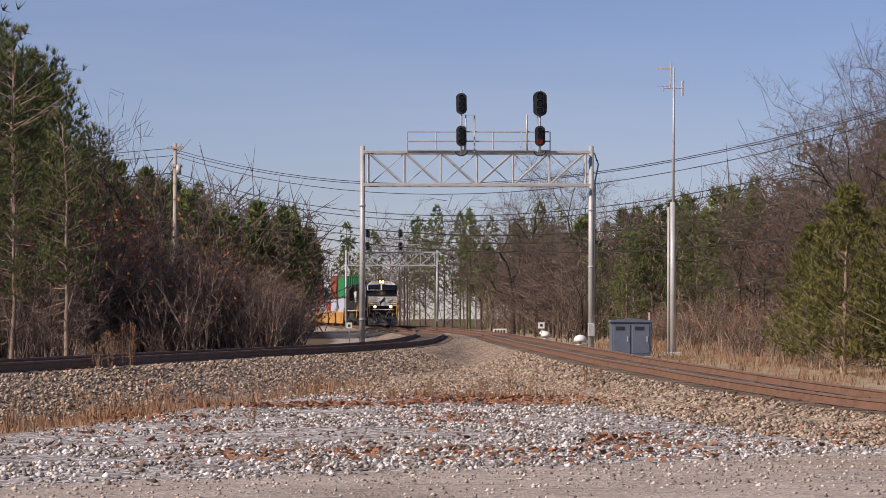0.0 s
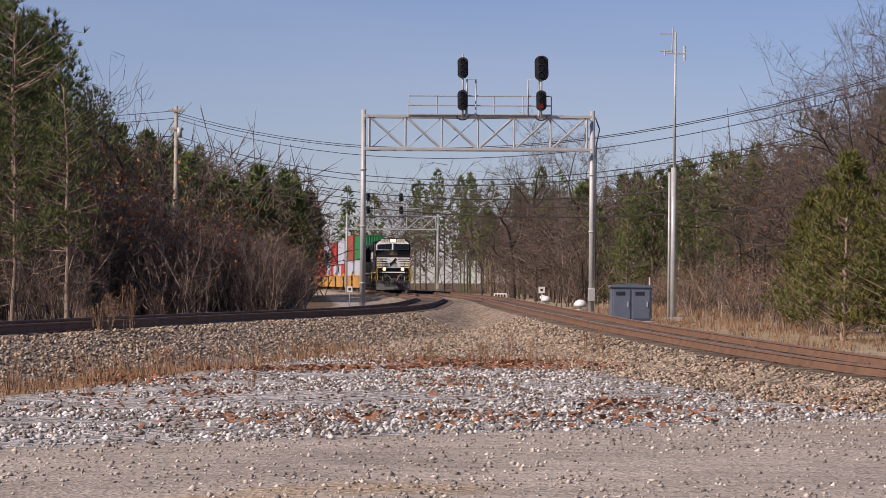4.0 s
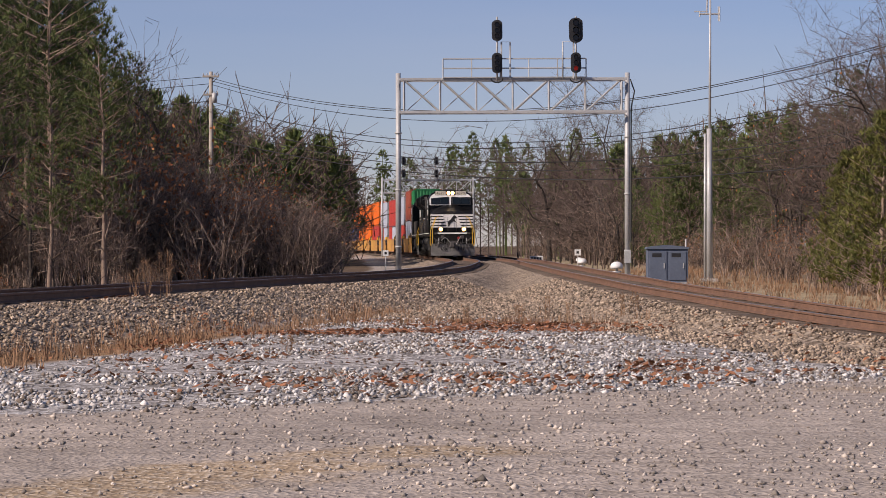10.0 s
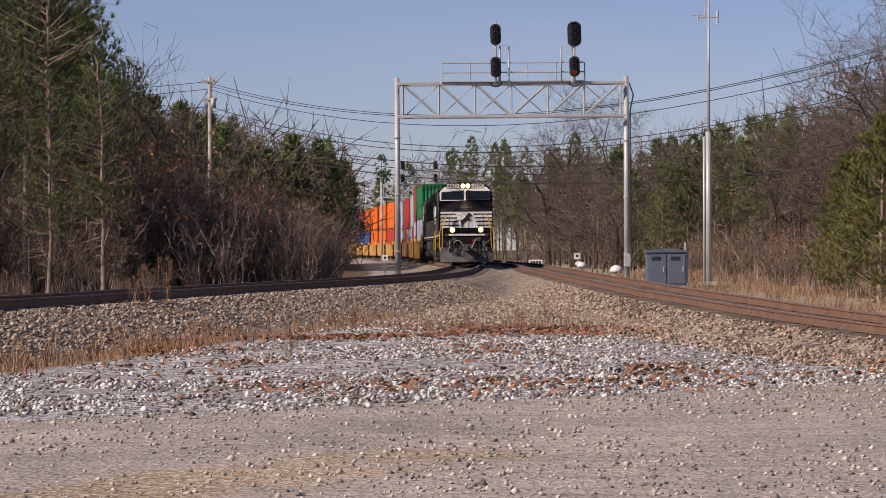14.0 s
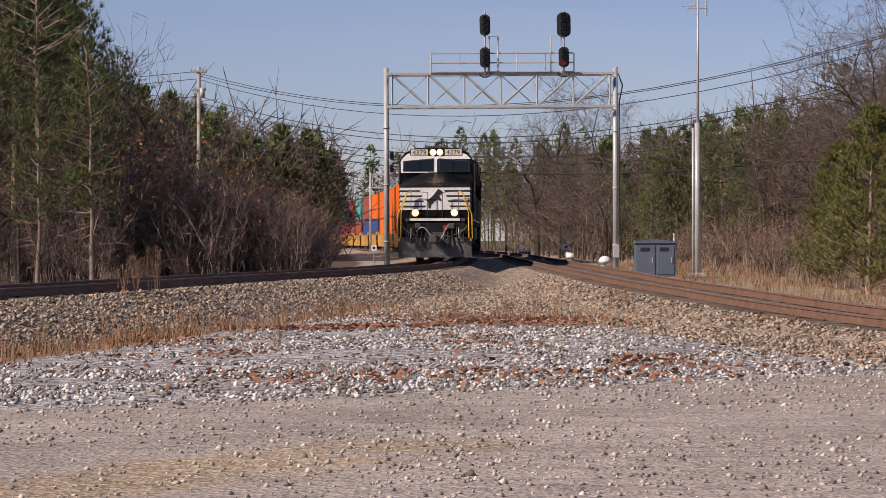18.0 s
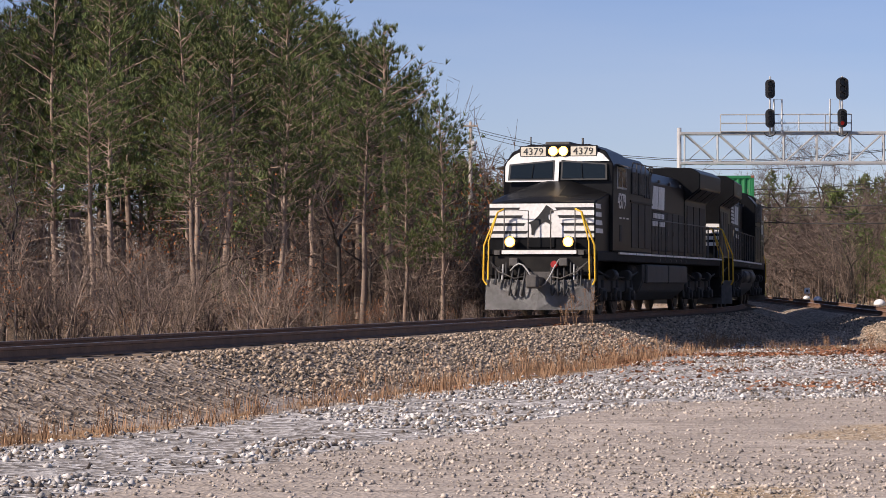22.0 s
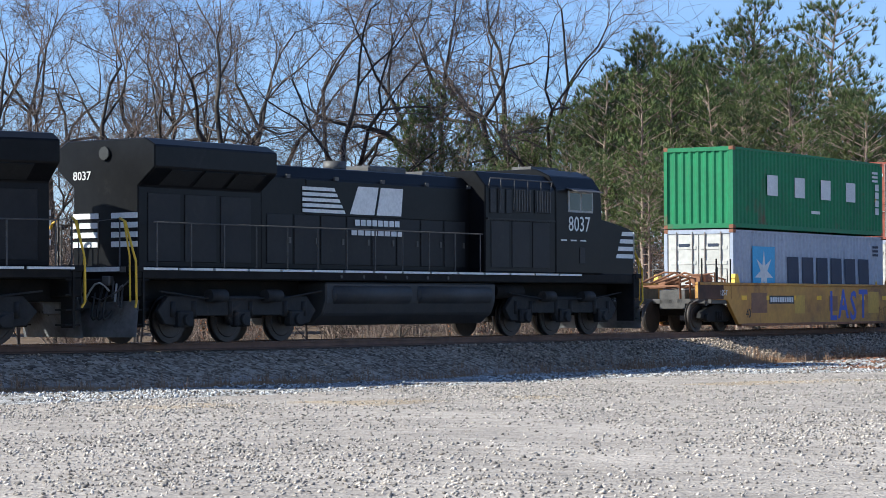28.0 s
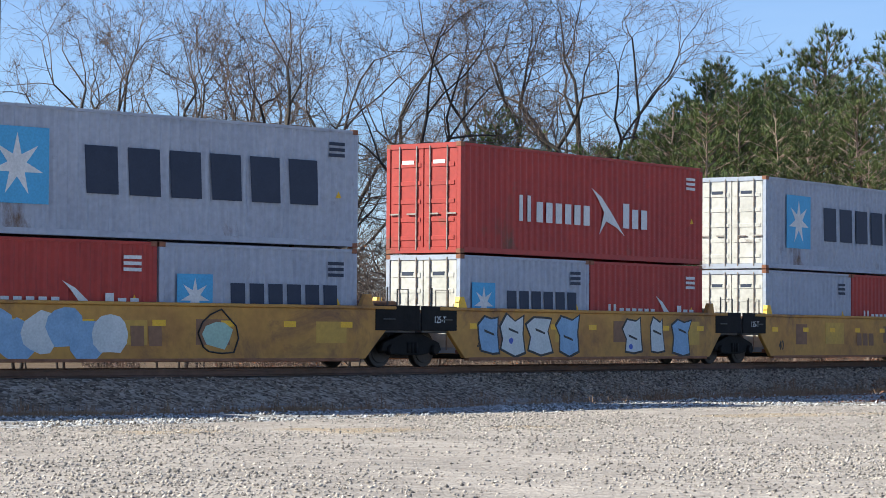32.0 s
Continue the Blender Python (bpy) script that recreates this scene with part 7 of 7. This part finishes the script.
spots = [(-25.3, 120.3, 1.70), (-34.2, 120.9, 1.50), (-19.5, 114.4, 1.12), (-17.5, 122.8, 0.9), (-29.5, 122, 1.52), (-33.0, 107, 1.42), (-36.4, 109, 1.25), (-30.8, 110, 1.45), (-44.6, 108, 1.05), (-41.2, 110, 1.1), (-27.4, 109, 1.58)]
for i in range(26):
    x = -17 - tree_rng.random() * 28
    spots.append((x, tree_rng.uniform(100, 124), tree_rng.uniform(1.12, 1.46) * (1 if -36 < x < -21 else 0.86)))
plant(PINES, spots, 0.97, 1.03)
spots = []
for i in range(120):
    s = main_line.s_at_y(100) + tree_rng.uniform(0, 96)
    o = -tree_rng.uniform(9.0, 32)
    p = main_line.off(s, o)
    spots.append((p[0], p[1], tree_rng.uniform(0.45, 0.95) * (0.75 if o > -12 else 1) * (0.5 if p[1] > 66 else 1)))
plant(SMALL, [q for q in spots if q[1] > 30 and not (-76 < q[0] < -63 and 72 < q[1] < 85)], 0.85, 1.15)
spots = []
for i in range(95):
    s = main_line.s_at_y(98) + tree_rng.uniform(0, 90)
    o = -tree_rng.uniform(7.5, 18)
    p = main_line.off(s, o)
    spots.append((p[0], p[1], tree_rng.uniform(0.35, 0.8) * (0.42 if p[1] > 66 else 1)))
plant(BUSH, [q for q in spots if q[1] > 30 and not (-76 < q[0] < -63 and 72 < q[1] < 85)], 0.85, 1.15)
# thicket left of the bridge
spots = []
for i in range(85):
    u = tree_rng.random()
    x = -6.2 - 13 * u
    y = 100 + tree_rng.uniform(-6, 26) - 3 * u
    spots.append((x - (y - 100) * 0.06, y, (0.75 + 0.55 * min(1, u * 2.2)) * tree_rng.uniform(0.85, 1.1)))
plant(BUSH, spots)
# right of the second track
plant(CEDARS, [(11.8, 74, 0.95), (13.4, 71, 1.12), (12.0, 82, 0.85), (15.0, 76, 1.1)])
plant(YOUNG, [(10.6, 148, 0.85), (12.4, 150, 1.0), (13.6, 146, 0.95), (11.5, 153, 0.9), (15.2, 150, 0.95), (16.8, 146, 1.0), (14.5, 156, 1.05), (18.5, 150, 1.1), (9.8, 156, 0.7)])
spots = []
for i in range(60):
    y = tree_rng.uniform(84, 140)
    x = 12.5 + (y - 84) * 0.05 + tree_rng.uniform(0, 16)
    spots.append((x, y, 0.75 + 0.055 * (x - 12) + tree_rng.uniform(-0.15, 0.3)))
plant(SMALL, spots, 0.9, 1.2)
plant(BIG, [(21.5, 112, 0.80), (24.5, 104, 0.95), (19.0, 125, 0.72), (27, 118, 0.95), (23, 132, 0.85)], 0.95, 1.05)
plant(PINES, [(22.0, 150, 1.0), (25.5, 146, 1.05)], 0.95, 1.05)
spots = []
for i in range(40):
    y = tree_rng.uniform(78, 150)
    spots.append((12.0 + (y - 78) * 0.02 + tree_rng.uniform(-1.5, 8), y, tree_rng.uniform(0.35, 0.75)))
plant(BUSH, spots)
# behind the second track, towards the far curve
spots = []
for i in range(60):
    y = tree_rng.uniform(150, 250)
    x = float(side_line.off(side_line.s_at_y(y), 0)[0]) + tree_rng.uniform(5.0, 14)
    spots.append((x, y, tree_rng.uniform(0.6, 1.15)))
plant(SMALL[:2] + BUSH[:1], spots)
plant(BIG[1:], [(8.0, 205, 0.80), (10.5, 212, 0.84), (6.0, 222, 0.72)], 0.98, 1.02)
# far woods
rng = random.Random(5)
spots_p, spots_b = [], []
for i in range(230):
    y = rng.uniform(168, 250)
    line_x = float(main_line.off(main_line.s_at_y(y), 0)[0])
    gap = rng.uniform(0, 1) * 34
    h = 7.5 + 0.25 * min(gap, 24) + (y - 168) * 0.03 + rng.uniform(-1.0, 2.0)
    (spots_p if rng.random() < 0.35 + 0.01 * gap else spots_b).append((line_x - 7 - gap, y, 0.2, h))
for i in range(170):
    y = rng.uniform(165, 270)
    gap = rng.uniform(0, 1) ** 1.2 * 40
    h = 6.0 + 0.22 * min(gap, 26) + (y - 165) * 0.02 + rng.uniform(-1.0, 2.0)
    (spots_p if rng.random() < 0.22 else spots_b).append((float(side_line.off(side_line.s_at_y(y), 0)[0]) + 6.5 + gap, y, 0.2, h))
for i in range(120):
    y = rng.uniform(84, 140)
    x = -33 - rng.uniform(0, 1) * 62
    spots_b.append((x, y, 0.2, rng.uniform(4.0, 7.0)))
for i in range(190):
    spots_b.append((-42 - 100 * rng.random(), rng.uniform(146, 215), 0.2, rng.uniform(7.0, 12.0)))
for i in range(330):
    y = rng.uniform(330, 420)
    x = rng.uniform(-85, 70)
    if abs(x - float(main_line.off(main_line.s_at_y(min(y, 425)), 0)[0])) > 8:
        (spots_p if rng.random() < 0.35 else spots_b).append((x, y, 0.3, rng.uniform(12, 18)))
far_wood("far_pines", "far dark green pine woods behind the line", spots_p, 7, NEEDLE, True)
far_wood("far_hardwoods", "far brown leafless woods behind the line", spots_b, 8, TWIG, False)
drop_source(PINES + YOUNG + BIG + SMALL + CEDARS + BUSH)

build_silo(-69.6, 78.3, 4.6, 42.0)


# ---- stones, leaves and dry grass ----
ROCK_WHITE = surface("rock_white", (0.58, 0.555, 0.525), (0.40, 0.375, 0.345), 6.0, 0.9, 0.2, island=0.65)
ROCK_TAN = surface("rock_ballast", (0.40, 0.315, 0.23), (0.22, 0.165, 0.12), 6.0, 0.9, 0.2, island=0.75)
ROCK_GREY = surface("rock_grey", (0.50, 0.44, 0.375), (0.28, 0.24, 0.20), 6.0, 0.9, 0.2, island=0.6)
ROCK_BROWN = surface("rock_brown", (0.22, 0.175, 0.135), (0.15, 0.12, 0.095), 6.0, 0.9, 0.2, island=0.5)
LEAF_RUST = surface("dead_leaf", (0.22, 0.085, 0.04), (0.33, 0.15, 0.075), 5.0, 0.85, 0.0, island=0.4)
STRAW = surface("dry_grass", (0.33, 0.205, 0.12), (0.235, 0.13, 0.07), 3.0, 0.85, 0.0, island=0.3)


def scatter(x0, x1, y0, y1, count, weight, seed):
    """Random spots in a rectangle, thinned by a weight from 0 to 1."""
    r = np.random.RandomState(seed)
    x, y = r.uniform(x0, x1, count), r.uniform(y0, y1, count)
    keep = r.uniform(0, 1, count) < weight(x, y)
    return x[keep], y[keep], r


def stones(name, label, x, y, size, r, mat):
    """Angular stones, each a squashed eight-sided lump half sunk in the ground, as one mesh."""
    n = len(x)
    base = np.array([(1, 0, 0), (-1, 0, 0), (0, 1, 0), (0, -1, 0), (0, 0, 1), (0, 0, -1)], float)
    tri = np.array([(0, 2, 4), (2, 1, 4), (1, 3, 4), (3, 0, 4), (2, 0, 5), (1, 2, 5), (3, 1, 5), (0, 3, 5)])
    v = base[None] * (1 + r.uniform(-0.35, 0.35, (n, 6, 1))) + r.uniform(-0.28, 0.28, (n, 6, 3))
    v = v * (size[:, None] * r.uniform(0.6, 1.15, (n, 3)))[:, None, :]
    a = r.uniform(0, 6.28, n)
    c, s = np.cos(a)[:, None], np.sin(a)[:, None]
    vx, vy = v[:, :, 0] * c - v[:, :, 1] * s, v[:, :, 0] * s + v[:, :, 1] * c
    z = ground_z(x, y)
    out = np.stack([vx + x[:, None], vy + y[:, None], v[:, :, 2] * 0.75 + (z + size * 0.28)[:, None]], -1).reshape(-1, 3)
    faces = (tri[None] + 6 * np.arange(n)[:, None, None]).reshape(-1, 3)
    ob = new(name, fast_mesh(name, out, np.zeros((0, 4), np.int32), faces, mat))
    return tagged(ob, label, "stones", kind="stuff")


def w_white(x, y):
    return zones(x, y)[1] * (0.05 + 0.9 * np.clip(0.45 + 2.0 * fbm(x, y, 1.7, 12), 0, 1))


def w_ballast(x, y):
    return zones(x, y)[0] * (np.minimum(main_line.dist(x, y)[0], side_line.dist(x, y)[0]) > 1.4)


def w_yard(x, y):
    b, w, g, l, e = zones(x, y)
    return (1 - b) * (1 - w) * (l < 0.1) * (e < 0.1) * np.clip(0.42 + 0.9 * fbm(x, y, 4.0, 21), 0.08, 1) * (1 - 0.55 * ease(y, 8, 16) * ease(x, -12, -4))


def w_leaf(x, y):
    b, w, g, l, e = zones(x, y)
    band = np.exp(-((y - 36.5 - 0.3 * x) / 3.2) ** 2) + 0.8 * np.exp(-((y - 50 - 0.2 * x) / 5.0) ** 2)
    return np.clip((w + g + 0.25 * b), 0, 1) * np.clip(band + 0.15, 0, 1) * np.clip(fbm(x, y, 2.6, 31) * 1.5 - 0.05, 0.014, 0.7) * ease(x, -14, -2)


x, y, r = scatter(-24, 12, -6, 64, 200000, w_white, 101)
stones("white_stones", "loose coarse white crushed stone", x, y, 0.014 + 0.038 * r.uniform(0, 1, len(x)) ** 1.6, r, ROCK_WHITE)
x, y, r = scatter(-24, 12, -6, 64, 84000, w_white, 111)
stones("brown_stones", "loose brown-grey crushed stone among the white", x, y, r.uniform(0.015, 0.05, len(x)), r, ROCK_BROWN)
x, y, r = scatter(-24, 14, 24, 84, 170000, w_ballast, 102)
stones("ballast_stones", "loose tan ballast stones on the banks", x, y, r.uniform(0.022, 0.06, len(x)), r, ROCK_TAN)
x, y, r = scatter(-48, -5, -32, 40, 110000, w_ballast, 103)
stones("ballast_stones", "loose ballast stones along the main line bank", x, y, r.uniform(0.02, 0.045, len(x)), r, ROCK_TAN)
x, y, r = scatter(-32, 9, -52, 32, 520000, w_yard, 104)
stones("yard_stones", "loose grey stones on the gravel yard", x, y, 0.010 + 0.027 * r.uniform(0, 1, len(x)) ** 2.4, r, ROCK_GREY)


def flat_leaves(x, y, r, size, lift):
    n = len(x)
    z = ground_z(x, y) + lift
    a = r.uniform(0, 6.28, n)
    d1 = np.stack([np.cos(a), np.sin(a), r.uniform(-0.5, 0.7, n)], -1) * size[:, None]
    d2 = np.stack([-np.sin(a), np.cos(a), r.uniform(-0.5, 0.7, n)], -1) * size[:, None] * 0.65
    c = np.stack([x, y, z], -1)
    v = np.stack([c - d1, c + d2, c + d1, c - d2], 1).reshape(-1, 3)
    ob = new("fallen_leaves", fast_mesh("fallen_leaves", v, np.arange(4 * n).reshape(-1, 4), np.zeros((0, 3), np.int32), LEAF_RUST))
    return tagged(ob, "rust-brown fallen leaves caught among the stones", "leaves", kind="stuff")


x, y, r = scatter(-16, 9, 28, 62, 110000, w_leaf, 105)
flat_leaves(x, y, r, r.uniform(0.03, 0.075, len(x)), 0.045)


def grass_band(x, y, r, lo, hi, name="dry_grass"):
    """Upright dry blades in tufts."""
    n = len(x)
    k = 7
    z = ground_z(x, y)
    c = np.repeat(np.stack([x, y, z], -1), k, 0) + np.concatenate([r.normal(0, 0.06, (n * k, 2)), np.zeros((n * k, 1))], 1)
    h = np.repeat(r.uniform(lo, hi, n), k) * r.uniform(0.5, 1.1, n * k)
    lean = r.normal(0, 0.22, (n * k, 2)) * h[:, None]
    tip = c + np.concatenate([lean, h[:, None]], 1)
    a = r.uniform(0, 6.28, n * k)
    wd = np.stack([np.cos(a), np.sin(a), np.zeros(n * k)], -1) * 0.009
    v = np.stack([c - wd, c + wd, tip], 1).reshape(-1, 3)
    ob = new(name, fast_mesh(name, v, np.zeros((0, 4), np.int32), np.arange(3 * n * k).reshape(-1, 3), STRAW))
    return tagged(ob, "dry straw-brown grass along the foot of the bank", "grass", kind="stuff")


def w_grass(x, y):
    return np.clip(zones(x, y)[2] * 1.2, 0, 1)


def w_verge(x, y):
    b, w, g, l, e = zones(x, y)
    return np.clip(e * 0.8 * (0.4 + fbm(x, y, 3.0, 41)), 0, 1)


x, y, r = scatter(-60, 6, -30, 64, 90000, w_grass, 106)
grass_band(x, y, r, 0.10, 0.38)
x, y, r = scatter(5, 40, 40, 140, 24000, w_verge, 107)
grass_band(x, y, r, 0.15, 0.5)
# taller weeds that stand up before the track
for k, (wx, wy, hh) in enumerate([(-6.9, 51.5, 0.85), (-6.6, 51.6, 0.95), (-7.2, 51.4, 0.6), (3.3, 58.5, 0.55), (3.6, 58.6, 0.5), (0.8, 55.6, 0.5), (1.4, 55.8, 0.6), (1.9, 55.7, 0.5), (-0.4, 55.4, 0.45), (-3.2, 41.0, 0.28), (-7.6, 38.2, 0.3), (-17.5, 30.5, 0.6), (-20.5, 25, 0.5), (-13.5, 39, 0.55)]):
    np.random.seed(300 + k)
    m = Mesher()
    g = gz(wx, wy)
    for _ in range(9):
        a = np.array([wx + np.random.normal() * 0.05, wy + np.random.normal() * 0.05, g - 0.02])
        b = a + np.array([np.random.normal() * 0.10, np.random.normal() * 0.10, 1.0]) * hh * np.random.uniform(0.6, 1.0)
        m.limb(a, b, 0.006, 0.003, 3)
        for _ in range(4):
            p = a + (b - a) * np.random.uniform(0.4, 1.0)
            m.limb(p, p + np.array([np.random.normal() * 0.12, np.random.normal() * 0.12, 0.12]) * hh, 0.004, 0.002, 3)
        m.tuft(b, np.array([0, 0, 0.8]), 0.10 * hh + 0.03, 6, 0.008)
    ob = new("weed", m.mesh("weed", STRAW))
    tagged(ob, "tall dry brown weed standing in the gravel", "weed", group="weeds")




# ---- what moves ----
NOSE = [(0.0, 188.1), (3.0, 211.5), (6.0, 235.2), (9.0, 257.6), (13.0, 287.4), (16.0, 312.6), (19.0, 344.1), (20.0, 351.5), (21.0, 361.8), (22.0, 379.7), (23.0, 404.1), (24.0, 419.7), (25.0, 425.4), (26.0, 428.4), (26.5, 430.3), (28.5, 448.1), (29.0, 456.7), (30.0, 474.2), (31.0, 491.0), (32.0, 507.9)]


def nose_at(t):
    """How far the train's nose has come along the line, gliding between the known moments."""
    T, S = [a for a, b in NOSE], [b for a, b in NOSE]
    v = [(S[1] - S[0]) / (T[1] - T[0])] + [(S[i + 1] - S[i - 1]) / (T[i + 1] - T[i - 1]) for i in range(1, len(T) - 1)] + [(S[-1] - S[-2]) / (T[-1] - T[-2])]
    i = min(max(k for k in range(len(T)) if T[k] <= t + 1e-6), len(T) - 2)
    h = T[i + 1] - T[i]
    u = (t - T[i]) / h
    return (2 * u**3 - 3 * u**2 + 1) * S[i] + (u**3 - 2 * u**2 + u) * h * v[i] + (3 * u**2 - 2 * u**3) * S[i + 1] + (u**3 - u**2) * h * v[i + 1]


def ride(offset, half, t, turned=False, lift=0.0, along=0.0):
    """The pose of a vehicle whose middle runs offset behind the nose, on two points half apart."""
    s = nose_at(t) - offset
    a, b = main_line.at(s - half), main_line.at(s + half)
    d = b - a
    c = (a + b) / 2 + d / np.linalg.norm(d) * along
    return pose(c[0], c[1], RAIL_Z + lift, 0, 0, math.degrees(math.atan2(d[1], d[0])) + (180 if turned else 0))


def motions():
    times = [0.5 * i for i in range(65)]
    for thing, offset, half, turned, lift, along in RIDERS:
        walk(thing, [(t, ride(offset, half, t, turned, lift, along)) for t in times])


motions()
